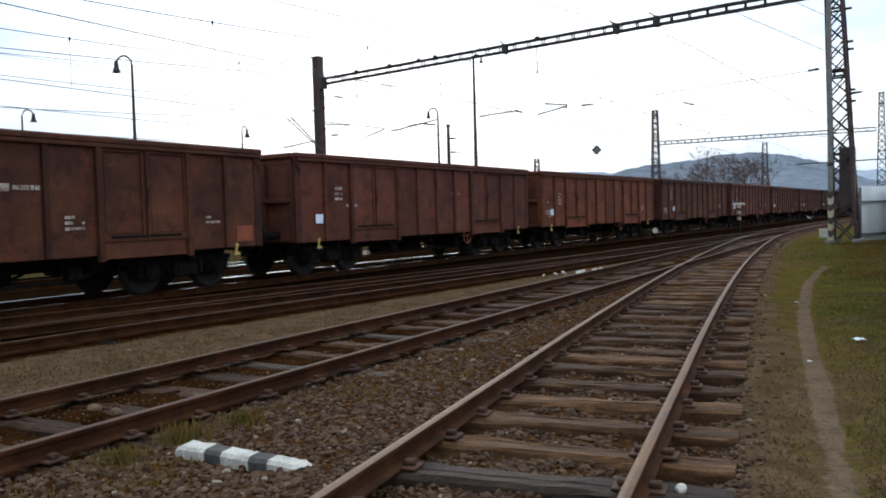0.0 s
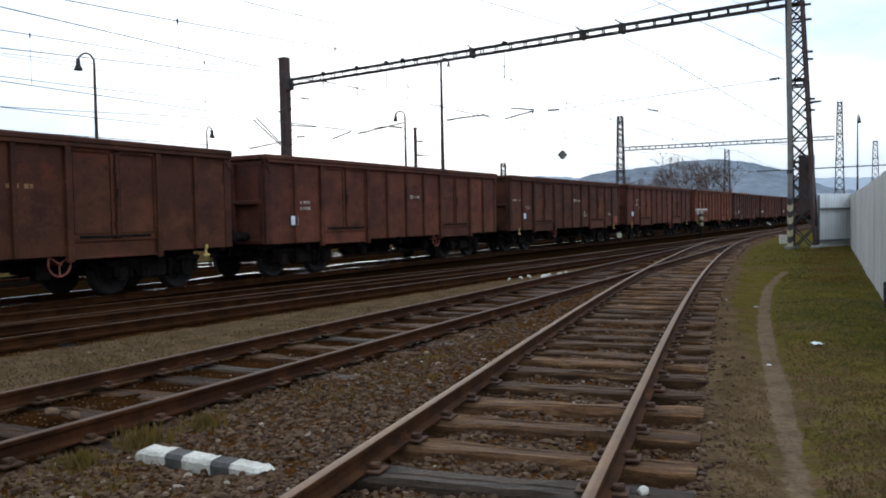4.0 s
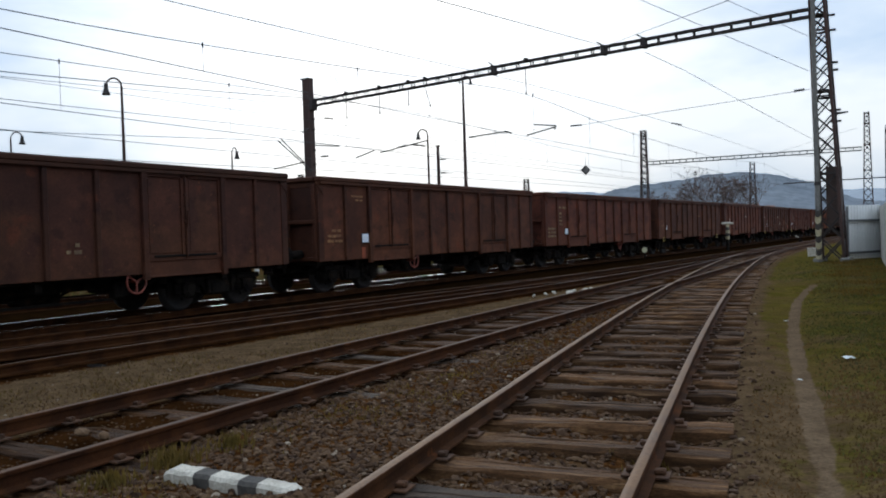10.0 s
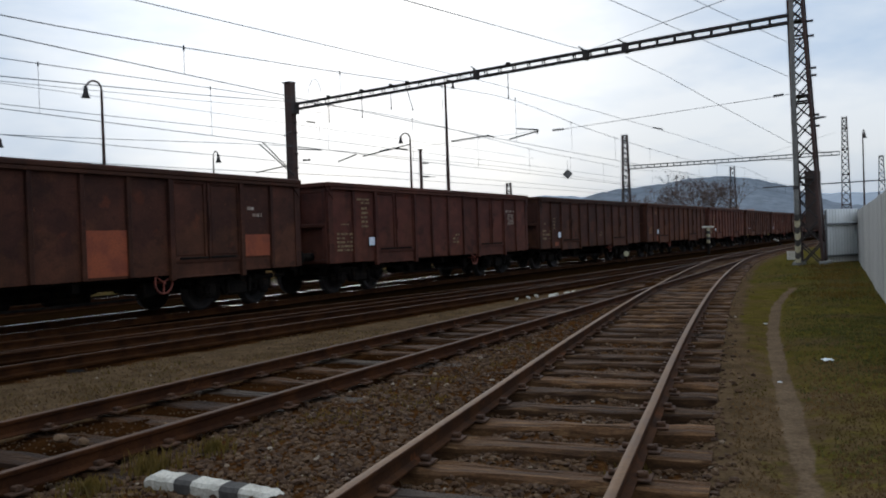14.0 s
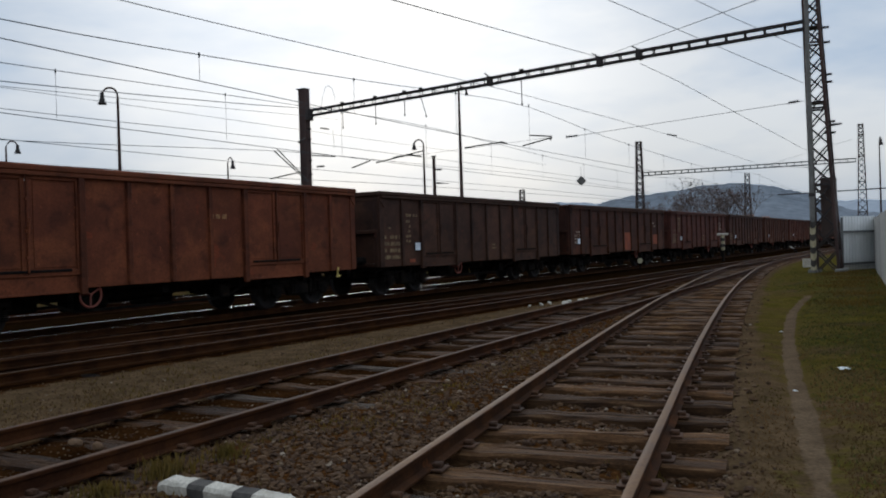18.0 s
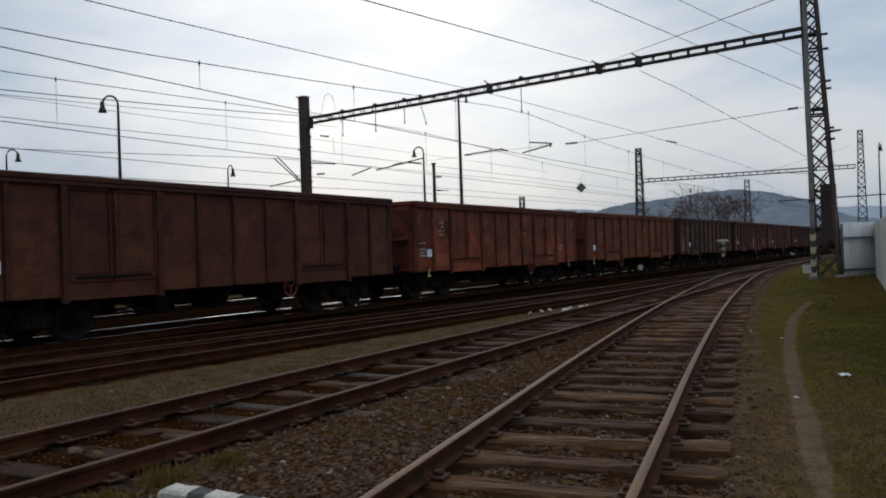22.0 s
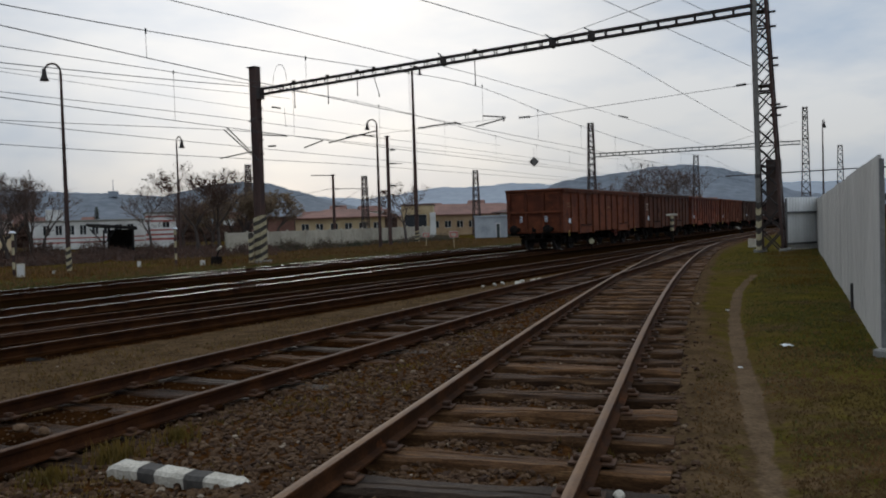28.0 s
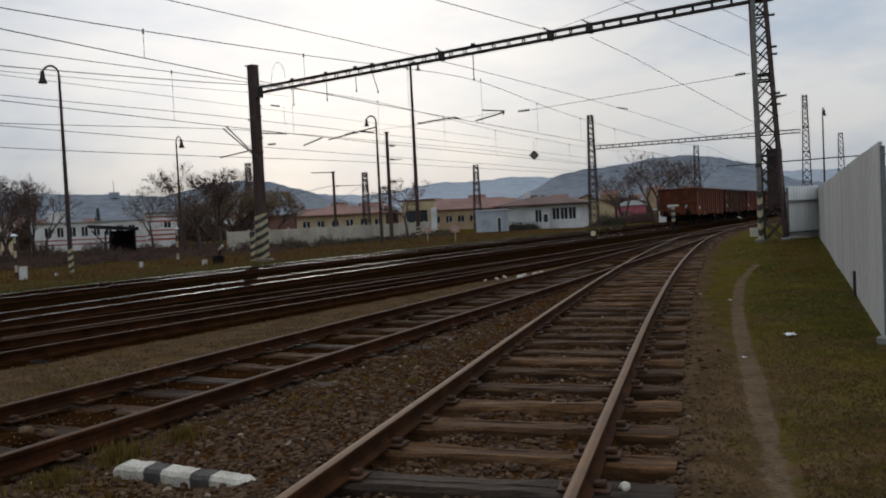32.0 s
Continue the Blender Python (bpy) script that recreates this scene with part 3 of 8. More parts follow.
            self.add([vs[last + i] for i in range(n)], [tuple(range(n))])
        return self

    def weld(self):
        """Joins corners that meet."""
        seen, keep, to = {}, [], []
        for p in self.v:
            k = tuple(round(c, 4) for c in p)
            if k not in seen:
                seen[k] = len(keep)
                keep.append(p)
            to.append(seen[k])
        self.v, self.f = keep, [tuple(to[i] for i in f) for f in self.f]
        return self

    def mesh(self, name, *mats):
        me = bpy.data.meshes.new(name)
        me.from_pydata([tuple(p) for p in self.v], [], self.f)
        me.polygons.foreach_set("use_smooth", self.smooth)
        me.polygons.foreach_set("material_index", self.mi)
        for m in mats:
            me.materials.append(m)
        me.update()
        return me


def part(name, built, mat, parent, label="", at=(0, 0, 0), turn=(0, 0, 0)):
    """One mesh object under a thing or a part. built: a Build, or a mesh to share."""
    mats = mat if isinstance(mat, (tuple, list)) else (mat,)
    me = built.mesh(name, *mats) if isinstance(built, Build) else built
    ob = new(name, me)
    ob.parent = parent
    ob.matrix_basis = pose(*at, *turn)
    if label:
        tagged(ob, label)
    return ob


def thing(name, label, category, group="", kind="", m=None):
    ob = new(name)
    ob.empty_display_size = 0.2
    if m is not None:
        ob.matrix_basis = m
    return tagged(ob, label, category, group, kind)


def solid(name, built, mat, label, category, group="", kind="", m=None):
    mats = mat if isinstance(mat, (tuple, list)) else (mat,)
    ob = new(name, built.mesh(name, *mats) if isinstance(built, Build) else built)
    if m is not None:
        ob.matrix_basis = m
    return tagged(ob, label, category, group, kind)


# ---------------------------------------------------------------- the tracks' plan
# The train's track: a start, a heading (from +y towards +x) and its bend along the way.
RAIL_Z = 0.16
GAUGE = 0.7525
STEP = 0.5
_S = np.arange(-130.0, 330.0, STEP)
_K = np.interp(_S, [0, 25, 50, 75, 100, 140], [0.0030, 0.00227, -0.00215, 0.00082, 0.00158, 0.00158])
_K[_S < 0] = 0
_zero = int(np.argmin(abs(_S)))
_TH = np.cumsum(np.r_[0, _K[:-1]]) * STEP
_TH += 0.51325 - _TH[_zero]
_X = np.cumsum(np.r_[0, np.sin(_TH[:-1])]) * STEP
_Y = np.cumsum(np.r_[0, np.cos(_TH[:-1])]) * STEP
_X += -8.972 - _X[_zero]
_Y += 13.083 - _Y[_zero]


def along(s, off=0.0):
    """Place and heading, s metres on along the train's track and off metres to its right."""
    x, y, h = np.interp(s, _S, _X), np.interp(s, _S, _Y), np.interp(s, _S, _TH)
    return x + off * np.cos(h), y - off * np.sin(h), h


def eased(s, ss, offs):
    """A smooth line through a few offsets."""
    fine = np.arange(-130.0, 330.0, 0.5)
    line = np.interp(fine, ss, offs)
    k = np.hanning(17)
    line = np.convolve(np.pad(line, 8, mode="edge"), k / k.sum(), "valid")
    return np.interp(s, fine, line)


def off_t(s):
    return np.zeros_like(np.asarray(s, float))


def off_d(s):
    return np.full_like(np.asarray(s, float), -5.35)


def off_c(s):
    return eased(s, [-40, 0, 4.5, 8, 12, 17, 24, 100], [3.35, 3.75, 4.28, 4.66, 5.0, 5.3, 5.5, 5.55])


def off_b(s):
    return eased(s, [-40, 8, 14, 19, 25, 31, 37], [8.42, 8.42, 8.25, 8.02, 7.68, 7.2, 6.55])


def off_a(s):
    return eased(s, [-130, -30, -3.5, 3.6, 8, 17, 25, 33, 40, 47, 55, 100], [34, 16.2, 12.32, 11.35, 10.74, 9.45, 8.28, 7.1, 6.3, 5.78, 5.58, 5.55])


def off_e(s):
    return eased(s, [-40, -14, 3, 12, 20, 26], [0.0, 0.0, 2.95, 4.4, 5.45, 5.55])


def line(off_f, s0, s1, step=1.0, extra=0.0, z=0.0):
    s = np.arange(s0, s1 + 1e-6, step)
    x, y, _ = along(s, off_f(s) + 0 * s)
    p = np.stack([x, y], 1)
    if extra:
        d = np.gradient(p, axis=0)
        d /= np.linalg.norm(d, axis=1)[:, None]
        p = p + extra * np.stack([d[:, 1], -d[:, 0]], 1)
    return [(a, b, z) for a, b in p]


def plan_of(x, y):
    """s and off for arrays of places."""
    x, y = np.asarray(x, float), np.asarray(y, float)
    px, py = _X[::8], _Y[::8]
    best = np.argmin((x[..., None] - px) ** 2 + (y[..., None] - py) ** 2, axis=-1) * 8
    h = _TH[best]
    dx, dy = x - _X[best], y - _Y[best]
    return _S[best] + dx * np.sin(h) + dy * np.cos(h), dx * np.cos(h) - dy * np.sin(h)

# ---------------------------------------------------------------- ground: one sheet to the horizon


def smooth(v, a, b):
    t = np.clip((v - a) / (b - a), 0, 1)
    return t * t * (3 - 2 * t)


def wavy(x, y, scale, seed=0.0):
    """Cheap smooth unevenness."""
    return (np.sin(x * 1.3 * scale + 1.7 * seed) * np.cos(y * 1.1 * scale - seed) + 0.6 * np.sin((x * 0.7 - y * 1.9) * scale * 1.7 + seed * 2.3)
            + 0.4 * np.cos((x * 2.3 + y * 1.4) * scale * 2.1 - seed)) / 2.0


TRAIL = [(1.78, 3.0), (2.13, 4.3), (2.48, 5.16), (3.08, 6.59), (3.93, 8.69), (5.37, 12.13), (6.13, 13.8), (7.45, 16.6), (9.2, 19.85), (9.9, 21.0)]


def trail_distance(x, y):
    best = np.full(np.shape(x), 1e9)
    for (ax, ay), (bx, by) in zip(TRAIL, TRAIL[1:]):
        l2 = (bx - ax) ** 2 + (by - ay) ** 2
        t = np.clip(((x - ax) * (bx - ax) + (y - ay) * (by - ay)) / l2, 0, 1)
        best = np.minimum(best, np.hypot(x - ax - t * (bx - ax), y - ay - t * (by - ay)))
    return best


def ground_height(x, y):
    s, off = plan_of(x, y)
    r = np.hypot(x, y)
    a = off - off_a(s)
    z = -0.30 * smooth(-off, 8.2, 12.5)
    z += 0.05 * smooth(a, 1.6, 3.0)
    z += (0.012 + 0.02 * smooth(a, 1.5, 3.0)) * wavy(x, y, 1.6, 1.0) * smooth(80 - r, 0, 40)
    z -= 0.025
    # the bed of the nearest track lies low between its sleepers, lowest by the rails
    z -= (0.034 + 0.050 * smooth(np.abs(np.abs(a) - 0.85), 0.45, 0.1) + 0.032 * wavy(x, y, 4.3, 2.0)) * smooth(1.32 - np.abs(a), 0, 0.12) * smooth(a, -0.95, -0.80)
    # the siding lies in dark dirt, a hand below its sleepers
    b = off - off_b(s)
    z -= (0.022 + 0.026 * wavy(x, y, 3.7, 4.0)) * smooth(0.95 - np.abs(b), 0, 0.15) * smooth(34 - s, 0, 4)
    # gravel heaped over the sleepers' far ends
    z += (0.050 + 0.014 * wavy(x, y, 3.1, 6.0)) * smooth(a, -1.75, -1.3) * smooth(-a, 0.80, 0.98)
    return z - 0.025 * smooth(trail_distance(x, y), 0.35, 0.05)


def make_ground():
    radii = [0.0]
    r = 0.5
    while r < 4500:
        radii.append(r)
        r *= 1.024 if r < 60 else 1.05
    # finer where the yard lies, coarser behind
    ang = np.radians(np.r_[np.arange(-40, 40, 0.18), np.arange(40, 320, 2.8)])
    seg = len(ang)
    rr, aa = np.meshgrid(np.array(radii[1:]), ang, indexing="ij")
    x, y = (rr * np.sin(aa)).ravel(), (rr * np.cos(aa)).ravel()
    x, y = np.r_[0.0, x], np.r_[0.0, y]
    z = ground_height(x, y)
    n = len(radii) - 1
    idx = 1 + np.arange(n * seg).reshape(n, seg)
    a, b = idx[:-1], idx[1:]
    quads = np.stack([a, np.roll(a, -1, 1), np.roll(b, -1, 1), b], -1).reshape(-1, 4)[:, ::-1]
    tris = [(0, int(idx[0, (i + 1) % seg]), int(idx[0, i])) for i in range(seg)]
    me = bpy.data.meshes.new("ground")
    me.from_pydata(np.stack([x, y, z], 1).tolist(), [], tris + quads.tolist())
    me.polygons.foreach_set("use_smooth", [True] * len(me.polygons))
    s, off = plan_of(x, y)
    a_, b_, c_ = off - off_a(s), off - off_b(s), off - off_c(s)
    grass = np.maximum(smooth(a_, 1.2, 1.7) * (0.66 + 0.24 * wavy(x, y, 0.75, 3.0) + 0.26 * smooth(a_, 2.2, 4.0)), smooth(-off, 8.0, 9.6) * (0.50 + 0.3 * wavy(x, y, 0.3, 5.0)))
    grass = np.where((b_ > 1.2) & (a_ < -1.4), 0.27 + 0.26 * wavy(x, y, 0.9, 7.0) + 0.12 * wavy(x, y, 3.1, 1.0), grass)
    grass = np.where(a_ > 1.0, grass * (1 - 0.30 * smooth(np.hypot(x, y), 9.5, 6.0)), grass)
    left_of_path = smooth(np.interp(y, [p[1] for p in TRAIL], [p[0] for p in TRAIL]) - x, -0.1, 0.25)
    grass = np.where(a_ > 1.0, grass * (1 - (0.30 + 0.28 * wavy(x, y, 0.9, 2.0)) * left_of_path * smooth(np.hypot(x, y), 16, 9)), grass)
    a_bed = 0.62 * smooth(np.abs(np.abs(a_) - 0.80), 0.42, 0.12) + 0.12 * wavy(x, y, 2.0, 5.0) * (np.abs(a_) < 1.2)
    b_bed = 0.8 * smooth(0.98 - np.abs(b_), 0.0, 0.25) * smooth(34 - s, 0, 5)
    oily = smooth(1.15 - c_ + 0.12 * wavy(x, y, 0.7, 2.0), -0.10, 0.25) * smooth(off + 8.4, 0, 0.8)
    # near-black band from beside the main track out past the outer one
    blackened = smooth(3.0 - off, -0.6, 0.6) * smooth(off + 8.0, 0, 0.8)
    fines = np.maximum(np.maximum(smooth(c_, 0.95, 1.3) * smooth(-0.8 - b_, -0.2, 0.3), 0.30 * smooth(1.0 - np.abs(b_), 0.0, 0.3)), 0.25 + 0.35 * wavy(x, y, 0.8, 4.0) + 0.55 * smooth(a_, 1.0, 1.25))
    trail = smooth(trail_distance(x, y) + 0.03 * wavy(x, y, 3.0, 8.0), 0.150, 0.035) * (1.0 - 0.48 * smooth(np.hypot(x, y), 8.0, 4.2))
    for name, val in (("grass", grass), ("oily", np.maximum(np.maximum(oily, np.maximum(b_bed, a_bed)), 0.55 * smooth(np.hypot(x + 2.9, (y - 5.3) * 0.7), 1.1, 0.4))), ("blackened", blackened), ("fines", fines), ("trail", trail)):
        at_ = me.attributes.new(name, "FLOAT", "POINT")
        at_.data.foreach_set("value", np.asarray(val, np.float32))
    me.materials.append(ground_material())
    tagged(new("ground", me), "dark brown gravel yard with grassy verge and trodden path", "ground", kind="structure")


make_ground()


def make_hills(name, dist, azel, rough_h, mat, label, seed):
    """A ridge far off: heights from a few angles, with small unevenness on top."""
    az = np.arange(-75, 75.1, 0.25)
    el = np.interp(az, [p[0] for p in azel], [p[1] for p in azel])
    k = np.hanning(7)
    el = np.convolve(np.pad(el, 3, mode="edge"), k / k.sum(), "valid")
    el = el + rough_h * (np.sin(az * 2.9 + seed) + 0.7 * np.sin(az * 6.7 + 2 * seed) + 0.5 * np.sin(az * 13.1 + seed)) / 2
    b = Build()
    vs, rows = [], 7
    for j in range(rows):
        f = j / (rows - 1)
        d = dist * (0.72 + 0.28 * f)
        for a_, e in zip(az, el):
            h = EYE_Z + dist * math.tan(radians(e)) * (f ** 1.6) * (1 + 0.06 * math.sin(a_ * 1.7 + j * 2.1 + seed) * (1 - f)) - 6 * (1 - f)
            vs.append((d * math.sin(radians(a_)), d * math.cos(radians(a_)), h))
    n = len(az)
    b.add(vs, [(j * n + i, j * n + i + 1, (j + 1) * n + i + 1, (j + 1) * n + i) for j in range(rows - 1) for i in range(n - 1)], True)
    solid(name, b, mat, label, "hill", kind="structure")


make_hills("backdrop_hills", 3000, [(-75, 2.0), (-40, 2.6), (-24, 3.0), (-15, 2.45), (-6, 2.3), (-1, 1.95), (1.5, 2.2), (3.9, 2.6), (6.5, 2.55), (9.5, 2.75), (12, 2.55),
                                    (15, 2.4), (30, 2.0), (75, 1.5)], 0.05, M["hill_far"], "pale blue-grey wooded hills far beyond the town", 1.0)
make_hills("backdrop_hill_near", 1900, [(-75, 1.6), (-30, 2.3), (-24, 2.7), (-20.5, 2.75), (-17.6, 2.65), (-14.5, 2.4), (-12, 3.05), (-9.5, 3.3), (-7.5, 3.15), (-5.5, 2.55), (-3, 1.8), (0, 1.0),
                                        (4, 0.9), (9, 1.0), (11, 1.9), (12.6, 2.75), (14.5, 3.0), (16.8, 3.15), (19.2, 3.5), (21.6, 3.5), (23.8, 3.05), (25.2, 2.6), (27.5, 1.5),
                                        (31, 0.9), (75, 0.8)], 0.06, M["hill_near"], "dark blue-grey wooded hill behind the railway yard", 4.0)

# ---------------------------------------------------------------- tracks
RAIL = [(-0.065, 0.0), (-0.065, 0.012), (-0.012, 0.028), (-0.009, 0.098), (-0.034, 0.108), (-0.036, 0.132), (-0.031, 0.1375),
        (-0.0135, 0.1416), (-0.004, 0.1430), (0.004, 0.1430), (0.0135, 0.1416), (0.031, 0.1375), (0.036, 0.132), (0.034, 0.108), (0.009, 0.098), (0.012, 0.028), (0.065, 0.012), (0.065, 0.0)]
RAIL_FOOT = RAIL_Z - 0.142


def rail_tone(i):
    return 1 if i in (7, 8, 9) else (2 if i in (6, 10) else 0)


def sleeper_mesh(seed, length=2.5, wood="sleeper"):
    rnd = random.Random(seed)
    b = Build()
    n, w, h = 15, 0.125, 0.15
    split = rnd.uniform(-0.05, 0.05)   # a drying crack along the top
    prof_v, fs = [], []
    for i in range(n):
        f = i / (n - 1)
        x = -length / 2 + length * f
        end = 0.004 if i in (0, n - 1) else 0.0
        worn = 0.012 * math.sin(f * 9.0 + seed) + 0.008 * math.sin(f * 23.0 + 2 * seed)
        j = [rnd.uniform(-0.011, 0.011) for _ in range(6)]
        crack = rnd.uniform(0.006, 0.026)
        prof_v += [(x, -w + j[0], -h), (x, -w + j[0] + end, -0.026 + j[1]), (x, -w + 0.024 + j[2], j[3] * 0.8 - end + worn * 0.5), (x, split - 0.016 + j[1] * 0.4, j[4] * 0.6 - end),
                   (x, split + j[1] * 0.4, -crack - end), (x, split + 0.016 + j[1] * 0.4, j[3] * 0.6 - end), (x, w - 0.024 + j[2], j[4] * 0.8 - end - worn * 0.5),
                   (x, w + j[5] - end, -0.026 + j[1]), (x, w + j[5], -h)]
    m = 9
    for k in range(n - 1):
        fs += [(k * m + i, k * m + i + 1, (k + 1) * m + i + 1, (k + 1) * m + i) for i in range(m - 1)]
    fs += [tuple(range(m)), tuple((n - 1) * m + i for i in range(m - 1, -1, -1))]
    b.add(prof_v, fs)
    return b.mesh("sleeper", M[wood])


def plate_mesh():
    b = Build()
    b.box((0, 0, 0.008), (0.16, 0.30, 0.016), 0.003)
    for y in (-0.11, 0.11):
        b.tube((0, y, 0.0), (0, y, 0.055), 0.020, 0.017, 6)
        b.box((0, y * 0.82, 0.036), (0.06, 0.07, 0.03), 0.006)
    b.v = [(y_, x_, z_) for x_, y_, z_ in b.v]
    b.f = [f[::-1] for f in b.f]
    return b.mesh("rail_fastening", M["iron"])


SLEEPERS = [sleeper_mesh(i) for i in range(6)]
WET_SLEEPERS = [sleeper_mesh(i + 20, 2.5, "sleeper_wet") for i in range(6)]
SODDEN = sleeper_mesh(41, 2.5, "sleeper_sodden")
PLATE = plate_mesh()


def make_track(label, off_f, s0, s1, head, shoulder, web, spacing=0.70, single_to=45.0, sunk=0.0, timbers=None, sodden=()):
    """Two rails on wooden sleepers; far sleepers are one piece."""
    tr = thing("railway_track", label, "railway track", "tracks of the yard", "structure")
    for side in (1, -1):
        b = Build().sweep(RAIL, line(off_f, s0, s1, 1.0, side * GAUGE, RAIL_FOOT), True, rail_tone)
        part("rail", b, (web, head, shoulder), tr)
    pts = np.array(line(off_f, s0, s1, 0.25))[:, :2]
    seg = np.r_[0, np.cumsum(np.linalg.norm(np.diff(pts, axis=0), axis=1))]
    rnd = random.Random(int(s0 * 10) + len(label))
    far = Build()
    d = 0.3
    while d < seg[-1] - 0.5:
        x, y = np.interp(d, seg, pts[:, 0]), np.interp(d, seg, pts[:, 1])
        x2, y2 = np.interp(d + 0.3, seg, pts[:, 0]), np.interp(d + 0.3, seg, pts[:, 1])
        yaw = math.degrees(math.atan2(y2 - y, x2 - x)) - 90 + rnd.uniform(-2.5, 2.5)
        dist = math.hypot(x, y)
        z = RAIL_FOOT - 0.004 + rnd.uniform(-0.030, 0.0) - sunk
        if dist < single_to and y > -1.0:
            part("sleeper", SODDEN if any(lo < dist < hi for lo, hi in sodden) else (timbers or SLEEPERS)[rnd.randrange(6)], None, tr, at=(x, y, z), turn=(rnd.uniform(-2, 2), rnd.uniform(-0.7, 0.7), yaw))
            if dist < 16:
                for side in (-1, 1):
                    part("rail_fastening", PLATE, None, tr, at=(x + side * GAUGE * math.cos(radians(yaw)), y + side * GAUGE * math.sin(radians(yaw)), RAIL_FOOT - 0.004), turn=(0, 0, yaw))
        else:
            far.box((x, y, z - 0.07), (2.5, 0.25, 0.14), 0, Euler((0, 0, radians(yaw))).to_matrix())
        d += spacing * rnd.uniform(0.84, 1.16)
    if far.v:
        ob = part("far_sleepers", far, M["dull_black"] if sunk > 0.03 else M["sleeper"], tr)
        ob["kind"] = "stuff"
    return tr


make_track("worn railway track on grey timber sleepers beside the path", off_a, -14, 180, M["rail_dull"], M["rail_dull"], M["rail_dark"], sodden=((4.3, 4.95),))
make_track("rusty brown siding track on timber sleepers", off_b, -22, 36, M["rail_brown"], M["rail_brown"], M["rail_side"], sunk=0.010, timbers=WET_SLEEPERS, sodden=((8.6, 9.3), (10.3, 10.9)))
make_track("rusty through track in dark oily ballast", off_c, -40, 200, M["rail_worn"], M["rail_oily"], M["rail_oily"], single_to=0, sunk=0.045)
make_track("main track with polished rails under the goods train", off_t, -110, 260, M["rail_bright"], M["rail_oily"], M["rail_oily"], single_to=0, sunk=0.045)
make_track("outer main track with polished rails by the grass", off_d, -60, 240, M["rail_bright"], M["rail_oily"], M["rail_oily"], single_to=0, sunk=0.045)
make_track("rusty crossover track between the main and through tracks", off_e, -40, 24, M["rail_brown"], M["rail_oily"], M["rail_oily"], single_to=0, sunk=0.045)

# ---------------------------------------------------------------- goods wagons
BAY = 12.7 / 12
SIDE_Y = 1.46
TOP_Z, RIM_H = 3.03, 0.13
POSTS = [0, 1, 2, 4, 5, 6, 7, 8, 10, 11, 12]
DOORS = [2, 8]


def bay_x(i):
    return -6.35 + i * BAY


def wagon_meshes(key):
    """All part meshes of one paint; mirrored sides share them by a half turn."""
    paint, frame_ = M["paint_" + key], M["frame_" + key]
    out = {}
    rnd = random.Random(len(key) * 7 + ord(key[0]))

    def panel(w, h, seed):
        r2 = random.Random(seed)
        b = Build()
        nx, nz = 6, 8
        vs = []
        for j in range(nz + 1):
            for i in range(nx + 1):
                edge = min(i, nx - i, j, nz - j) == 0
                dent = 0 if edge else r2.uniform(-0.004, 0.004) + 0.006 * math.sin(i * 1.1 + seed) * math.sin(j * 0.8 + seed * 2)
                vs.append((-w / 2 + w * i / nx, -0.02 + dent, h * j / nz))
        fs = [(j * (nx + 1) + i, j * (nx + 1) + i + 1, (j + 1) * (nx + 1) + i + 1, (j + 1) * (nx + 1) + i) for j in range(nz) for i in range(nx)]
        b.add(vs, fs, True)
        b.box((0, 0.012, h / 2), (w, 0.02, h), 0)
        return b.mesh("panel", paint)

    out["panels"] = [panel(BAY - 0.02, 2.06, s + rnd.randrange(50)) for s in range(4)]
    leaf = Build()
    lw, lh = BAY - 0.03, 1.72
    leaf.box((0, 0.0, lh / 2), (lw, 0.03, lh), 0.004)
    for x in (-lw / 2 + 0.05, lw / 2 - 0.05):
        leaf.box((x, -0.03, lh / 2), (0.08, 0.04, lh), 0.006)
    for z in (0.04, lh - 0.04):
        leaf.box((0, -0.03, z), (lw, 0.04, 0.08), 0.006)
    leaf.box((0, -0.022, lh * 0.5), (lw * 0.78, 0.016, lh * 0.86), 0.006)
    out["leaf"] = leaf.mesh("door_leaf", paint)
    bolt = Build()
    bolt.tube((0, -0.07, 0.05), (0, -0.07, lh - 0.05), 0.02, n=6)
    for z in (0.3, 0.75, 1.3):
        bolt.box((0, -0.06, z), (0.09, 0.05, 0.06), 0.006)
    bolt.tube((0, -0.09, 0.62), (0.0, -0.13, 0.98), 0.022, 0.018, 6)
    out["bolt"] = bolt.mesh("door_bolt", frame_)
    flap = Build()
    fw = BAY * 2 + 0.06
    flap.box((0, 0.0, -0.05), (fw, 0.03, 0.36), 0.006)
    flap.box((0, -0.025, 0.10), (fw, 0.04, 0.04), 0.008)
    flap.box((0, -0.02, -0.22), (fw, 0.03, 0.04), 0.008)
    out["flap"] = flap.mesh("door_sill", paint)
    # a dark strip stands in for the shaded grimy gap under the door leaves
    out["hinge_bar"] = Build().box((0, 0, 0), (fw - 0.5, 0.03, 0.05), 0.01).mesh("hinge_bar", M["dull_black"])

    def post(heavy):
        b = Build()
        w = 0.13 if heavy else 0.10
        h = 2.05
        d = 0.10 if heavy else 0.08
        b.box((0, -d / 2, h / 2), (w, d, h), 0.012)
        b.box((0, -0.012, h / 2), (w + 0.07, 0.02, h), 0.004)
        if heavy:
            b.box((0, -0.05, -0.05), (w, d, 0.14), 0.012)
        for z in (0.2, 0.75, 1.3, 1.85):
            b.tube((0, -d - 0.012, z), (0, -d + 0.004, z), 0.014, n=6)
        # the posts' shaded look comes from the darker paint copy
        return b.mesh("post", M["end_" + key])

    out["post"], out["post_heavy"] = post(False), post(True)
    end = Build()
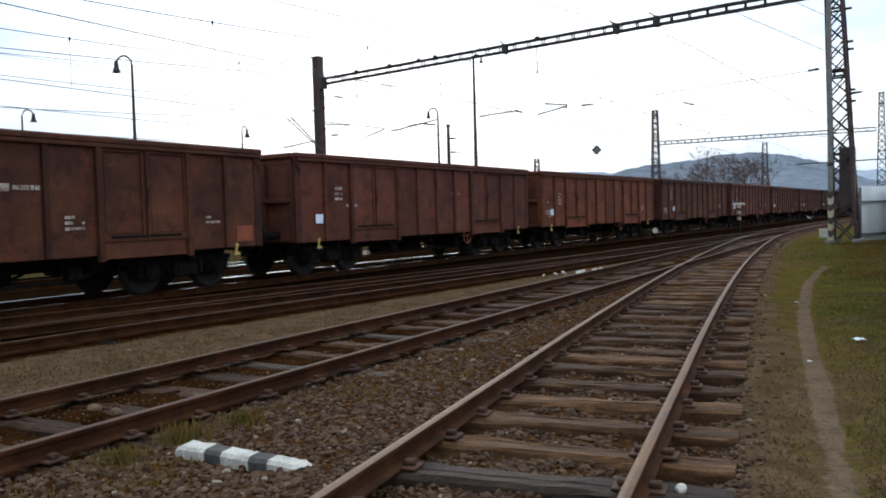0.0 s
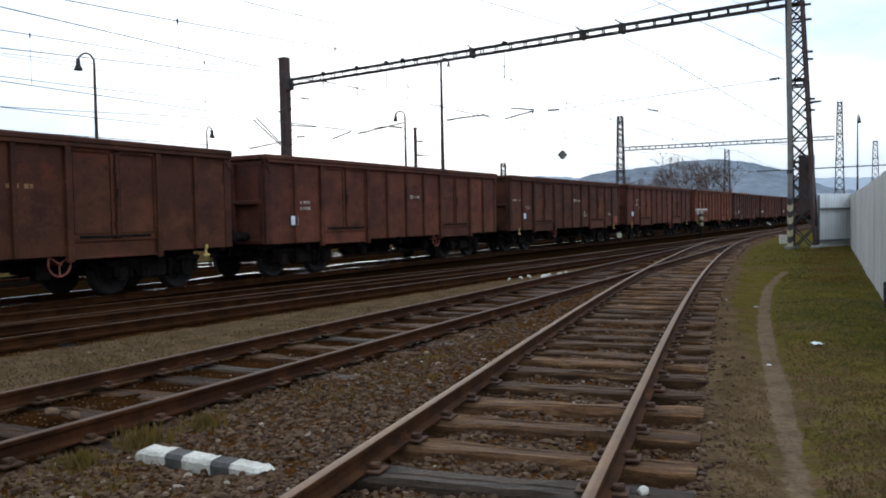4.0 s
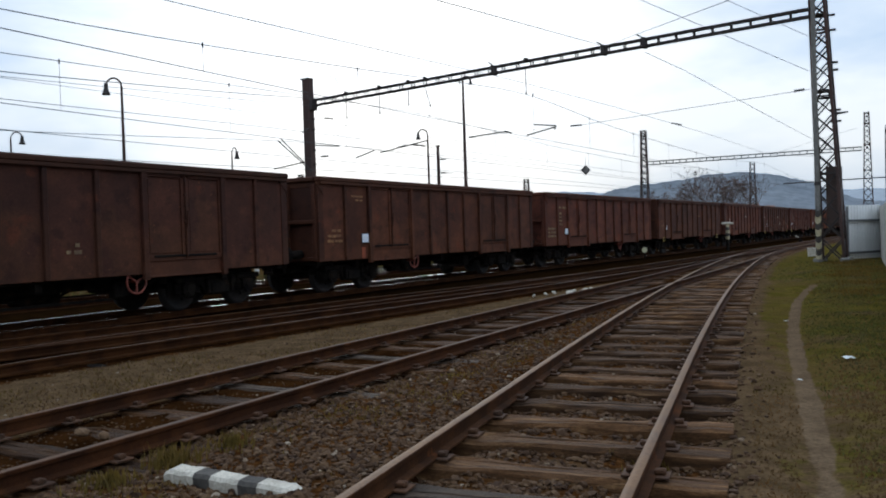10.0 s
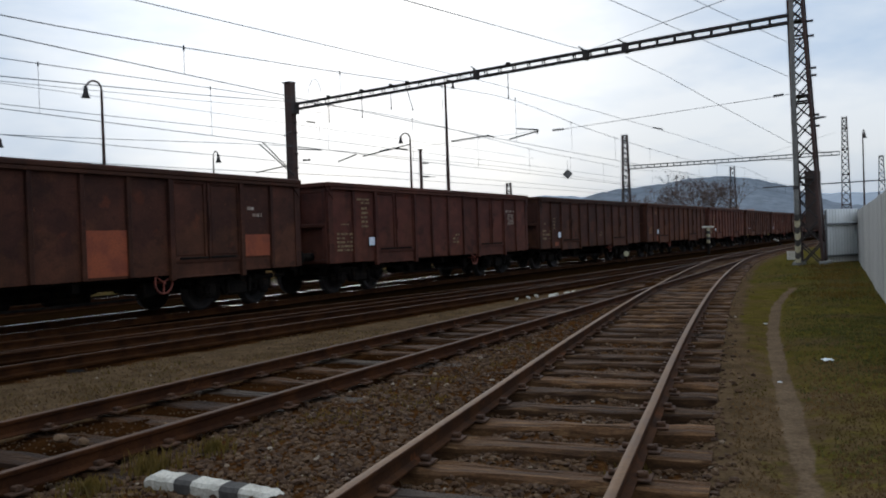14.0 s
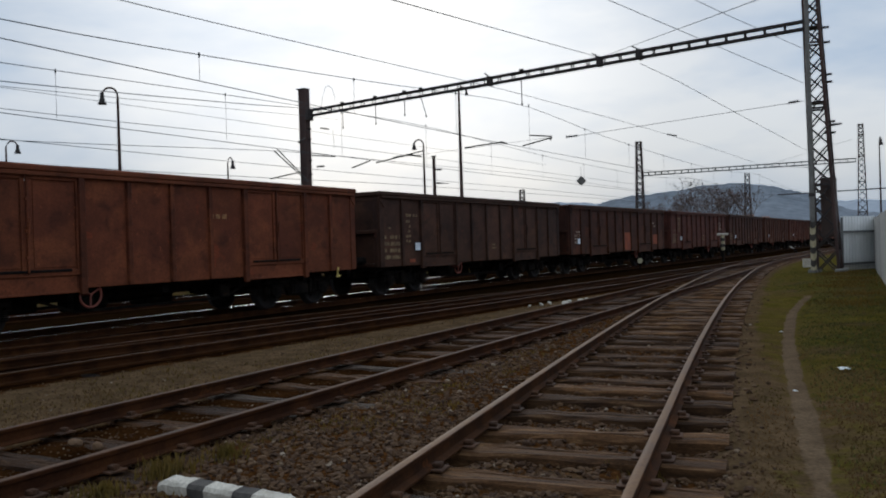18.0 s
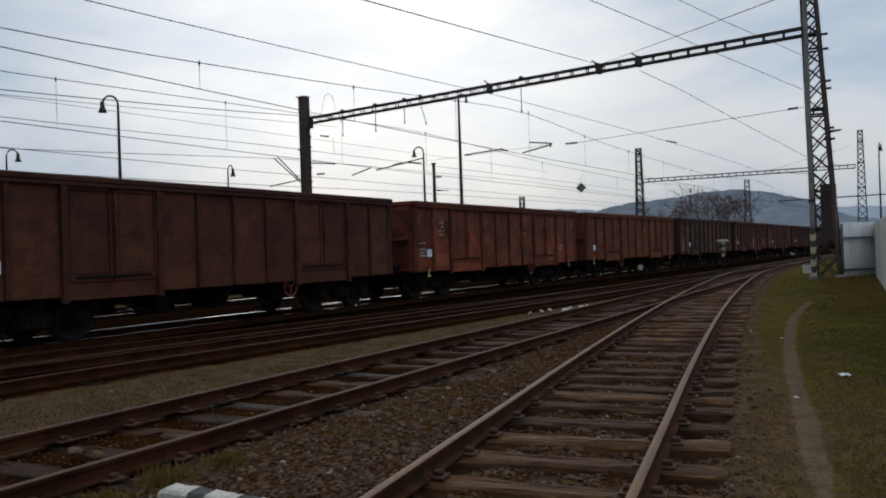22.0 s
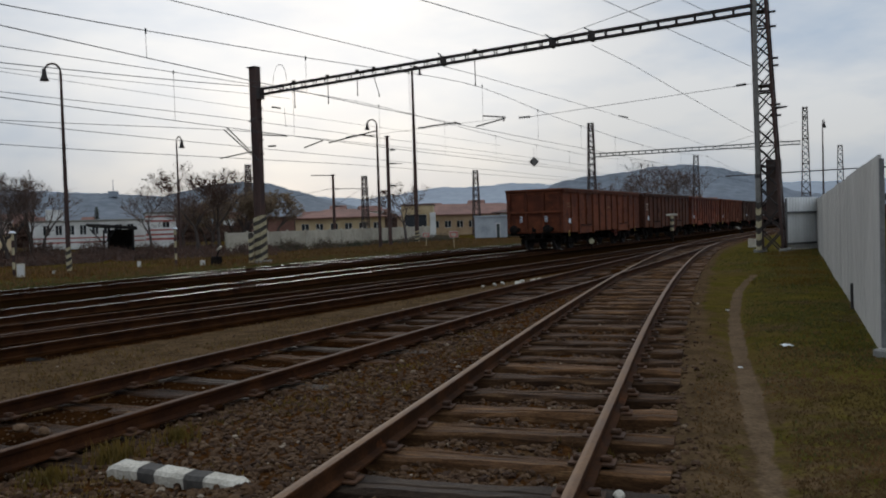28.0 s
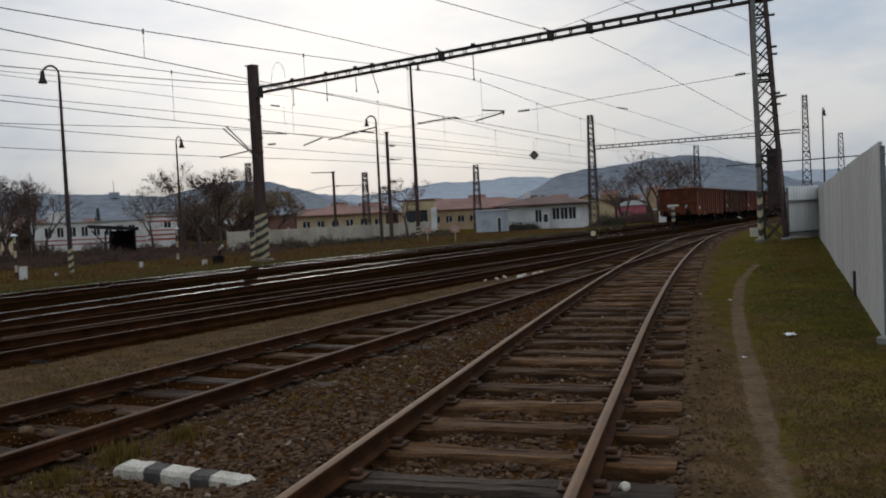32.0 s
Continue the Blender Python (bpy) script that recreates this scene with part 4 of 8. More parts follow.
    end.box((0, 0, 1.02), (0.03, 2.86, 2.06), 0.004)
    # end walls take the darker copy too, for the shade between wagons
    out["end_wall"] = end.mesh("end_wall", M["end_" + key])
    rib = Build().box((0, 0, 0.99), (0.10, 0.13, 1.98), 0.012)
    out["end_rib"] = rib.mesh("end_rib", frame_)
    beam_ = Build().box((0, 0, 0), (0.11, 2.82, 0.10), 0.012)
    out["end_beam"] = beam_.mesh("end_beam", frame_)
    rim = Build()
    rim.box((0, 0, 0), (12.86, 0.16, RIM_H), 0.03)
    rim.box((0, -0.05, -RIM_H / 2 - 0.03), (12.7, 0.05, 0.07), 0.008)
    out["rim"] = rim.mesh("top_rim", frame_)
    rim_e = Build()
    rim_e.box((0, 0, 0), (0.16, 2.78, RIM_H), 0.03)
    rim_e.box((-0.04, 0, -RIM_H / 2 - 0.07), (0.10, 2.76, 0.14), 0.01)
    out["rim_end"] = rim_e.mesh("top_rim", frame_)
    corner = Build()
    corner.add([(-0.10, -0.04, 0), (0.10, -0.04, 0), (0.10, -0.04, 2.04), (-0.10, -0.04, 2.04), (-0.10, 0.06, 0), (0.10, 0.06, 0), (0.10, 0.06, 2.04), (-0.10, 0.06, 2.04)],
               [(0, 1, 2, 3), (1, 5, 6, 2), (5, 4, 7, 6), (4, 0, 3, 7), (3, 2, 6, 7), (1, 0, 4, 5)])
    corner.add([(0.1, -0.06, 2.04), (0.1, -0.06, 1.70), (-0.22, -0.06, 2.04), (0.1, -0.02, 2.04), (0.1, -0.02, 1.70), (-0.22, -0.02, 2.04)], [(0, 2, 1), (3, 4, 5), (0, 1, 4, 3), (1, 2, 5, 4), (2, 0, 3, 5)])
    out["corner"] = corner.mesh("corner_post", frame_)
    fl = Build().box((0, 0, 0), (12.6, 2.8, 0.06), 0)
    out["floor"] = fl.mesh("wagon_floor", frame_)
    sill = Build()
    sill.box((0, 0, 0), (12.5, 0.05, 0.26), 0.006)
    sill.box((0, -0.04, 0.12), (12.5, 0.12, 0.03), 0.004)
    sill.box((0, -0.04, -0.12), (12.5, 0.12, 0.03), 0.004)
    out["sill"] = sill.mesh("solebar", M["dull_black"])
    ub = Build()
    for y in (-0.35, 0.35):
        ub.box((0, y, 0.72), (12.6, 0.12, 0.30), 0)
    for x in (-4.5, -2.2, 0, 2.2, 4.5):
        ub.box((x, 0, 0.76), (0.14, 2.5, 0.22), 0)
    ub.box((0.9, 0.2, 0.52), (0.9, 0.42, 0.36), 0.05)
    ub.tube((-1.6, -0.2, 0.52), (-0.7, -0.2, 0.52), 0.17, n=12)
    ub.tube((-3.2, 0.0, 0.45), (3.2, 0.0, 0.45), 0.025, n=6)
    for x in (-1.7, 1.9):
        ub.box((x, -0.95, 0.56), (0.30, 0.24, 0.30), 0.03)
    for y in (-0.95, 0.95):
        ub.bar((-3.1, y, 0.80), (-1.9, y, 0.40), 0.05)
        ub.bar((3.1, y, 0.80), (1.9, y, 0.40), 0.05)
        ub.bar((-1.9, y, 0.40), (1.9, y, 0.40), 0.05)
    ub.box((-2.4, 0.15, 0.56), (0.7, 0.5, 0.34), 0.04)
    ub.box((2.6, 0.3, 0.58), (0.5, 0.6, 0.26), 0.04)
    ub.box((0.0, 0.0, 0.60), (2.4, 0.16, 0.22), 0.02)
    out["underframe"] = ub.mesh("underframe", M["dull_black"])
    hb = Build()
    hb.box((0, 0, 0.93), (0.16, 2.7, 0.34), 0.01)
    out["headstock"] = hb.mesh("headstock", M["dull_black"])
    bf = Build()
    m90 = Euler((0, radians(90), 0)).to_matrix()
    bf.lathe([(0.001, 0.0), (0.11, 0.0), (0.11, 0.30), (0.085, 0.31), (0.085, 0.53), (0.225, 0.55), (0.23, 0.585), (0.12, 0.605), (0.001, 0.61)], 14, m90)
    out["buffer"] = bf.mesh("buffer", M["dull_black"])
    cp = Build()
    cp.box((0.14, 0, 0), (0.30, 0.10, 0.14), 0.02)
    cp.box((0.32, 0, 0.05), (0.10, 0.08, 0.22), 0.03)
    cp.tube((0.20, 0.07, -0.02), (0.30, 0.07, -0.42), 0.03, n=6)
    cp.tube((0.20, -0.07, -0.02), (0.30, -0.07, -0.42), 0.03, n=6)
    cp.tube((0.30, -0.12, -0.42), (0.30, 0.12, -0.42), 0.035, n=6)
    out["coupler"] = cp.mesh("coupler", M["dull_black"])
    ho = Build()
    ho.tube((0.05, 0.45, 0.0), (0.16, 0.44, -0.20), 0.035, n=6)
    ho.tube((0.16, 0.44, -0.20), (0.20, 0.40, -0.42), 0.035, n=6)
    out["hose"] = ho.mesh("brake_hose", M["dull_black"])
    sf = Build()  # bogie side frame
    sf.box((0, 0, 0.62), (2.3, 0.12, 0.16), 0.03)
    sf.add([(-0.55, -0.06, 0.56), (0.55, -0.06, 0.56), (0.38, -0.06, 0.30), (-0.38, -0.06, 0.30), (-0.55, 0.06, 0.56), (0.55, 0.06, 0.56), (0.38, 0.06, 0.30), (-0.38, 0.06, 0.30)],
           [(0, 3, 2, 1), (4, 5, 6, 7), (0, 1, 5, 4), (1, 2, 6, 5), (2, 3, 7, 6), (3, 0, 4, 7)])
    for sx in (-0.9, 0.9):
        sf.box((sx, -0.03, 0.47), (0.34, 0.24, 0.26), 0.04)
        sf.tube((sx, -0.17, 0.46), (sx, -0.02, 0.46), 0.12, n=12)
        for k in (-0.27, 0.27):
            for z in (0.36, 0.40, 0.44, 0.48, 0.52):
                sf.tube((sx + k, -0.02, z), (sx + k, -0.02, z + 0.022), 0.085, n=10)
        sf.box((sx, -0.06, 0.66), (0.72, 0.16, 0.12), 0.03)
        sf.box((sx, -0.10, 0.33), (0.24, 0.10, 0.12), 0.03)
    sf.box((0, -0.05, 0.44), (0.62, 0.16, 0.30), 0.05)
    for k in (-0.36, 0.36):
        sf.box((k, -0.06, 0.50), (0.09, 0.20, 0.34), 0.02)
    out["side_frame"] = sf.mesh("side_frame", M["dull_black"])
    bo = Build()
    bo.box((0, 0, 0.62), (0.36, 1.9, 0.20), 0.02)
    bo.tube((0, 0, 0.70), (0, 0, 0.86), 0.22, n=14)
    out["bolster"] = bo.mesh("bolster", M["dull_black"])
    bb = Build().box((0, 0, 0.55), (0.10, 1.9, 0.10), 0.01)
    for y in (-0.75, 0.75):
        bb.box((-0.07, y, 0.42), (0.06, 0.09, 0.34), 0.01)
    out["brake_beam"] = bb.mesh("brake_beam", M["dull_black"])
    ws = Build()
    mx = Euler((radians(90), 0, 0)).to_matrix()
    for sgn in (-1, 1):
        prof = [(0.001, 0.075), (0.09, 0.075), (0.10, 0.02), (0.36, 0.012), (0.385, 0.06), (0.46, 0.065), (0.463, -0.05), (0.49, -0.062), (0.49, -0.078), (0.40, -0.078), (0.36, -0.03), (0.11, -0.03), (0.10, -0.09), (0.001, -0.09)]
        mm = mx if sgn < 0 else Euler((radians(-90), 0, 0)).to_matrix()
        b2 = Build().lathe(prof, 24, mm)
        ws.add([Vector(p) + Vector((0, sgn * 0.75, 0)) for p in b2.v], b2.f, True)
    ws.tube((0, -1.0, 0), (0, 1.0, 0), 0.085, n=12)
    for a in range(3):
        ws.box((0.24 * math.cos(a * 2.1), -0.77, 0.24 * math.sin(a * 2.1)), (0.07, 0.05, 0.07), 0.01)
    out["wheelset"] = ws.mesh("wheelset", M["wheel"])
    hw = Build()
    n = 18
    for i in range(n):
        a0, a1 = 2 * math.pi * i / n, 2 * math.pi * (i + 1) / n
        hw.tube((0.23 * math.cos(a0), 0, 0.23 * math.sin(a0)), (0.23 * math.cos(a1), 0, 0.23 * math.sin(a1)), 0.022, n=6, caps=False)
    for a in (0.5, 0.5 + 2.094, 0.5 + 4.189):
        hw.tube((0, 0, 0), (0.22 * math.cos(a), 0, 0.22 * math.sin(a)), 0.018, n=6)
    hw.tube((0, -0.03, 0), (0, 0.28, 0), 0.03, n=8)
    out["handwheel"] = hw.mesh("brake_handwheel", M["handwheel"])
    lv = Build()
    lv.box((0, 0, 0), (0.05, 0.03, 0.26), 0.008)
    lv.box((0.0, -0.02, -0.09), (0.18, 0.03, 0.05), 0.01)
    lv.tube((0, -0.03, 0.10), (0, 0.03, 0.10), 0.045, n=10)
    out["lever"] = lv.mesh("brake_lever", M["yellow"])
    pc = Build().box((0, 0, 0), (0.25, 0.008, 0.20), 0)
    pc.box((0, 0.008, 0), (0.28, 0.012, 0.23), 0.003)
    out["placard"] = pc.mesh("placard", M["placard"])
    cd = Build().box((0, 0, 0), (0.31, 0.012, 0.27), 0.003)
    out["card_back"] = cd.mesh("placard_holder", M["dull_black"])
    return out


def lettering(parent, blocks, mat="letter"):
    """Rows of bars for writing that cannot be read: (x, z, width, height, bars)."""
    for x, z, w, h, bars in blocks:
        b = Build()
        rnd = random.Random(int((x + z) * 100))
        bh = h / (bars * 1.75)
        for k in range(bars):
            zz = h / 2 - (k + 0.5) * h / bars
            left = -w / 2
            while left < w / 2 - 0.02:
                ln = min(rnd.choice((0.06, 0.09, 0.12, 0.16)), w / 2 - left)
                if rnd.random() > 0.16:
                    b.box((left + ln / 2, 0, zz + rnd.uniform(-0.004, 0.004)), (ln, 0.004, bh * rnd.uniform(0.8, 1.0)), 0)
                left += ln + rnd.choice((0.018, 0.02, 0.06))
        part("lettering", b, M[mat], parent, at=(x, -SIDE_Y - 0.034, z))["kind"] = "stuff"


def make_wagon(key, label):
    mm = wagon_meshes(key)
    w = thing("freight_wagon", label, "freight wagon", "wagons of the goods train")
    z0 = 0.86
    for side in (0, 180):
        sg = -1 if side == 0 else 1

        def P(name, mesh, x, z, dy=0.0, lab=""):
            return part(name, mesh, None, w, lab, at=((x if side == 0 else -x), sg * (SIDE_Y + dy), z), turn=(0, 0, side))

        k = 0
        for i in range(12):
            if any(d <= i < d + 2 for d in DOORS):
                P("door_leaf", mm["leaf"], (bay_x(i) + bay_x(i + 1)) / 2, 1.13, 0.0)
            else:
                P("panel", mm["panels"][k % 4], (bay_x(i) + bay_x(i + 1)) / 2, z0)
                k += 1
        for d in DOORS:
            P("door_sill", mm["flap"], bay_x(d + 1), 1.02, 0.0)
            P("door_bolt", mm["bolt"], bay_x(d + 1), 1.13, 0.0)
            P("hinge_bar", mm["hinge_bar"], bay_x(d + 1), 1.19, 0.052)
        for i in POSTS:
            if i in (0, 12):
                continue
            P("post", mm["post_heavy" if i in (2, 4, 8, 10) else "post"], bay_x(i), z0, 0.0)
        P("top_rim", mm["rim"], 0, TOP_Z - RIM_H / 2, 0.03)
        part("solebar", mm["sill"], None, w, at=(0, sg * 1.15, 0.93), turn=(0, 0, side))
    w["lever_mesh"] = mm["lever"].name
    part("placard_holder", mm["card_back"], None, w, at=(-5.55, -SIDE_Y - 0.042, 1.42))
    part("placard", mm["placard"], None, w, "white paper label in a holder", at=(-5.55, -SIDE_Y - 0.056, 1.42))
    part("brake_handwheel", mm["handwheel"], None, w, "red spoked handwheel", at=(1.96, -SIDE_Y + 0.05, 0.72))
    for turn, sg in ((180, -1), (0, 1)):
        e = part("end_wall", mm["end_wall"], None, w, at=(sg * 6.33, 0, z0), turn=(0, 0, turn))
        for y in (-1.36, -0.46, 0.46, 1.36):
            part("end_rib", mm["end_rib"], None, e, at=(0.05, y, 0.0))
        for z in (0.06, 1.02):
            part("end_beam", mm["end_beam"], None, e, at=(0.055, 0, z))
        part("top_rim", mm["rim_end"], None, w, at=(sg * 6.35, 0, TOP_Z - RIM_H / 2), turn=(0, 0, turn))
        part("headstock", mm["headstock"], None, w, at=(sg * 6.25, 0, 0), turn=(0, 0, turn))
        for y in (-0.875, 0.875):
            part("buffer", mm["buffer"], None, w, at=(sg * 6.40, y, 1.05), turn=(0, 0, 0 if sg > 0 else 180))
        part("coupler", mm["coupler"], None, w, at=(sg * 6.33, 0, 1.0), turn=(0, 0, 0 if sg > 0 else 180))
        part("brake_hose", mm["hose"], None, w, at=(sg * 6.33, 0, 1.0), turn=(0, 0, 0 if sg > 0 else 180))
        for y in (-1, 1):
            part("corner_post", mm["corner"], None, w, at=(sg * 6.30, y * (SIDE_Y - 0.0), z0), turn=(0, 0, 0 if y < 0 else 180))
    part("wagon_floor", mm["floor"], None, w, at=(0, 0, 1.15))
    part("underframe", mm["underframe"], None, w)
    for x in (-4.5, 4.5):
        bg = part("bogie", mm["bolster"], None, w, "blackened two-axle bogie", at=(x, 0, 0))
        for y, turn in ((-1.0, 0), (1.0, 180)):
            part("side_frame", mm["side_frame"], None, bg, at=(0, y, 0), turn=(0, 0, turn))
        for bx, turn in ((1.32, 0), (-1.32, 180)):
            part("brake_beam", mm["brake_beam"], None, bg, at=(bx, 0, 0), turn=(0, 0, turn))
        for ax in (-0.9, 0.9):
            part("wheelset", mm["wheelset"], None, bg, at=(ax, 0, 0.46))
    return w


WAGON_LABELS = {"scab": "open goods wagon with scabby orange-red rust patches", "rust": "open goods wagon of orange-brown rusted steel", "dark": "open goods wagon of dark brown stained steel",
                "grey": "open goods wagon of blackish grey-brown steel", "red": "open goods wagon in dull purple-red paint",
                "brick": "open goods wagon in worn brick-brown paint", "umber": "open goods wagon in weathered umber-brown paint"}
TRAIN_PAINT = ["rust", "umber", "scab", "rust", "grey", "dark", "red", "dark", "umber", "brick", "umber", "brick", "umber", "brick", "rust", "umber", "brick", "umber", "red", "dark",
               "brick", "dark", "rust", "red"]
WAGONS = []
PITCH = 14.04
# where the last wagon's tail is at some times, in metres along the track
TRAIN = [(0, -174.02), (3.5, -149.30), (7, -124.52), (10, -102.56), (14.5, -69.65), (18, -43.45), (21, -21.08), (24.5, 5.12), (28, 31.5), (30, 46.4), (32, 61.3)]


def tail_at(t):
    return np.interp(t, [p[0] for p in TRAIN], [p[1] for p in TRAIN])


def wagon_pose(s_mid):
    """On its two bogie pivots, 9 m apart."""
    xa, ya, _ = along(s_mid - 4.5)
    xb, yb, _ = along(s_mid + 4.5)
    return pose((xa + xb) / 2, (ya + yb) / 2, RAIL_Z, 0, 0, math.degrees(math.atan2(yb - ya, xb - xa)))


def make_train():
    first = {}
    for i, key in enumerate(TRAIN_PAINT):
        m = wagon_pose(tail_at(0) + i * PITCH + 6.35)
        if key not in first:
            first[key] = make_wagon(key, WAGON_LABELS[key])
            first[key].matrix_basis = m
            WAGONS.append(first[key])
        else:
            WAGONS.append(copy_thing(first[key], m))


make_train()


def dress_wagons():
    """Writing, patches and boards that single wagons carry."""
    w = WAGONS
    for i in (2, 14, 15, 16, 17, 18):
        q = random.Random(i * 31)
        lettering(w[i], [(-5.78, 1.36 + q.uniform(-0.05, 0.1), 0.62, 0.30, 3), (-5.9, 1.80 + q.uniform(-0.1, 0.1), 0.34, 0.07, 1), (-4.78, 2.0 + q.uniform(-0.2, 0.2), 0.26, 0.52, 4), (4.75, 1.5, 0.34, 0.24, 2)])
        lettering(w[i], [(-4.75, 2.5, 0.5, 0.17, 2), (1.2 + q.choice((0, BAY)), 2.05, 0.5, 0.13, 1)], "letter_orange")
    lettering(w[12], [(0.26, 2.08, 0.30, 0.26, 1), (0.72, 2.08, 0.5, 0.15, 1), (1.6, 1.47, 0.40, 0.30, 3), (-5.8, 2.05, 0.7, 0.14, 1), (-4.8, 1.75, 0.5, 0.16, 2), (4.9, 1.47, 0.40, 0.20, 2)])
    lettering(w[13], [(-4.75, 2.05, 0.3, 0.4, 3), (-4.2, 1.75, 0.5, 0.12, 1)])
    lettering(w[13], [(1.2, 2.1, 0.6, 0.16, 1)], "letter_orange")
    lettering(w[6], [(-5.65, 1.9, 0.45, 0.06, 1), (-5.65, 1.42, 0.8, 0.55, 5), (-4.8, 2.55, 0.6, 0.20, 2), (-4.75, 2.1, 0.32, 0.62, 5), (0.53, 1.42, 0.46, 0.36, 3), (5.85, 1.45, 0.12, 0.1, 1)], "letter_yellow")
    lettering(w[6], [(4.75, 2.38, 0.78, 0.15, 1), (4.85, 2.08, 0.5, 0.40, 6)])
    lettering(w[8], [(-5.75, 1.5, 0.6, 0.4, 3), (-4.75, 2.5, 0.5, 0.2, 2)], "letter_orange")
    lettering(w[1], [(-5.75, 2.15, 0.5, 0.5, 3)])
    lettering(w[5], [(-5.7, 1.6, 0.55, 0.6, 4), (4.7, 2.2, 0.5, 0.3, 2)])
    lettering(w[0], [(-5.6, 2.2, 0.5, 0.3, 2), (0.55, 2.1, 0.45, 0.2, 1)], "letter_orange")
    lettering(w[3], [(-4.7, 1.9, 0.4, 0.5, 3), (1.3, 2.2, 0.5, 0.2, 1)], "letter_orange")
    lettering(w[4], [(-5.8, 1.42, 0.78, 0.78, 4), (-6.0, 1.98, 0.3, 0.12, 1), (-4.75, 2.36, 0.62, 0.16, 1), (-4.95, 1.88, 0.24, 0.74, 5), (0.55, 1.35, 0.3, 0.25, 2)], "letter_yellow")
    lettering(w[7], [(-5.78, 1.45, 0.75, 0.48, 3), (-6.0, 1.9, 0.3, 0.12, 1), (-4.95, 1.85, 0.22, 0.7, 5), (0.55, 1.4, 0.3, 0.25, 2)], "letter_yellow")
    lettering(w[9], [(-4.75, 2.42, 0.62, 0.16, 1), (-4.95, 1.95, 0.24, 0.6, 4), (-5.8, 1.4, 0.75, 0.45, 3)], "letter_yellow")
    lettering(w[10], [(-5.7, 1.6, 0.35, 0.2, 2), (1.2, 2.1, 0.55, 0.16, 1)], "letter_orange")
    lettering(w[11], [(-4.9, 1.8, 0.4, 0.3, 2), (0.24, 2.08, 0.28, 0.24, 1), (0.70, 2.08, 0.5, 0.14, 1)])
    for i in (3, 4, 8, 12):
        for c in w[i].children:
            if c.name.startswith("brake_handwheel"):
                c.location.x = -1.9
    for i, x, z, ww, hh in ((5, 0.53, 1.35, 0.94, 0.88), (5, 4.77, 1.42, 0.9, 0.5), (2, -4.75, 1.2, 0.8, 0.4), (2, 3.7, 1.15, 0.6, 0.35), (12, 5.85, 1.15, 0.5, 0.35), (8, -4.52, 1.02, 0.16, 0.3), (7, -4.72, 1.03, 0.34, 0.16), (4, -4.75, 1.0, 0.3, 0.1)):
        part("primer_patch", Build().box((0, 0, 0), (ww, 0.004, hh), 0), M["primer"], w[i], "orange primer patch", at=(x, -SIDE_Y - 0.032, z))
    for i in (0, 2, 3, 10, 12, 13, 14):
        for x in (-5.55, 5.6):
            part("brake_lever", bpy.data.meshes[w[i]["lever_mesh"]], None, w[i], "yellow brake lever", at=(x, -SIDE_Y, 0.80))
    # the paper labels sit in different bays
    for i, dx in ((4, 1.08), (6, 1.1), (7, 1.1), (8, 1.1), (9, 1.12), (10, 0.37), (11, 0.2), (12, 0.42), (15, 1.1), (18, 1.1)):
        for c in w[i].children:
            if c.name.startswith("placard"):
                c.location.x += dx
    for y in (-0.62, 0.72):
        tb = Build().box((0, 0, 0), (0.02, 0.13, 0.28), 0.004)
        part("tail_board", tb, M["placard"], w[0], "white tail board with red ends", at=(-6.42, y, 1.55))
        for dz in (-0.07, 0.07):
            part("board_spot", Build().box((0, 0, 0), (0.01, 0.08, 0.08), 0), M["dull_black"], w[0], at=(-6.435, y, 1.55 + dz))


dress_wagons()

# ---------------------------------------------------------------- overhead line
LEFT_Z = -0.30   # ground beyond the outer main track


def lattice_mast(label, x, y, z0, h, w0, w1, yaw, n, leg=0.07, lace=0.045, lean=(0.0, 0.0), group="masts of the overhead line", near=False):
    """Four corner angles laced with crossed flats, tapering upwards."""
    m = thing("lattice_mast", label, "lattice mast", group, m=pose(x, y, z0, 0, 0, yaw))

    def corner(i, t):
        sx, sy = ((-1, -1), (1, -1), (1, 1), (-1, 1))[i]
        w = (w0 + (w1 - w0) * t) / 2
        return Vector((sx * w + lean[0] * t, sy * w + lean[1] * t, h * t))

    for i in range(4):
        b = Build().bar(corner(i, 0), corner(i, 1), leg, leg)
        part("leg", b, M["steel_rust"], m)
        lac = Build()
        j = (i + 1) % 4
        zs = [0.0]
        while zs[-1] < 1:
            zs.append(min(1, zs[-1] + (w0 + (w1 - w0) * zs[-1]) * n / h))
        for k in range(len(zs) - 1):
            a, c = zs[k], zs[k + 1]
            pairs = [(corner(i, a), corner(j, c), lace), (corner(j, a), corner(i, c), lace)]
            if k % 4 == 3:
                pairs.append((corner(i, c), corner(j, c), lace * 1.4))
            for p, q, wd in pairs:
                if near:
                    part("brace", Build().bar(p, q, wd, wd), M["steel_dark"], m)
                else:
                    lac.bar(p, q, wd, wd)
        if not near:
            part("lacing", lac, M["steel_dark"], m)["kind"] = "stuff"
    return m


BEAM_A, BEAM_B = Vector((-6.55, 47.2, 9.42)), Vector((15.5, 32.6, 10.02))


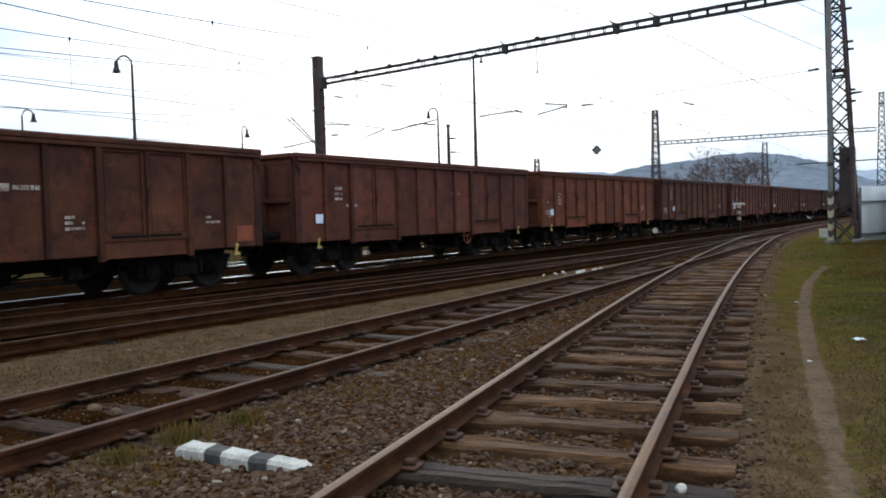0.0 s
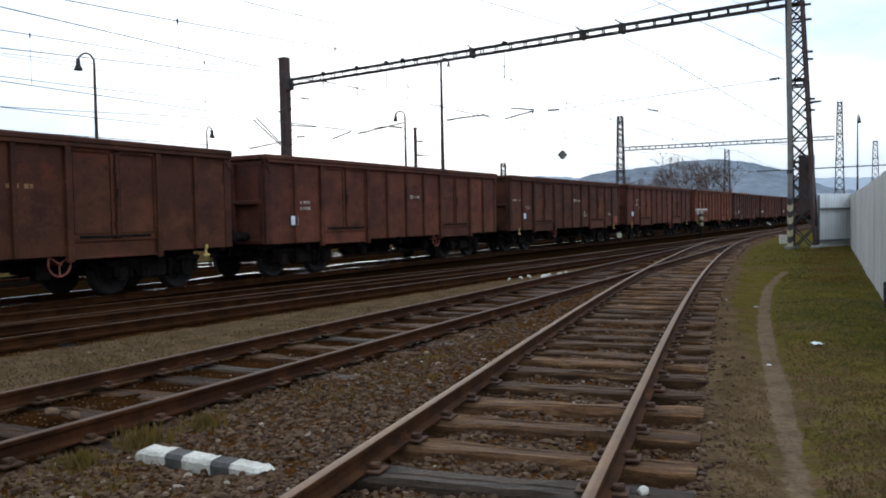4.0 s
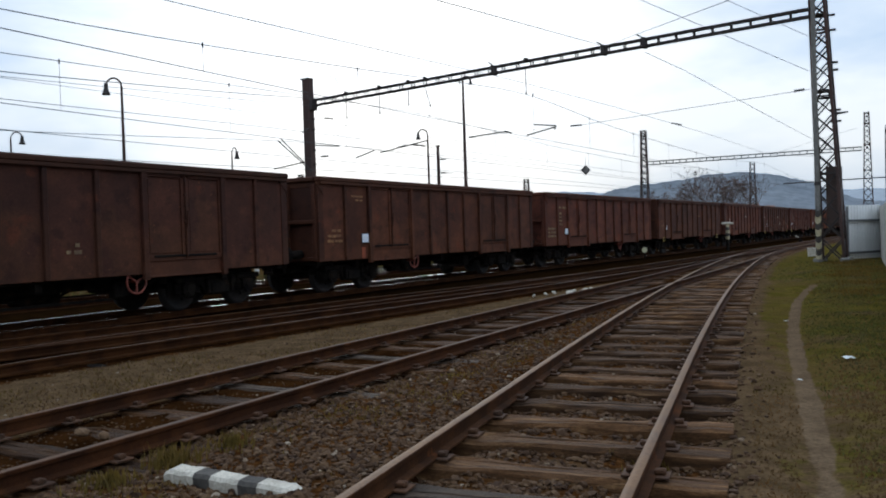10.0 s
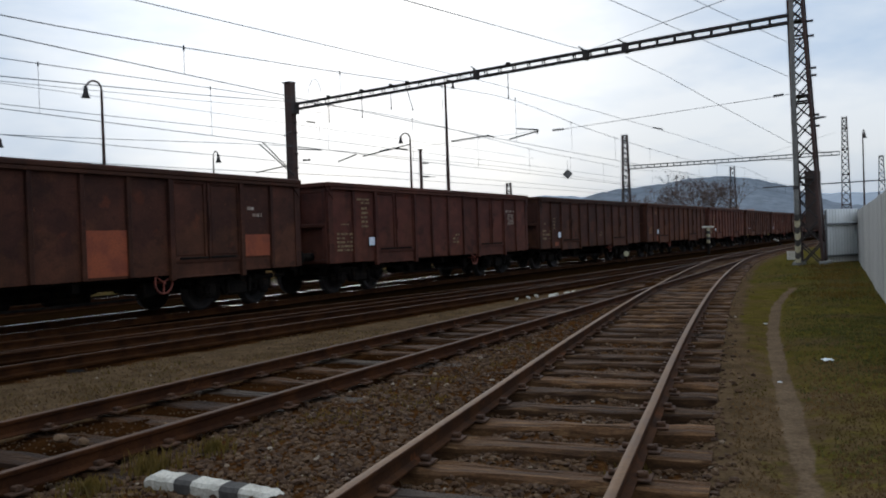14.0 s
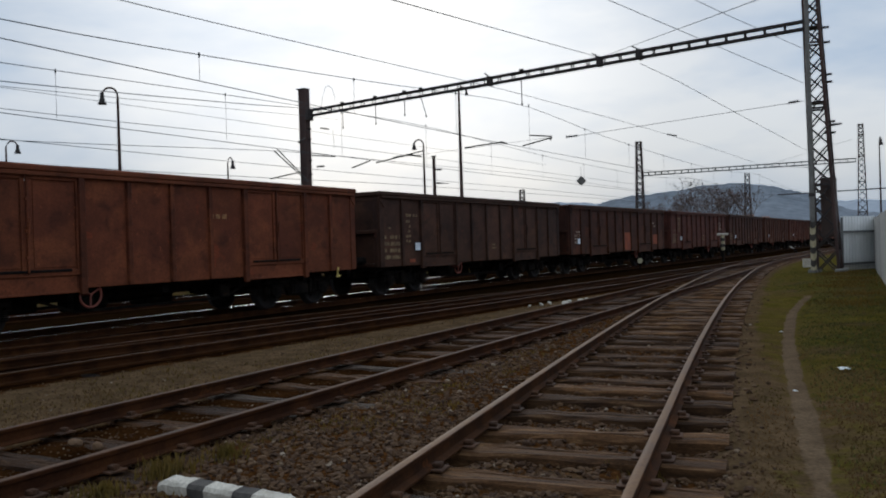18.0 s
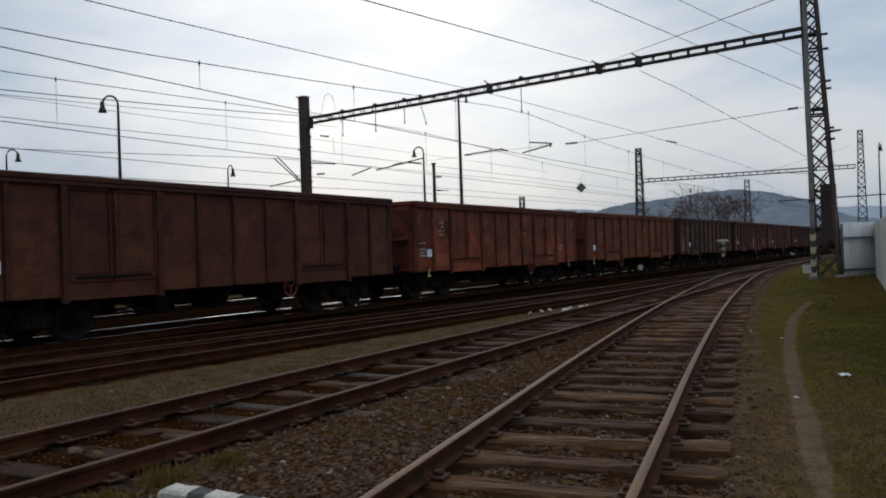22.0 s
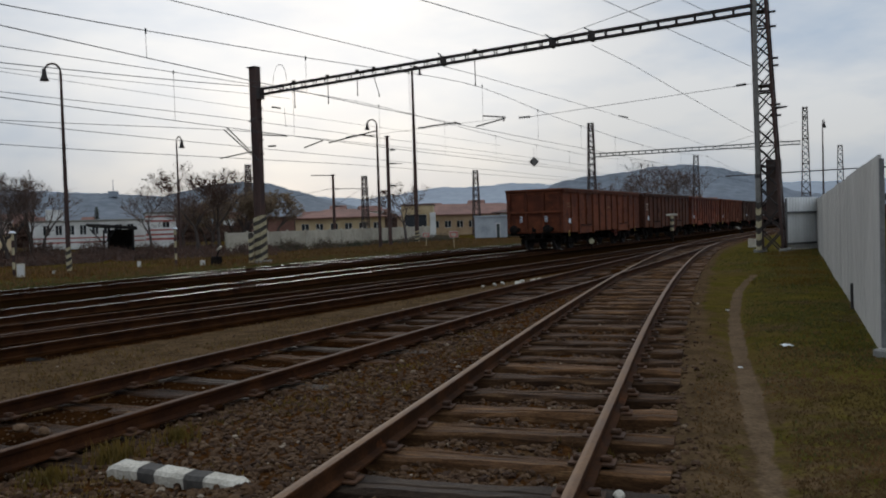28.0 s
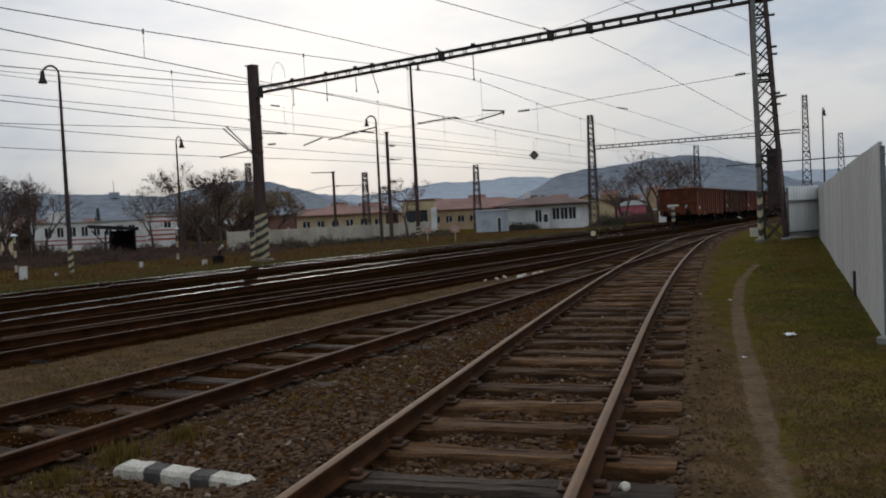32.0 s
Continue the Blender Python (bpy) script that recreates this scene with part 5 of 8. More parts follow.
def portal_beam(label, a, b, depth, width, posts, chord):
    """Two faces of chords with upright web posts between."""
    th = thing("portal_beam", label, "portal beam", "portal beams")
    d = (b - a).normalized()
    side = Vector((-d.y, d.x, 0)).normalized() * width / 2
    up = Vector((0, 0, depth / 2))
    for s in (-1, 1):
        for u in (-1, 1):
            part("chord", Build().bar(a + side * s + up * u, b + side * s + up * u, chord, chord), M["steel_dark"], th)
    web = Build()
    turn = Euler((0, 0, math.atan2(d.y, d.x))).to_matrix()
    for s in (-1, 1):
        web.box(side * s, (chord * 0.75, 0.02, depth), 0, turn)
    for u in (-1, 1):
        web.bar(-side + up * u, side + up * u, 0.05, 0.05)
    me = web.mesh("web_post", M["steel_dark"])
    for k in range(posts + 1):
        p = a.lerp(b, k / posts)
        part("web_post", me, None, th, at=tuple(p))
    return th


portal_beam("dark steel portal beam across the tracks", BEAM_A, BEAM_B, 0.30, 0.26, 34, 0.088)
portal_beam("distant steel portal beam across the tracks", Vector((24.3, 90.8, 8.85)), Vector((43.3, 81.2, 8.9)), 0.34, 0.34, 30, 0.085)


def striped_sleeve(parent, b_r, z0, z1, square=0.0, bands=6):
    """Slanting pale and dark stripes round the foot of a pole."""
    for k in range(bands):
        a, c = z0 + (z1 - z0) * k / bands, z0 + (z1 - z0) * (k + 1) / bands
        b = Build()
        n = 4 if square else 12
        sk = (c - a) * (0.8 if square else 0.5)
        ring = []
        for i in range(n):
            ang = 2 * math.pi * (i + 0.5) / n
            r = b_r * (math.sqrt(2) if square else 1.0)
            xx, yy = r * math.cos(ang), r * math.sin(ang)
            ring.append((xx, yy, sk * math.sin(ang + 0.6)))
        vs = [(x, y, max(z0, min(z1, a + dz))) for x, y, dz in ring] + [(x, y, max(z0, min(z1, c + dz))) for x, y, dz in ring]
        b.add(vs, [(i, (i + 1) % n, n + (i + 1) % n, n + i) for i in range(n)], False)
        part("stripe", b, M["stripe_pale" if k % 2 == 0 else "stripe_dark"], parent)


def portal_mast():
    m = thing("portal_mast", "rusty box-section steel mast with a striped foot", "mast", "masts of the overhead line", m=pose(-6.85, 47.3, LEFT_Z, 0, 0, -34))
    b = Build()
    for x in (-0.17, 0.17):
        b.box((x, 0, 5.55), (0.17, 0.42, 11.1), 0.01)
    for k in range(20):
        b.box((0, 0, 0.4 + k * 0.55), (0.20, 0.41, 0.12), 0)
    b.box((0, 0, 5.55), (0.22, 0.36, 11.0), 0)
    part("column", b, M["steel_rust"], m)
    part("cap_plate", Build().box((-0.06, 0, 11.13), (0.62, 0.5, 0.06), 0.01), M["steel_dark"], m)
    part("beam_bracket", Build().box((0.38, 0, 9.6), (0.24, 0.45, 0.62), 0.02), M["steel_dark"], m)
    part("foundation", Build().box((0, 0, 0.05), (0.9, 0.9, 0.22), 0.03), M["concrete"], m)
    striped_sleeve(m, 0.262, 0.15, 2.75, 1.0, 11)
    for z in (6.2, 7.0, 8.2, 8.8):
        part("bracket", Build().bar((0.2, 0, z), (0.46, 0, z), 0.06, 0.10), M["steel_dark"], m)


portal_mast()


def portal_tower():
    m = lattice_mast("tall rusty lattice tower with a brown switch cabinet", 16.18, 32.66, 0.0, 13.2, 0.90, 0.44, -34, 1.05, 0.11, 0.055, (-0.45, 0.0), near=True)
    cab = part("switch_cabinet", Build().box((0, 0, 2.65), (0.56, 0.42, 2.4), 0.02), M["cabinet_brown"], m, "dull brown tall switch cabinet", at=(0.08, 0.06, 0))
    part("cabinet_door", Build().box((0, -0.222, 2.65), (0.48, 0.02, 2.2), 0.006), M["cabinet_brown"], cab)
    for z, w in ((6.9, 0.80), (9.95, 0.68)):
        part("clamp_band", Build().box((-0.034 * z, 0, z), (w - 0.06, w - 0.06, 0.06), 0.01), M["steel_dark"], m)
    for z, sx in ((6.1, 1), (5.65, 1), (7.7, 1), (8.0, 1), (9.3, 1), (9.9, 1)):
        part("bracket", Build().bar((0.2 - 0.034 * z, 0, z), (0.2 - 0.034 * z + 0.40 * sx, 0, z), 0.06, 0.09), M["steel_dark"], m)
    part("insulator", Build().tube((0.15, 0, 5.95), (0.65, 0.0, 5.98), 0.07, 0.03, 8), M["insulator"], m)
    for x, y in ((-0.49, -0.49), (0.49, -0.49), (0.49, 0.49), (-0.49, 0.49)):
        part("footing", Build().box((x, y, 0.08), (0.36, 0.36, 0.22), 0.05), M["concrete"], m)
    p = thing("steel_pole", "grey tubular steel pole with a striped foot", "pole", m=pose(15.47, 32.40, 0.0))
    b = Build().tube((0, 0, 0), (-0.005, 0.0, 4.0), 0.105, 0.10, 12).tube((-0.005, 0.0, 4.0), (-0.02, 0.0, 13.4), 0.10, 0.08, 12)
    part("shaft", b, M["steel_grey"], p)
    striped_sleeve(p, 0.112, 0.15, 2.2, 0, 8)
    for z in (3.1,):
        part("collar", Build().tube((0, 0, z), (0, 0, z + 0.14), 0.125, n=12), M["steel_dark"], p)


portal_tower()
lattice_mast("distant paired lattice mast by the tracks", 24.0, 90.9, LEFT_Z, 12.8, 1.0, 0.52, -28, 1.0, 0.10, 0.06)
lattice_mast("distant lattice mast beside the grey fence", 43.75, 80.95, 0.0, 12.5, 0.98, 0.42, -28, 1.0, 0.10, 0.055)
lattice_mast("distant lattice mast beyond the fence", 71.8, 122.5, 0.0, 12.0, 1.2, 0.6, -28, 1.2, 0.10, 0.06)
lattice_mast("far lattice mast behind the bare trees", 55.4, 139.4, 0.0, 12.4, 1.2, 0.7, -28, 1.2, 0.11, 0.06)
lattice_mast("distant lattice mast beyond the concrete wall", -16.6, 105.7, LEFT_Z, 10.3, 0.85, 0.5, -20, 1.1, 0.09, 0.055)
lattice_mast("distant lattice mast beside the yellow building", -1.85, 104.0, LEFT_Z, 8.3, 0.85, 0.5, -20, 1.1, 0.09, 0.055)
lattice_mast("distant lattice mast behind the grey shed", 15.3, 129.1, LEFT_Z, 10.3, 1.2, 0.65, -20, 1.1, 0.11, 0.065)
for a, b in (((71.8, 122.5, 8.3), (57.0, 131.0, 8.1)), ((71.8, 122.5, 8.3), (90.0, 112.0, 8.3))):
    solid("cross_girder", Build().bar(a, b, 0.18, 0.18), M["steel_dark"], "dark steel cross girder of a distant portal", "girder", "cross girders")


def tube_line(pts, r, n=5):
    """One round wire through all the points."""
    pts = [Vector(p) for p in pts]
    vs = []
    for i, p in enumerate(pts):
        d = (pts[min(i + 1, len(pts) - 1)] - pts[max(i - 1, 0)]).normalized()
        u = d.cross(Vector((0, 0, 1))) if abs(d.z) < 0.95 else d.cross(Vector((1, 0, 0)))
        u.normalize()
        v = u.cross(d)
        vs += [p + (u * math.cos(2 * math.pi * k / n) + v * math.sin(2 * math.pi * k / n)) * r for k in range(n)]
    return Build().add(vs, [(j * n + k, j * n + (k + 1) % n, (j + 1) * n + (k + 1) % n, (j + 1) * n + k) for j in range(len(pts) - 1) for k in range(n)], True)


def wire(label, pts, r=0.014):
    return solid("overhead_wire", tube_line(pts, r * 0.82), M["wire"], label, "wire", "overhead wires")


def track_wire(label, off, sz, r=0.014, sag=True):
    ss, zs = [p[0] for p in sz], [p[1] for p in sz]
    s = np.arange(ss[0], ss[-1] + 0.1, 2.0)
    z = np.interp(s, ss, zs)
    if sag:
        z = np.convolve(np.pad(z, 2, mode="edge"), [0.1, 0.2, 0.4, 0.2, 0.1], "valid")
    x, y, _ = along(s, off)
    return wire(label, list(zip(x.tolist(), y.tolist(), z.tolist())), r)


MESS_T = [(-10, 5.95), (2.5, 5.95), (8, 6.33), (14.5, 6.76), (20, 7.2), (25.5, 7.57), (33.5, 7.05), (45, 6.75), (57, 6.65), (75, 7.4), (95, 6.7), (130, 7.0)]
MESS_D = [(-8, 6.1), (6, 6.55), (13, 6.86), (25, 7.25), (40, 6.7), (58, 6.55), (75, 7.3), (100, 6.6)]
track_wire("sagging carrier wire over the main track", 0.0, MESS_T)
track_wire("taut contact wire over the main track", 0.0, [(-12, 5.66), (130, 5.66)])
track_wire("feeder wire above the main track", 0.15, [(-12, 6.4), (4, 6.92), (11.5, 7.29), (23.5, 7.84), (36.5, 8.06), (75, 8.3)])
track_wire("sagging carrier wire over the outer track", -5.35, MESS_D)
track_wire("taut contact wire over the outer track", -5.35, [(-10, 5.28), (120, 5.28)])
track_wire("carrier wire beyond the outer track", -10.0, [(-6, 6.1), (9, 6.27), (20, 6.55), (75, 6.8)])
track_wire("contact wire beyond the outer track", -10.0, [(-6, 5.30), (75, 5.43)])
track_wire("slack wire beyond the outer track", -10.2, [(0, 5.0), (9, 5.31), (22, 6.11), (45, 6.4), (75, 6.3)])
track_wire("thick feeder wire running to the mast", -10.3, [(-8, 6.3), (9, 7.19), (21, 8.02), (26, 8.5)], 0.02)
track_wire("thin wire running to the mast", -10.6, [(-8, 6.2), (9, 7.1), (21, 7.8), (26, 8.1)], 0.012)
track_wire("low slack wire beyond the outer track", -10.0, [(-4, 4.5), (12.7, 4.63), (21, 4.79), (29, 4.96), (75, 5.2)], 0.014)
track_wire("thin high wire beyond the yard", -15.0, [(4, 7.9), (12, 8.03), (20, 8.16), (60, 8.4)], 0.012)
wire("wire leaving the portal beam over the siding", [(9.77, 36.35, 9.45), (12.5, 39.5, 9.2), (16.86, 44.94, 8.72), (25.5, 54.3, 7.3), (43.0, 81.0, 8.6)], 0.016)
for k in range(0, 18):
    for off, mess, cz in ((0.0, MESS_T, 5.66), (-5.35, MESS_D, 5.28)):
        s = -5 + 6.2 * k
        x, y, _ = along(s, off)
        top = float(np.interp(s, [p[0] for p in mess], [p[1] for p in mess]))
        solid("dropper", Build().tube((x, y, cz), (x, y, top), 0.006, n=4, caps=False).tube((x, y, top - 0.07), (x, y, top + 0.05), 0.022, n=6), M["wire"], "thin dropper between carrier and contact wire", "dropper", "droppers of the overhead line")
wire("wire slanting up to the portal beam", [(-3.9, 9.5, 5.55), (-1.09, 15.96, 6.58), (8.2, 37.4, 10.0)], 0.016)
wire("wire slanting to the lattice tower", [(1.8, 18.4, 8.15), (6.31, 23.15, 8.0), (15.3, 32.5, 7.67)], 0.012)
wire("high wire slanting to the lattice tower", [(4.5, 19.8, 8.5), (9.87, 26.2, 8.77), (15.3, 32.5, 9.06)], 0.012)
wire("wire from the portal beam towards the yard side", [(8.2, 37.4, 10.0), (6.71, 18.84, 6.69), (6.2, 12.0, 5.5)], 0.012)
wire("cross wire from the lattice tower", [(15.35, 32.55, 6.96), (7.58, 40.29, 6.81)], 0.014)
wire("cross wire beyond the portal", [(6.53, 41.49, 6.93), (-2.0, 46.5, 6.6)], 0.010)
wire("wire to the distant portal", [(16.0, 33.1, 4.3), (24.4, 58.0, 6.6), (43.0, 81.3, 11.0)], 0.014)


def rod(label, a, b, r, kind="bracket_arm", mat="steel_dark"):
    return solid(kind, Build().tube(a, b, r, n=6), M[mat], label, kind.replace("_", " "), kind.replace("_", " ") + "s of the overhead line")


ARMS = [((-6.74, 46.6, 5.5), (-8.51, 46.3, 7.24)), ((-6.86, 46.6, 5.72), (-8.33, 46.35, 7.33)), ((-7.1, 46.5, 5.98), (-8.74, 46.2, 5.62)),
        ((-6.5, 46.9, 6.96), (-5.06, 46.53, 6.82)), ((2.47, 41.93, 6.62), (4.04, 41.81, 6.79)), ((3.92, 41.82, 6.82), (4.29, 41.78, 6.69)),
        ((5.04, 41.7, 6.55), (6.53, 41.49, 6.91)), ((5.4, 41.65, 7.08), (6.53, 41.49, 6.97)), ((6.53, 41.49, 6.97), (6.44, 41.5, 6.77))]
ARMS_B = [((-2.61, 43.92, 6.12), (-0.01, 44.0, 6.72)), ((-0.96, 43.99, 6.54), (-0.17, 44.0, 6.42)), ((-3.91, 43.83, 5.87), (-2.91, 43.9, 6.25))]
for a, b in ARMS + ARMS_B:
    rod("thin dark registration arm of the overhead line", a, b, 0.038)
INS = [((-6.65, 46.6, 5.45), (-7.0, 46.55, 5.8)), ((-6.73, 46.6, 7.9), (-7.15, 46.4, 7.64)), ((-5.87, 46.6, 8.47), (-5.34, 46.49, 8.37)), ((-6.15, 46.7, 6.29), (-5.68, 46.5, 6.28)),
       ((2.09, 41.95, 6.57), (2.47, 41.93, 6.59)), ((7.09, 40.6, 6.81), (7.62, 40.25, 6.81)), ((-1.69, 43.97, 6.37), (-1.2, 43.98, 6.48)), ((14.9, 33.0, 6.97), (15.2, 32.7, 6.98)),
       ((17.2, 57.5, 8.98), (17.9, 57.3, 8.8))]
for a, b in INS:
    va, vb = Vector(a), Vector(b)
    ln = (vb - va).length
    prof = [(0.001, 0.0)]
    for k in range(5):
        prof += [(0.028, ln * (k + 0.02) / 5), (0.068, ln * (k + 0.25) / 5), (0.045, ln * (k + 0.6) / 5), (0.028, ln * (k + 0.8) / 5)]
    ib = Build().lathe(prof + [(0.001, ln)], 8, (vb - va).to_track_quat("Z", "Y").to_matrix())
    solid("insulator", ib, M["insulator"], "brown ribbed rod insulator on a wire", "insulator", "insulators of the overhead line", m=Matrix.Translation(va))
wire("short wire hanging by the mast", [(-5.15, 46.52, 8.36), (-5.11, 46.52, 7.33)], 0.012)
_lp = BEAM_A.lerp(BEAM_B, 0.055)
wire("arched jumper wire over the portal beam", [(_lp.x + 0.42 * math.cos(a), _lp.y - 0.28 * math.cos(a), _lp.z + 0.2 + 1.15 * math.sin(a)) for a in np.linspace(math.pi, 0.15, 12)], 0.014)
for f, ln, sl in ((0.093, 0.9, 0.0), (0.18, 0.95, 0.0), (0.253, 0.75, 0.0), (0.293, 0.95, 0.25), (0.516, 1.15, 0.0)):
    p = BEAM_A.lerp(BEAM_B, f)
    h = thing("beam_hanger", "thin steel hanger below the portal beam", "hanger", "hangers of the portal beam", m=pose(p.x, p.y, p.z - 0.2))
    part("rod", Build().tube((0, 0, 0), (sl, 0, -ln), 0.022, n=6), M["steel_dark"], h)
    part("insulator", Build().tube((sl, 0, -ln), (sl, 0, -ln - 0.1), 0.05, 0.03, 8), M["insulator"], h)
    part("clamp", Build().box((0, 0, 0.42), (0.20, 0.6, 0.10), 0.01), M["steel_dark"], h)
for f in (0.668, 0.74, 0.45):
    p = BEAM_A.lerp(BEAM_B, f)
    solid("anchor_clamp", Build().box((0, 0, 0), (0.18, 0.42, 0.46), 0.02).bar((0, 0, 0.2), (-0.45, 0.3, 0.5), 0.05), M["steel_dark"], "dark anchor clamp on the portal beam", "clamp", "clamps of the portal beam", m=pose(p.x, p.y, p.z, 0, 0, -34))
sgn = thing("diamond_sign", "dark diamond-shaped sign hanging from a wire", "sign", m=pose(11.3, 58.9, 5.95, 0, 0, -15))
part("plate", Build().box((0, 0, 0), (0.52, 0.02, 0.52), 0.004, Euler((0, radians(45), 0)).to_matrix()), M["steel_dark"], sgn)
part("face", Build().box((0, -0.014, 0), (0.36, 0.006, 0.36), 0, Euler((0, radians(45), 0)).to_matrix()), M["steel_grey"], sgn)
part("hanger", Build().tube((0, 0, 0.36), (0, 0, 1.0), 0.01, n=5), M["wire"], sgn)


def yard_lamp(label, x, y, z0, h, r, face, striped=True, reach=0.42):
    """A pole with a swan neck and a bell-shaped shade."""
    p = thing("yard_lamp", label, "yard lamp", "yard lamps", m=pose(x, y, z0, 0, 0, 0))
    b = Build().tube((0, 0, 0), (0, 0, h * 0.35), r, r * 0.85, 10).tube((0, 0, h * 0.35), (0, 0, h - 0.55), r * 0.85, r * 0.5, 10)
    part("pole", b, M["steel_rust"], p)
    pts = [Vector((face * (reach - reach * math.cos(a)), 0, h - 0.55 + 0.5 * math.sin(a))) for a in np.linspace(0, math.pi * 0.92, 9)]
    part("swan_neck", tube_line(pts, r * 0.42, 8), M["steel_rust"], p)
    e = pts[-1]
    sh = Build().lathe([(0.05, 0.12), (0.10, 0.10), (0.115, -0.12), (0.14, -0.28), (0.21, -0.44), (0.23, -0.51), (0.19, -0.51), (0.001, -0.49)], 14, Matrix.Identity(3))
    part("shade", sh, M["steel_dark"], p, at=tuple(e))
    if striped:
        striped_sleeve(p, r * 1.04, 0.05, 1.35, 0, 7)
    if h < 12:
        for k in range(6 if striped else 0):
            part("climbing_step", Build().tube((-0.16, 0, 3.2 + 0.85 * k), (0.16, 0, 3.2 + 0.85 * k), 0.014, n=5), M["steel_dark"], p)
    return p


yard_lamp("tall yard lamp with a bell shade and striped foot", -16.3, 44.0, LEFT_Z, 10.9, 0.13, -1)
yard_lamp("yard lamp with a bell shade by the concrete wall", -0.05, 72.0, LEFT_Z, 11.3, 0.15, -1, False)
yard_lamp("yard lamp with a bell shade among bare trees", -15.4, 64.2, LEFT_Z, 9.3, 0.11, 1, False, 0.2)
yard_lamp("yard lamp with a bell shade beyond the outer track", -29.9, 59.0, LEFT_Z, 10.3, 0.12, 1, False)
yard_lamp("very tall lamp pole with a striped foot", 3.9, 87.9, LEFT_Z, 18.9, 0.24, 1)
yard_lamp("distant yard lamp beyond the grey fence", 48.9, 86.8, 0.0, 11.9, 0.12, 1, False, 0.10)


def line_pole(label, x, y, h, arms):
    p = thing("line_pole", label, "line pole", "poles of the overhead line", m=pose(x, y, LEFT_Z))
    part("shaft", Build().tube((0, 0, 0), (0, 0, h), 0.20, 0.15, 10), M["steel_rust"], p)
    part("cap", Build().box((0, 0, h), (0.5, 0.34, 0.10), 0.01), M["steel_dark"], p)
    for z, ln in arms:
        part("arm", Build().tube((0.1, 0, z), (0.1 + ln, 0, z - 0.06), 0.05, 0.03, 6), M["steel_dark"], p)
        part("insulator", Build().tube((0.25, 0, z), (0.75, 0, z - 0.02), 0.09, 0.06, 8), M["insulator"], p)
    return p


line_pole("dark line pole with side insulators", 0.9, 78.8, 10.5, ((7.9, 1.3), (9.2, 0.6), (5.8, 1.4)))
line_pole("distant line pole with a long bracket", -5.57, 100.0, 8.3, ((6.6, 4.2), (4.5, 1.2)))
wire("stay of the distant line pole", [(-5.5, 100.0, 4.2), (-2.0, 104.0, 6.6)], 0.03)
wire("stay of the distant line pole", [(-5.5, 100.0, 6.4), (-12.0, 96.0, 5.0)], 0.03)
rod("bracket of the distant line pole", (-5.4, 100, 7.95), (-8.2, 100, 8.0), 0.06)

# ---------------------------------------------------------------- verge: fence, cabinets, marker, litter


def fence():
    a, b = Vector((5.42, 8.46, 0)), Vector((19.35, 34.9, 0))
    d = (b - a).normalized()
    yaw = math.degrees(math.atan2(d.y, d.x))
    f = thing("sheet_fence", "tall pale grey corrugated sheet-metal fence", "fence", kind="structure", m=pose(a.x, a.y, 0, 0, 0, yaw))
    total, n = (b - a).length, 14
    w = total / n

    def sheet(w, h):
        bld = Build()
        xs, k = [], 0
        pitch = 0.19
        x = 0.0
        while x < w - 1e-6:
            xs += [(x, 0.0), (x + pitch * 0.36, 0.0), (x + pitch * 0.5, 0.028), (x + pitch * 0.86, 0.028)]
            x += pitch
        xs = [p for p in xs if p[0] <= w] + [(w, 0.0)]
        m_ = len(xs)
        vs = [(x, y, 0.04) for x, y in xs] + [(x, y, h) for x, y in xs] + [(x, y - 0.004, 0.04) for x, y in xs] + [(x, y - 0.004, h) for x, y in xs]
        fs = [(i, i + 1, m_ + i + 1, m_ + i) for i in range(m_ - 1)] + [(2 * m_ + i, 3 * m_ + i, 3 * m_ + i + 1, 2 * m_ + i + 1) for i in range(m_ - 1)]
        fs += [(m_ + i, m_ + i + 1, 3 * m_ + i + 1, 3 * m_ + i) for i in range(m_ - 1)]
        bld.add(vs, fs)
        return bld

    me = sheet(w - 0.005, 2.2).mesh("sheet_panel", M["sheet"])
    rnd = random.Random(5)
    for k in range(n):
        part("sheet_panel", me, None, f, at=(k * w, rnd.uniform(-0.006, 0.006), rnd.uniform(-0.02, 0.02)))
    for z in (0.45, 1.75):
        part("fence_rail", Build().box((total / 2, -0.05, z), (total, 0.05, 0.07), 0.005), M["sheet_dark"], f)
    for k in range(0, n + 1, 2):
        part("fence_post", Build().box((k * w, -0.09, 1.05), (0.07, 0.07, 2.2), 0.005), M["sheet_dark"], f)
    part("end_post", Build().box((-0.03, 0.0, 1.08), (0.05, 0.05, 2.16), 0.006), M["sheet_dark"], f)
    c, e = Vector((17.35, 33.9, 0)), Vector((19.35, 34.9, 0))
    d2 = e - c
    g = thing("sheet_fence", "short return of grey corrugated fence with dark rails", "fence", kind="structure", m=pose(c.x, c.y, 0, 0, 0, math.degrees(math.atan2(d2.y, d2.x))))
    part("sheet_panel", sheet(d2.length, 2.3), M["sheet_brightened"], g)
    for z in (0.30, 1.65):
        part("fence_rail", Build().box((d2.length / 2, -0.06, z), (d2.length, 0.06, 0.09), 0.005), M["sheet_dark"], g)
    for x in (0.02, d2.length - 0.02):
        part("fence_post", Build().box((x, -0.06, 1.1), (0.07, 0.07, 2.3), 0.005), M["sheet_dark"], g)
    s = thing("rusty_gate", "rusty brown sheet gate beside the grey fence", "gate", kind="structure", m=pose(5.95, 8.75, 0, 0, 0, -62))
    for k in range(4):
        part("gate_board", Build().box((0.25 + 0.5 * k, 0, 1.0), (0.47, 0.03, 1.9), 0.006), M["rust_sheet"], s)
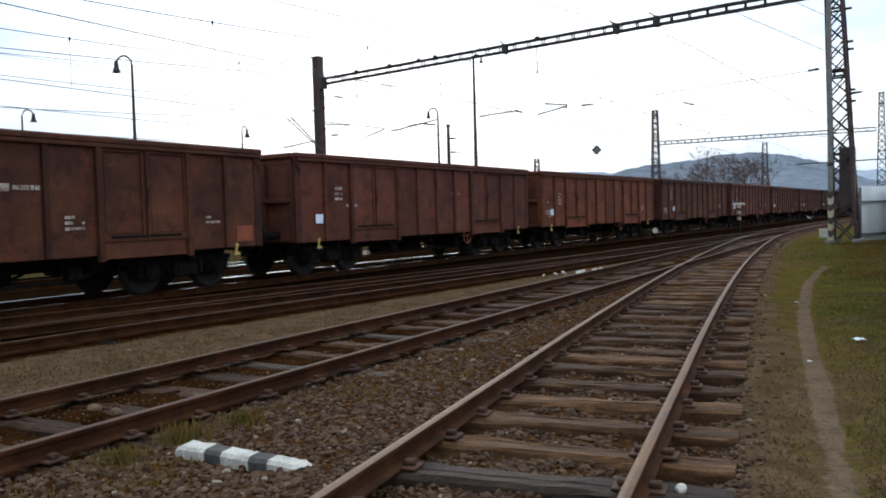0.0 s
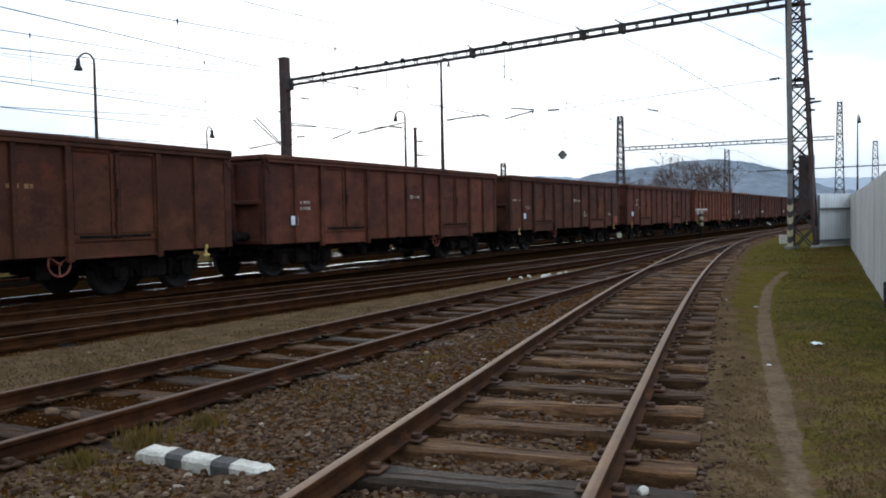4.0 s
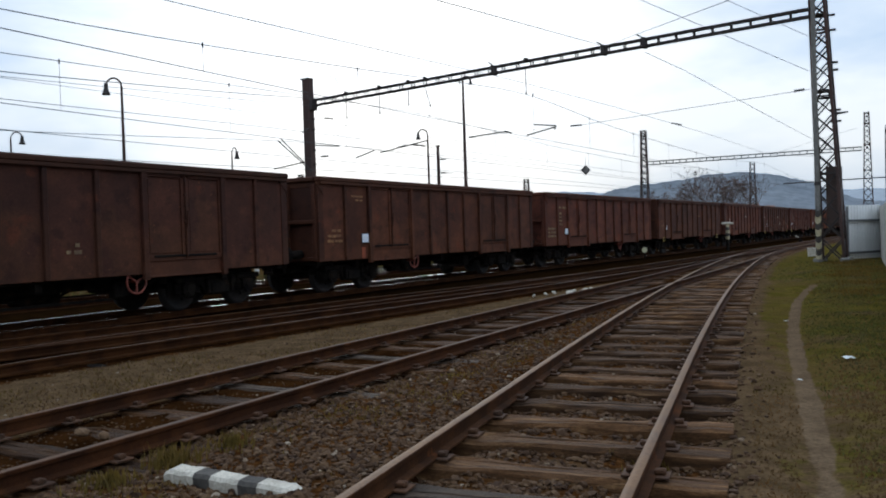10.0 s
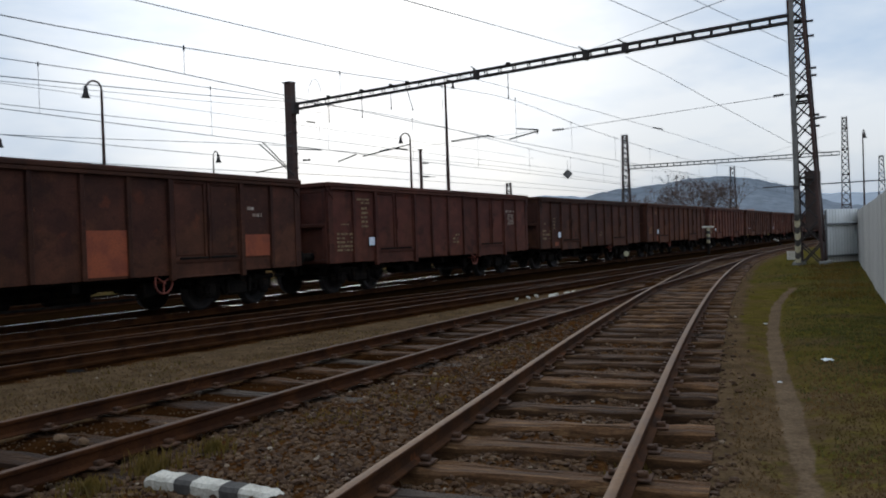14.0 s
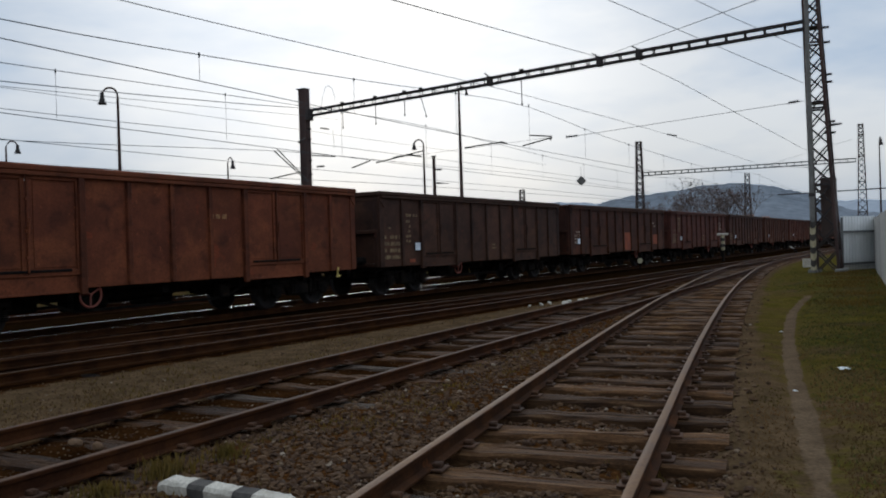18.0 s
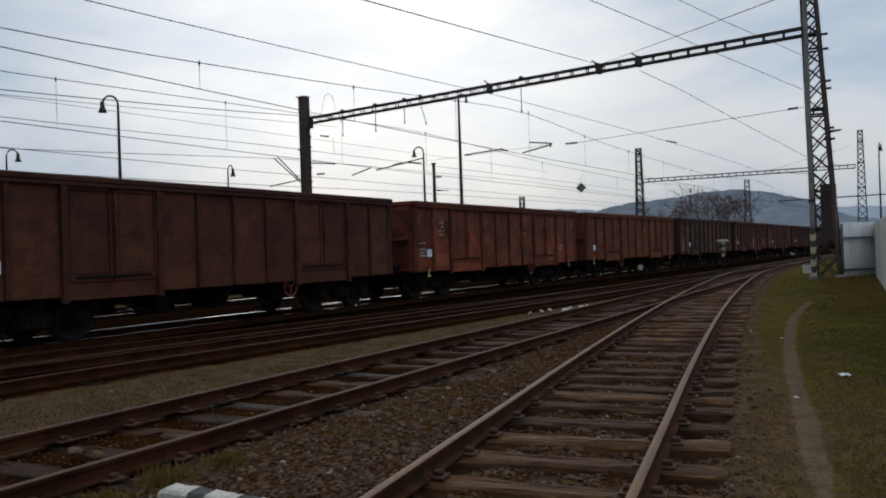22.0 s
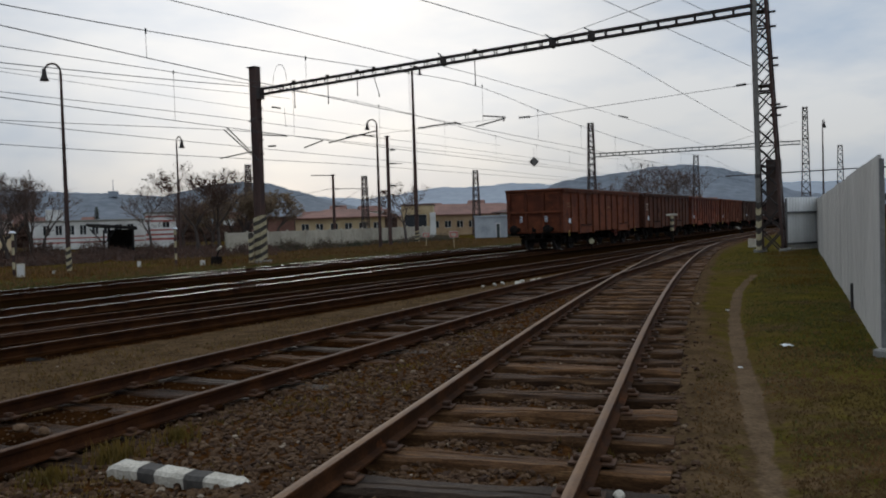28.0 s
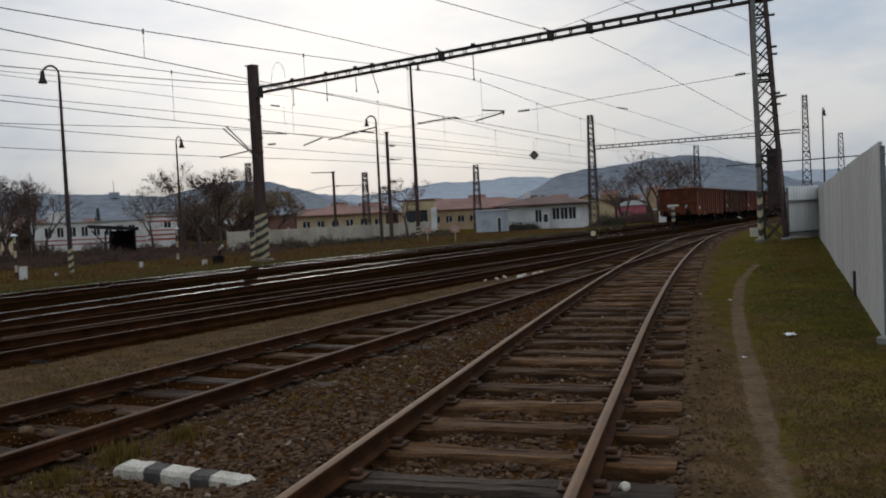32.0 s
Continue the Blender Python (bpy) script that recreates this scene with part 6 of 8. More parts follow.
    for z in (0.3, 1.6):
        part("gate_rail", Build().box((1.0, -0.04, z), (2.0, 0.05, 0.08), 0.005), M["steel_rust"], s)
    solid("fence_stump", Build().box((0, 0, 0.22), (0.13, 0.10, 0.46), 0.015).box((0.05, -0.02, 0.40), (0.2, 0.08, 0.08), 0.01), M["timber_black"], "short dark stump at the foot of the fence", "stump", m=pose(7.55, 12.55, 0, 0, 4, 62))
    solid("concrete_slab", Build().box((0, 0, 0.03), (0.9, 0.5, 0.14), 0.02), M["concrete"], "broken grey concrete slab at the foot of the fence", "slab", m=pose(5.75, 8.35, 0, 0, 2, 25))


fence()


def small_yard_things():
    mk = thing("marker_beam", "black and white painted concrete marker lying in gravel", "marker", m=pose(-1.36, 5.32, -0.006, 4, 0.6, -30))
    rnd = random.Random(3)
    left = -0.54
    for k, ln in enumerate((0.27, 0.15, 0.24, 0.16, 0.28)):
        w0, w1 = 0.15 - 0.02 * k / 5, 0.15 - 0.02 * (k + 1) / 5
        b = Build()
        ring = lambda x, w, dz: [(x, -w / 2, -0.02), (x, -w / 2, 0.055 + dz), (x, -w / 2 + 0.022, 0.078 + dz), (x, w / 2 - 0.022, 0.080 + dz), (x, w / 2, 0.058 + dz), (x, w / 2, -0.02)]
        n, vs = 6, []
        for q in range(n + 1):
            rough = rnd.uniform(-0.005, 0.004) - (0.02 if (k, q) in ((4, n), (0, 0)) else 0.0)
            vs += ring(left + ln * q / n, w0 + (w1 - w0) * q / n + rnd.uniform(-0.006, 0.004), rough)
        b.add(vs, [(q * 6 + i, (q + 1) * 6 + i, (q + 1) * 6 + (i + 1) % 6, q * 6 + (i + 1) % 6) for q in range(n) for i in range(6)])
        b.add(vs, [tuple(range(6)), tuple(n * 6 + i for i in range(5, -1, -1))])
        part("band", b, M["white_chip" if k % 2 == 0 else "black_chip"], mk)
        left += ln
    bx = thing("cabinet_box", "small white trackside cabinet by the tower", "cabinet", m=pose(18.1, 38.6, 0.0, 0, 0, -20) @ Matrix.Diagonal((0.75, 0.75, 0.8, 1)))
    part("body", Build().box((0, 0, 0.26), (0.50, 0.40, 0.48), 0.02), M["white_chip"], bx)
    part("lid", Build().box((0, 0, 0.51), (0.54, 0.44, 0.05), 0.01), M["white_chip"], bx)
    lv = thing("point_lever", "black point lever with a white weight by the switch", "point lever", m=pose(29.3, 64.4, 0.0, 0, 0, -25) @ Matrix.Diagonal((0.85, 0.85, 0.85, 1)))
    part("stand", Build().box((0, 0, 0.2), (0.34, 0.26, 0.42), 0.05), M["dull_black"], lv)
    part("lever_arm", Build().tube((0, 0, 0.36), (-0.42, 0, 0.66), 0.025, n=6), M["dull_black"], lv)
    part("weight", Build().tube((-0.50, 0, 0.78), (-0.12, 0, 0.58), 0.06, n=10), M["white_chip"], lv)
    dw = thing("dwarf_signal", "low dark point signal with a pale round face", "signal", m=pose(11.2, 42.8, 0.0, 0, 0, -14) @ Matrix.Diagonal((0.85, 0.85, 0.9, 1)))
    part("post", Build().tube((0, 0, 0), (0, 0, 0.42), 0.05, n=8), M["dull_black"], dw)
    part("lantern", Build().box((0, 0.02, 0.55), (0.34, 0.28, 0.36), 0.04), M["dull_black"], dw)
    part("face", Build().tube((0, -0.14, 0.52), (0, -0.12, 0.52), 0.16, n=18), M["yellow_disc"], dw)
    tp = thing("marker_post", "white and black T-shaped marker post beside the track", "marker post", m=pose(19.3, 52.9, 0.0, 0, 0, -18))
    part("base", Build().tube((0, 0, -0.05), (0, 0, 0.72), 0.09, n=10), M["dull_black"], tp)
    for k in range(5):
        part("band", Build().tube((0, 0, 0.72 + 0.2 * k), (0, 0, 0.92 + 0.2 * k), 0.12, n=10), M["stripe_pale" if k % 2 == 0 else "black_chip"], tp)
    part("crossbar", Build().box((0, 0, 1.76), (0.74, 0.14, 0.15), 0.03), M["white_chip"], tp)
    for lab, x, y, z in (("capped", -17.7, 40.8, 2.2), ("capped", -11.75, 47.8, 2.2)):
        cp = thing("platform_lamp", "short pale post with a white disc cap", "post", "capped posts by the outer track", m=pose(x, y, LEFT_Z))
        for k in range(6):
            part("band", Build().tube((0, 0, k * 0.35), (0, 0, k * 0.35 + 0.35), 0.07, n=8), M["stripe_pale" if k % 2 else "steel_rust"], cp)
        part("cap", Build().lathe([(0.001, 0.13), (0.11, 0.10), (0.17, 0.02), (0.155, 0.0), (0.001, 0.0)], 14), M["placard"], cp, at=(0, 0, 2.08))
    for x, y, w, h in ((-17.0, 39.9, 0.36, 0.65), (-13.6, 47.0, 0.22, 0.36), (-10.0, 46.6, 0.28, 0.3), (-16.5, 42.5, 0.16, 0.16)):
        cb = thing("cable_cabinet", "small pale cable cabinet in the grass", "cabinet", "cable cabinets", m=pose(x, y, LEFT_Z, 0, 0, 20))
        part("body", Build().box((0, 0, h / 2), (w, w * 0.7, h), 0.02), M["concrete_pale"], cb)
        part("door", Build().box((0, -w * 0.36, h / 2), (w * 0.8, 0.012, h * 0.8), 0.003), M["wall_white"], cb)
    ml = thing("point_motor", "dark point machine with a tilted white lever", "point machine", m=pose(-9.2, 46.4, LEFT_Z, 0, 0, -25))
    part("housing", Build().box((0, 0, 0.25), (0.5, 0.5, 0.5), 0.06), M["dull_black"], ml)
    part("lever", Build().tube((0, 0, 0.4), (0.25, 0, 0.95), 0.04, n=8), M["dull_black"], ml)
    part("weight", Build().tube((0.1, 0, 0.82), (0.34, 0, 1.05), 0.07, n=10), M["white_chip"], ml)
    sp = thing("striped_post", "short slanting striped guard post by the mast", "guard post", m=pose(-7.35, 47.0, LEFT_Z))
    part("core", Build().tube((0, 0, 0), (0, 0, 1.75), 0.14, n=10), M["stripe_dark"], sp)
    striped_sleeve(sp, 0.15, 0.05, 1.7, 0, 8)
    for x, y, s in ((5.5, 61.5, 1.0), (4.0, 72.1, 0.9)):
        bd = thing("warning_board", "white-edged red warning board on a low post", "sign", "red warning boards", m=pose(x, y, LEFT_Z, 0, 0, -8))
        part("post", Build().tube((0, 0, 0), (0, 0, 1.0 * s), 0.035, n=8), M["stripe_pale"], bd)
        part("board", Build().box((0, -0.04, 1.12 * s), (0.66 * s, 0.02, 0.46 * s), 0.004), M["wall_white"], bd)
        part("border", Build().box((0, -0.052, 1.12 * s), (0.60 * s, 0.006, 0.40 * s), 0), M["red"], bd)
        part("field", Build().box((0, -0.057, 1.12 * s), (0.42 * s, 0.006, 0.24 * s), 0), M["white_chip"], bd)
    rnd = random.Random(11)

    def lump(r, seed, mat, lab, cat, x, y, z, name="stone", group=""):
        bm = bmesh.new()
        bmesh.ops.create_icosphere(bm, subdivisions=2, radius=1)
        q = random.Random(seed)
        for v in bm.verts:
            v.co *= 1 + 0.22 * noise.noise(v.co * 1.7 + Vector((seed, 0, 0))) + q.uniform(-0.05, 0.05)
        me = bpy.data.meshes.new(name)
        bm.to_mesh(me)
        bm.free()
        me.materials.append(mat)
        ob = new(name, me)
        ob.matrix_basis = pose(x, y, z, q.uniform(0, 40), q.uniform(0, 40), q.uniform(0, 360)) @ Matrix.Diagonal((r, r * 0.8, r * 0.55, 1))
        tagged(ob, lab, cat, group)

    lump(0.042, 1, M["white_chip"], "pale rounded stone beside the rail", "stone", 1.3, 4.5, 0.03, group="pale stones")
    lump(0.15, 2, M["white_chip"], "pale concrete lump beside the siding", "stone", 3.45, 20.35, 0.0, group="pale stones")
    lump(0.15, 3, M["white_chip"], "pale concrete lump beside the siding", "stone", 3.9, 20.7, 0.0, group="pale stones")
    lump(0.10, 4, M["white_chip"], "pale concrete lump beside the siding", "stone", 4.2, 21.5, 0.03, group="pale stones")
    for k, (x, y, r) in enumerate(((3.12, 21.0, 0.07), (3.62, 21.1, 0.10), (4.0, 21.25, 0.13), (4.6, 21.9, 0.08), (2.5, 20.2, 0.05), (2.85, 20.6, 0.06))):
        lump(r, 40 + k, M["white_chip"], "pale broken concrete piece beside the siding", "stone", x, y, 0.02, group="pale stones")
    lump(0.065, 5, M["stone"], "grey stone lying between the siding rails", "stone", -3.0, 6.9, 0.03, group="larger stones")
    lump(0.05, 6, M["stone"], "grey stone lying between the siding rails", "stone", -2.75, 6.75, 0.03, group="larger stones")
    for x, y, w in ((4.7, 9.2, 0.07), (5.6, 12.9, 0.045), (3.6, 8.0, 0.025)):
        b = Build()
        n = 5
        vs = [(w * (i / (n - 1) - 0.5) * 2, w * 0.6 * (j / (n - 1) - 0.5) * 2, 0.02 + rnd.uniform(0, w * 0.35)) for j in range(n) for i in range(n)]
        b.add(vs, [(j * n + i, j * n + i + 1, (j + 1) * n + i + 1, (j + 1) * n + i) for j in range(n - 1) for i in range(n - 1)])
        b.add([(x_, y_, z_ - 0.004) for x_, y_, z_ in vs], [((j + 1) * n + i, (j + 1) * n + i + 1, j * n + i + 1, j * n + i) for j in range(n - 1) for i in range(n - 1)])
        solid("crumpled_paper", b, M["paper"], "crumpled white paper litter in the grass", "litter", "paper litter", m=pose(x, y, 0.03, 0, 0, 40 * x))


small_yard_things()

# ---------------------------------------------------------------- beyond the yard: wall, buildings, trees


def concrete_wall():
    w = thing("wall_concrete", "weathered pale concrete panel wall along the yard", "wall", kind="structure")
    pts = [Vector((-12.9, 69.3, LEFT_Z)), Vector((-6.85, 75.5, LEFT_Z)), Vector((6.0, 99.0, LEFT_Z))]
    for a, b in zip(pts, pts[1:]):
        n = max(1, round((b - a).length / 2.0))
        yaw = math.degrees(math.atan2((b - a).y, (b - a).x))
        st = (b - a).length / n
        pm = Build().box((st / 2, 0, 0.86), (st - 0.12, 0.09, 1.72), 0.01).mesh("wall_panel", M["concrete_pale"])
        qm = Build().box((0, 0, 0.92), (0.15, 0.17, 1.84), 0.015).mesh("wall_post", M["concrete_pale"])
        for k in range(n):
            p = a.lerp(b, k / n)
            part("wall_panel", pm, None, w, at=tuple(p), turn=(0, 0, yaw))
            part("wall_post", qm, None, w, at=tuple(p), turn=(0, 0, yaw))


concrete_wall()


def house(label, a, b, depth, z_eave, wall, roof=None, ridge=0.0, over=0.4, windows=(), doors=(), bands=(), chimney=None, name="house", gable=False):
    """A block whose front runs from a to b; windows (along, sill, width, height) on the front."""
    a, b = Vector((*a, LEFT_Z)), Vector((*b, LEFT_Z))
    ln = (b - a).length
    h = thing(name, label, name.replace("_", " "), m=pose(a.x, a.y, LEFT_Z, 0, 0, math.degrees(math.atan2((b - a).y, (b - a).x))))
    ht = z_eave - LEFT_Z
    # walls, with the openings left out of the front
    xs = sorted({0.0, ln, *[v for x, z, w, hh in windows for v in (x - w / 2, x + w / 2)], *[v for x, w, hh in doors for v in (x - w / 2, x + w / 2)]})
    front = Build()
    for x0, x1 in zip(xs, xs[1:]):
        mid = (x0 + x1) / 2
        holes = [(z, z + hh) for x, z, w, hh in windows if abs(mid - x) < w / 2] + [(0, hh) for x, w, hh in doors if abs(mid - x) < w / 2]
        z = 0.0
        for lo, hi in sorted(holes):
            if lo > z:
                front.box((mid, 0.12, (z + lo) / 2), (x1 - x0, 0.24, lo - z))
            z = hi
        if z < ht:
            front.box((mid, 0.12, (z + ht) / 2), (x1 - x0, 0.24, ht - z))
    part("wall", front.weld(), M[wall], h)
    part("wall", Build().box((0.12, depth / 2 + 0.12, ht / 2), (0.24, depth - 0.24, ht)), M[wall], h)
    part("wall", Build().box((ln - 0.12, depth / 2 + 0.12, ht / 2), (0.24, depth - 0.24, ht)), M[wall], h)
    part("wall", Build().box((ln / 2, depth + 0.12, ht / 2), (ln, 0.24, ht)), M[wall], h)
    for x, z, w, hh in windows:
        wn = part("window", Build().box((x, 0.17, z + hh / 2), (w, 0.02, hh)), M["glass"], h)
        fr = Build()
        for dx in (-w / 2, 0, w / 2):
            fr.box((x + dx, 0.11, z + hh / 2), (0.07, 0.06, hh))
        for dz in (0, hh):
            fr.box((x, 0.11, z + dz), (w, 0.06, 0.07))
        part("window_frame", fr, M["wall_white"], wn)
    for x, w, hh in doors:
        dr = part("door", Build().box((x, 0.15, hh / 2), (w - 0.1, 0.05, hh - 0.05), 0.01), M["door_green"], h)
        fr = Build()
        for dx in (-w / 2, w / 2):
            fr.box((x + dx, 0.06, hh / 2), (0.10, 0.16, hh))
        fr.box((x, 0.06, hh), (w + 0.1, 0.16, 0.1))
        part("door_frame", fr, M["wall_white"], dr)
    for z, hh in bands:
        part("painted_band", Build().box((ln / 2, -0.004, z), (ln, 0.012, hh)), M["red_band"], h, "red painted band")
    if roof:
        r = Build()
        o = over
        if ridge <= 0:
            r.box((ln / 2, depth / 2, ht + 0.10), (ln + 2 * o, depth + 2 * o, 0.22), 0.02)
        elif gable:
            vs = [(-o, -o, ht), (ln + o, -o, ht), (ln + o, depth + o, ht), (-o, depth + o, ht), (ln / 2, -o, ht + ridge), (ln / 2, depth + o, ht + ridge)]
            vs += [(x, y, z + 0.14) for x, y, z in vs]
            r.add(vs, [(6, 10, 11, 9), (7, 8, 11, 10), (0, 3, 5, 4), (1, 4, 5, 2), (0, 4, 10, 6), (4, 1, 7, 10), (3, 9, 11, 5), (5, 11, 8, 2), (0, 6, 9, 3), (1, 2, 8, 7)])
            g = Build().add([(0, 0.02, ht), (ln, 0.02, ht), (ln / 2, 0.02, ht + ridge * 0.97), (0, 0.22, ht), (ln, 0.22, ht), (ln / 2, 0.22, ht + ridge * 0.97)], [(0, 1, 2), (3, 5, 4), (0, 2, 5, 3), (1, 4, 5, 2)])
            part("gable", g, M[wall], h)
        else:
            k = min(depth / 2, ln / 3)
            vs = [(-o, -o, ht), (ln + o, -o, ht), (ln + o, depth + o, ht), (-o, depth + o, ht), (k, depth / 2, ht + ridge), (ln - k, depth / 2, ht + ridge)]
            r.add(vs, [(0, 1, 5, 4), (1, 2, 5), (2, 3, 4, 5), (3, 0, 4)])
            r.box((ln / 2, depth / 2, ht - 0.06), (ln + 2 * o - 0.02, depth + 2 * o - 0.02, 0.16), 0.02)
        part("roof", r, M[roof], h)
    if chimney:
        x, y, w, top = chimney
        part("chimney", Build().box((x, y, (ht + top) / 2), (w, w, top - ht + 0.4), 0.02), M["wall_white"], h)
    return h


house("long white office building with a row of dark windows", (-48.0, 115.6), (-33.5, 120.6), 8, 3.55, "wall_white", "concrete", 0, 0.2,
      [(2.2 + 1.55 * k, 2.0, 0.85, 1.35) for k in range(8)], (), [(1.55, 0.18), (0.95, 0.18)], (3.2, 3.0, 2.2, 5.4), "office_building")
house("white building with red horizontal bands", (-31.0, 110.7), (-27.3, 111.8), 8, 4.2, "wall_white", "concrete", 0, 0.15, [(2.6, 2.6, 0.9, 0.8)], (), [(4.1, 0.22), (3.5, 0.22), (1.7, 0.25), (1.1, 0.3), (2.3, 0.2)], None, "office_building")
house("long faded yellow building with a dull red hipped roof", (-11.5, 112.0), (0.6, 112.6), 9, 3.0, "wall_yellow", "roof_red", 1.2, 0.5,
      [(1.3 + 1.95 * k, 1.2, 1.0, 1.3) for k in range(6)], (), (), None, "workshop_building")
house("low brown shed with a flat dark roof", (-14.8, 104.0), (-11.0, 105.6), 5, 3.0, "roof_red", "roof_brown", 0, 0.3, (), (), (), None, "brick_shed")
house("yellow roadside building with a dark shopfront", (2.8, 108.3), (7.0, 107.9), 6, 4.2, "wall_yellow", "roof_brown", 0, 0.1, [(1.9, 1.3, 2.9, 2.0)], (), (), None, "shop_building")
solid("white_pillar", Build().box((0, 0, 1.75), (0.75, 0.4, 3.5), 0.03), M["wall_white"], "white rendered pillar beside the shopfront", "pillar", m=pose(6.9, 107.4, LEFT_Z))
house("very long low building with a brown-red roof", (6.0, 141.0), (31.0, 146.0), 14, 3.3, "wall_ochre", "roof_red", 2.0, 0.5,
      [(1.5 + 2.2 * k, 1.3, 1.2, 1.2) for k in range(11)], (), (), None, "warehouse")
house("small grey board shed with a felt roof", (12.1, 104.6), (16.2, 103.9), 3, 2.35, "wall_grey", "wall_grey", 0, 0.1, (), [(3.0, 0.5, 1.8)], (), None, "shed")
house("white bungalow with a low brown hipped roof", (16.4, 111.0), (26.2, 106.6), 8, 3.0, "wall_white", "roof_brown", 1.15, 1.0,
      [(5.15, 0.9, 0.9, 1.7), (7.55, 1.15, 1.0, 1.6), (8.65, 1.15, 1.0, 1.6), (9.75, 1.15, 1.0, 1.6)], (), (), (2.6, 4.2, 0.9, 4.9), "bungalow")
porch_door = thing("white_door", "white panelled garden door in a frame beside the bungalow", "door", m=pose(21.9, 107.9, LEFT_Z, 0, 0, -24))
part("door_leaf", Build().box((0, 0, 1.1), (0.86, 0.05, 2.1), 0.01), M["wall_white"], porch_door)
part("door_pane", Build().box((0, -0.03, 1.4), (0.56, 0.012, 1.0), 0), M["glass"], porch_door)
for x in (-0.48, 0.48):
    part("door_jamb", Build().box((x, 0, 1.12), (0.10, 0.10, 2.24), 0.01), M["wall_white"], porch_door)
solid("parapet", Build().box((0, 0, 0.55), (3.3, 0.2, 1.3), 0.02), M["wall_white"], "low white rendered parapet before the porch", "parapet", m=pose(24.9, 106.0, LEFT_Z, 0, 0, -24))
house("pale yellow gabled house behind the bungalow", (28.4, 127.4), (36.2, 125.0), 9, 2.4, "wall_yellow", "roof_brown", 1.9, 0.3, [(2.0, 1.0, 0.9, 1.1)], (), (), None, "gabled_house", True)
house("yellow gabled house behind the bare trees", (-44.3, 79.9), (-37.1, 81.8), 9, 1.9, "wall_yellow", "roof_brown", 3.9, 0.3, [(4.9, 0.9, 0.9, 1.2)], (), (), None, "gabled_house", True)
house("bright pink house with a pale roof", (42.3, 144.2), (47.0, 142.6), 7, 2.5, "wall_pink", "concrete", 0.9, 0.2, [(1.2, 0.9, 0.7, 0.9)], (), (), None, "pink_house")
solid("white_gatepost", Build().box((0, 0, 0.75), (0.9, 0.3, 1.7), 0.02), M["wall_white"], "white rendered gate pier by the tracks", "pier", m=pose(36.5, 104.0, LEFT_Z))


def shelter():
    s = thing("open_shelter", "black timber lean-to shelter with a sloping roof", "shelter", m=pose(-24.2, 66.9, LEFT_Z, 0, 0, 16) @ Matrix.Diagonal((0.84, 0.84, 0.95, 1)))
    part("roof", Build().add([(1.0, -0.6, 2.80), (5.5, -0.6, 2.45), (5.5, 3.4, 2.35), (1.0, 3.4, 2.70), (1.0, -0.6, 2.98), (5.5, -0.6, 2.63), (5.5, 3.4, 2.53), (1.0, 3.4, 2.88)],
                              [(0, 3, 2, 1), (4, 5, 6, 7), (0, 1, 5, 4), (1, 2, 6, 5), (2, 3, 7, 6), (3, 0, 4, 7)]), M["timber_black"], s)
    part("back_wall", Build().box((4.0, 3.2, 1.2), (2.4, 0.1, 2.4)), M["timber_black"], s)
    part("side_wall", Build().box((5.15, 1.4, 1.15), (0.1, 3.6, 2.3)), M["timber_black"], s)
    part("side_wall", Build().box((2.85, 1.6, 1.15), (0.1, 3.2, 2.3)), M["timber_black"], s)
    for x in (2.5, 5.1):
        part("post", Build().box((x, -0.3, 1.2), (0.16, 0.16, 2.4)), M["timber_black"], s)
    for x0, x1 in ((2.5, 1.3), (2.5, 3.6)):
        part("brace", Build().bar((x0, -0.3, 1.2), (x1, -0.3, 2.5), 0.12), M["timber_black"], s)


shelter()


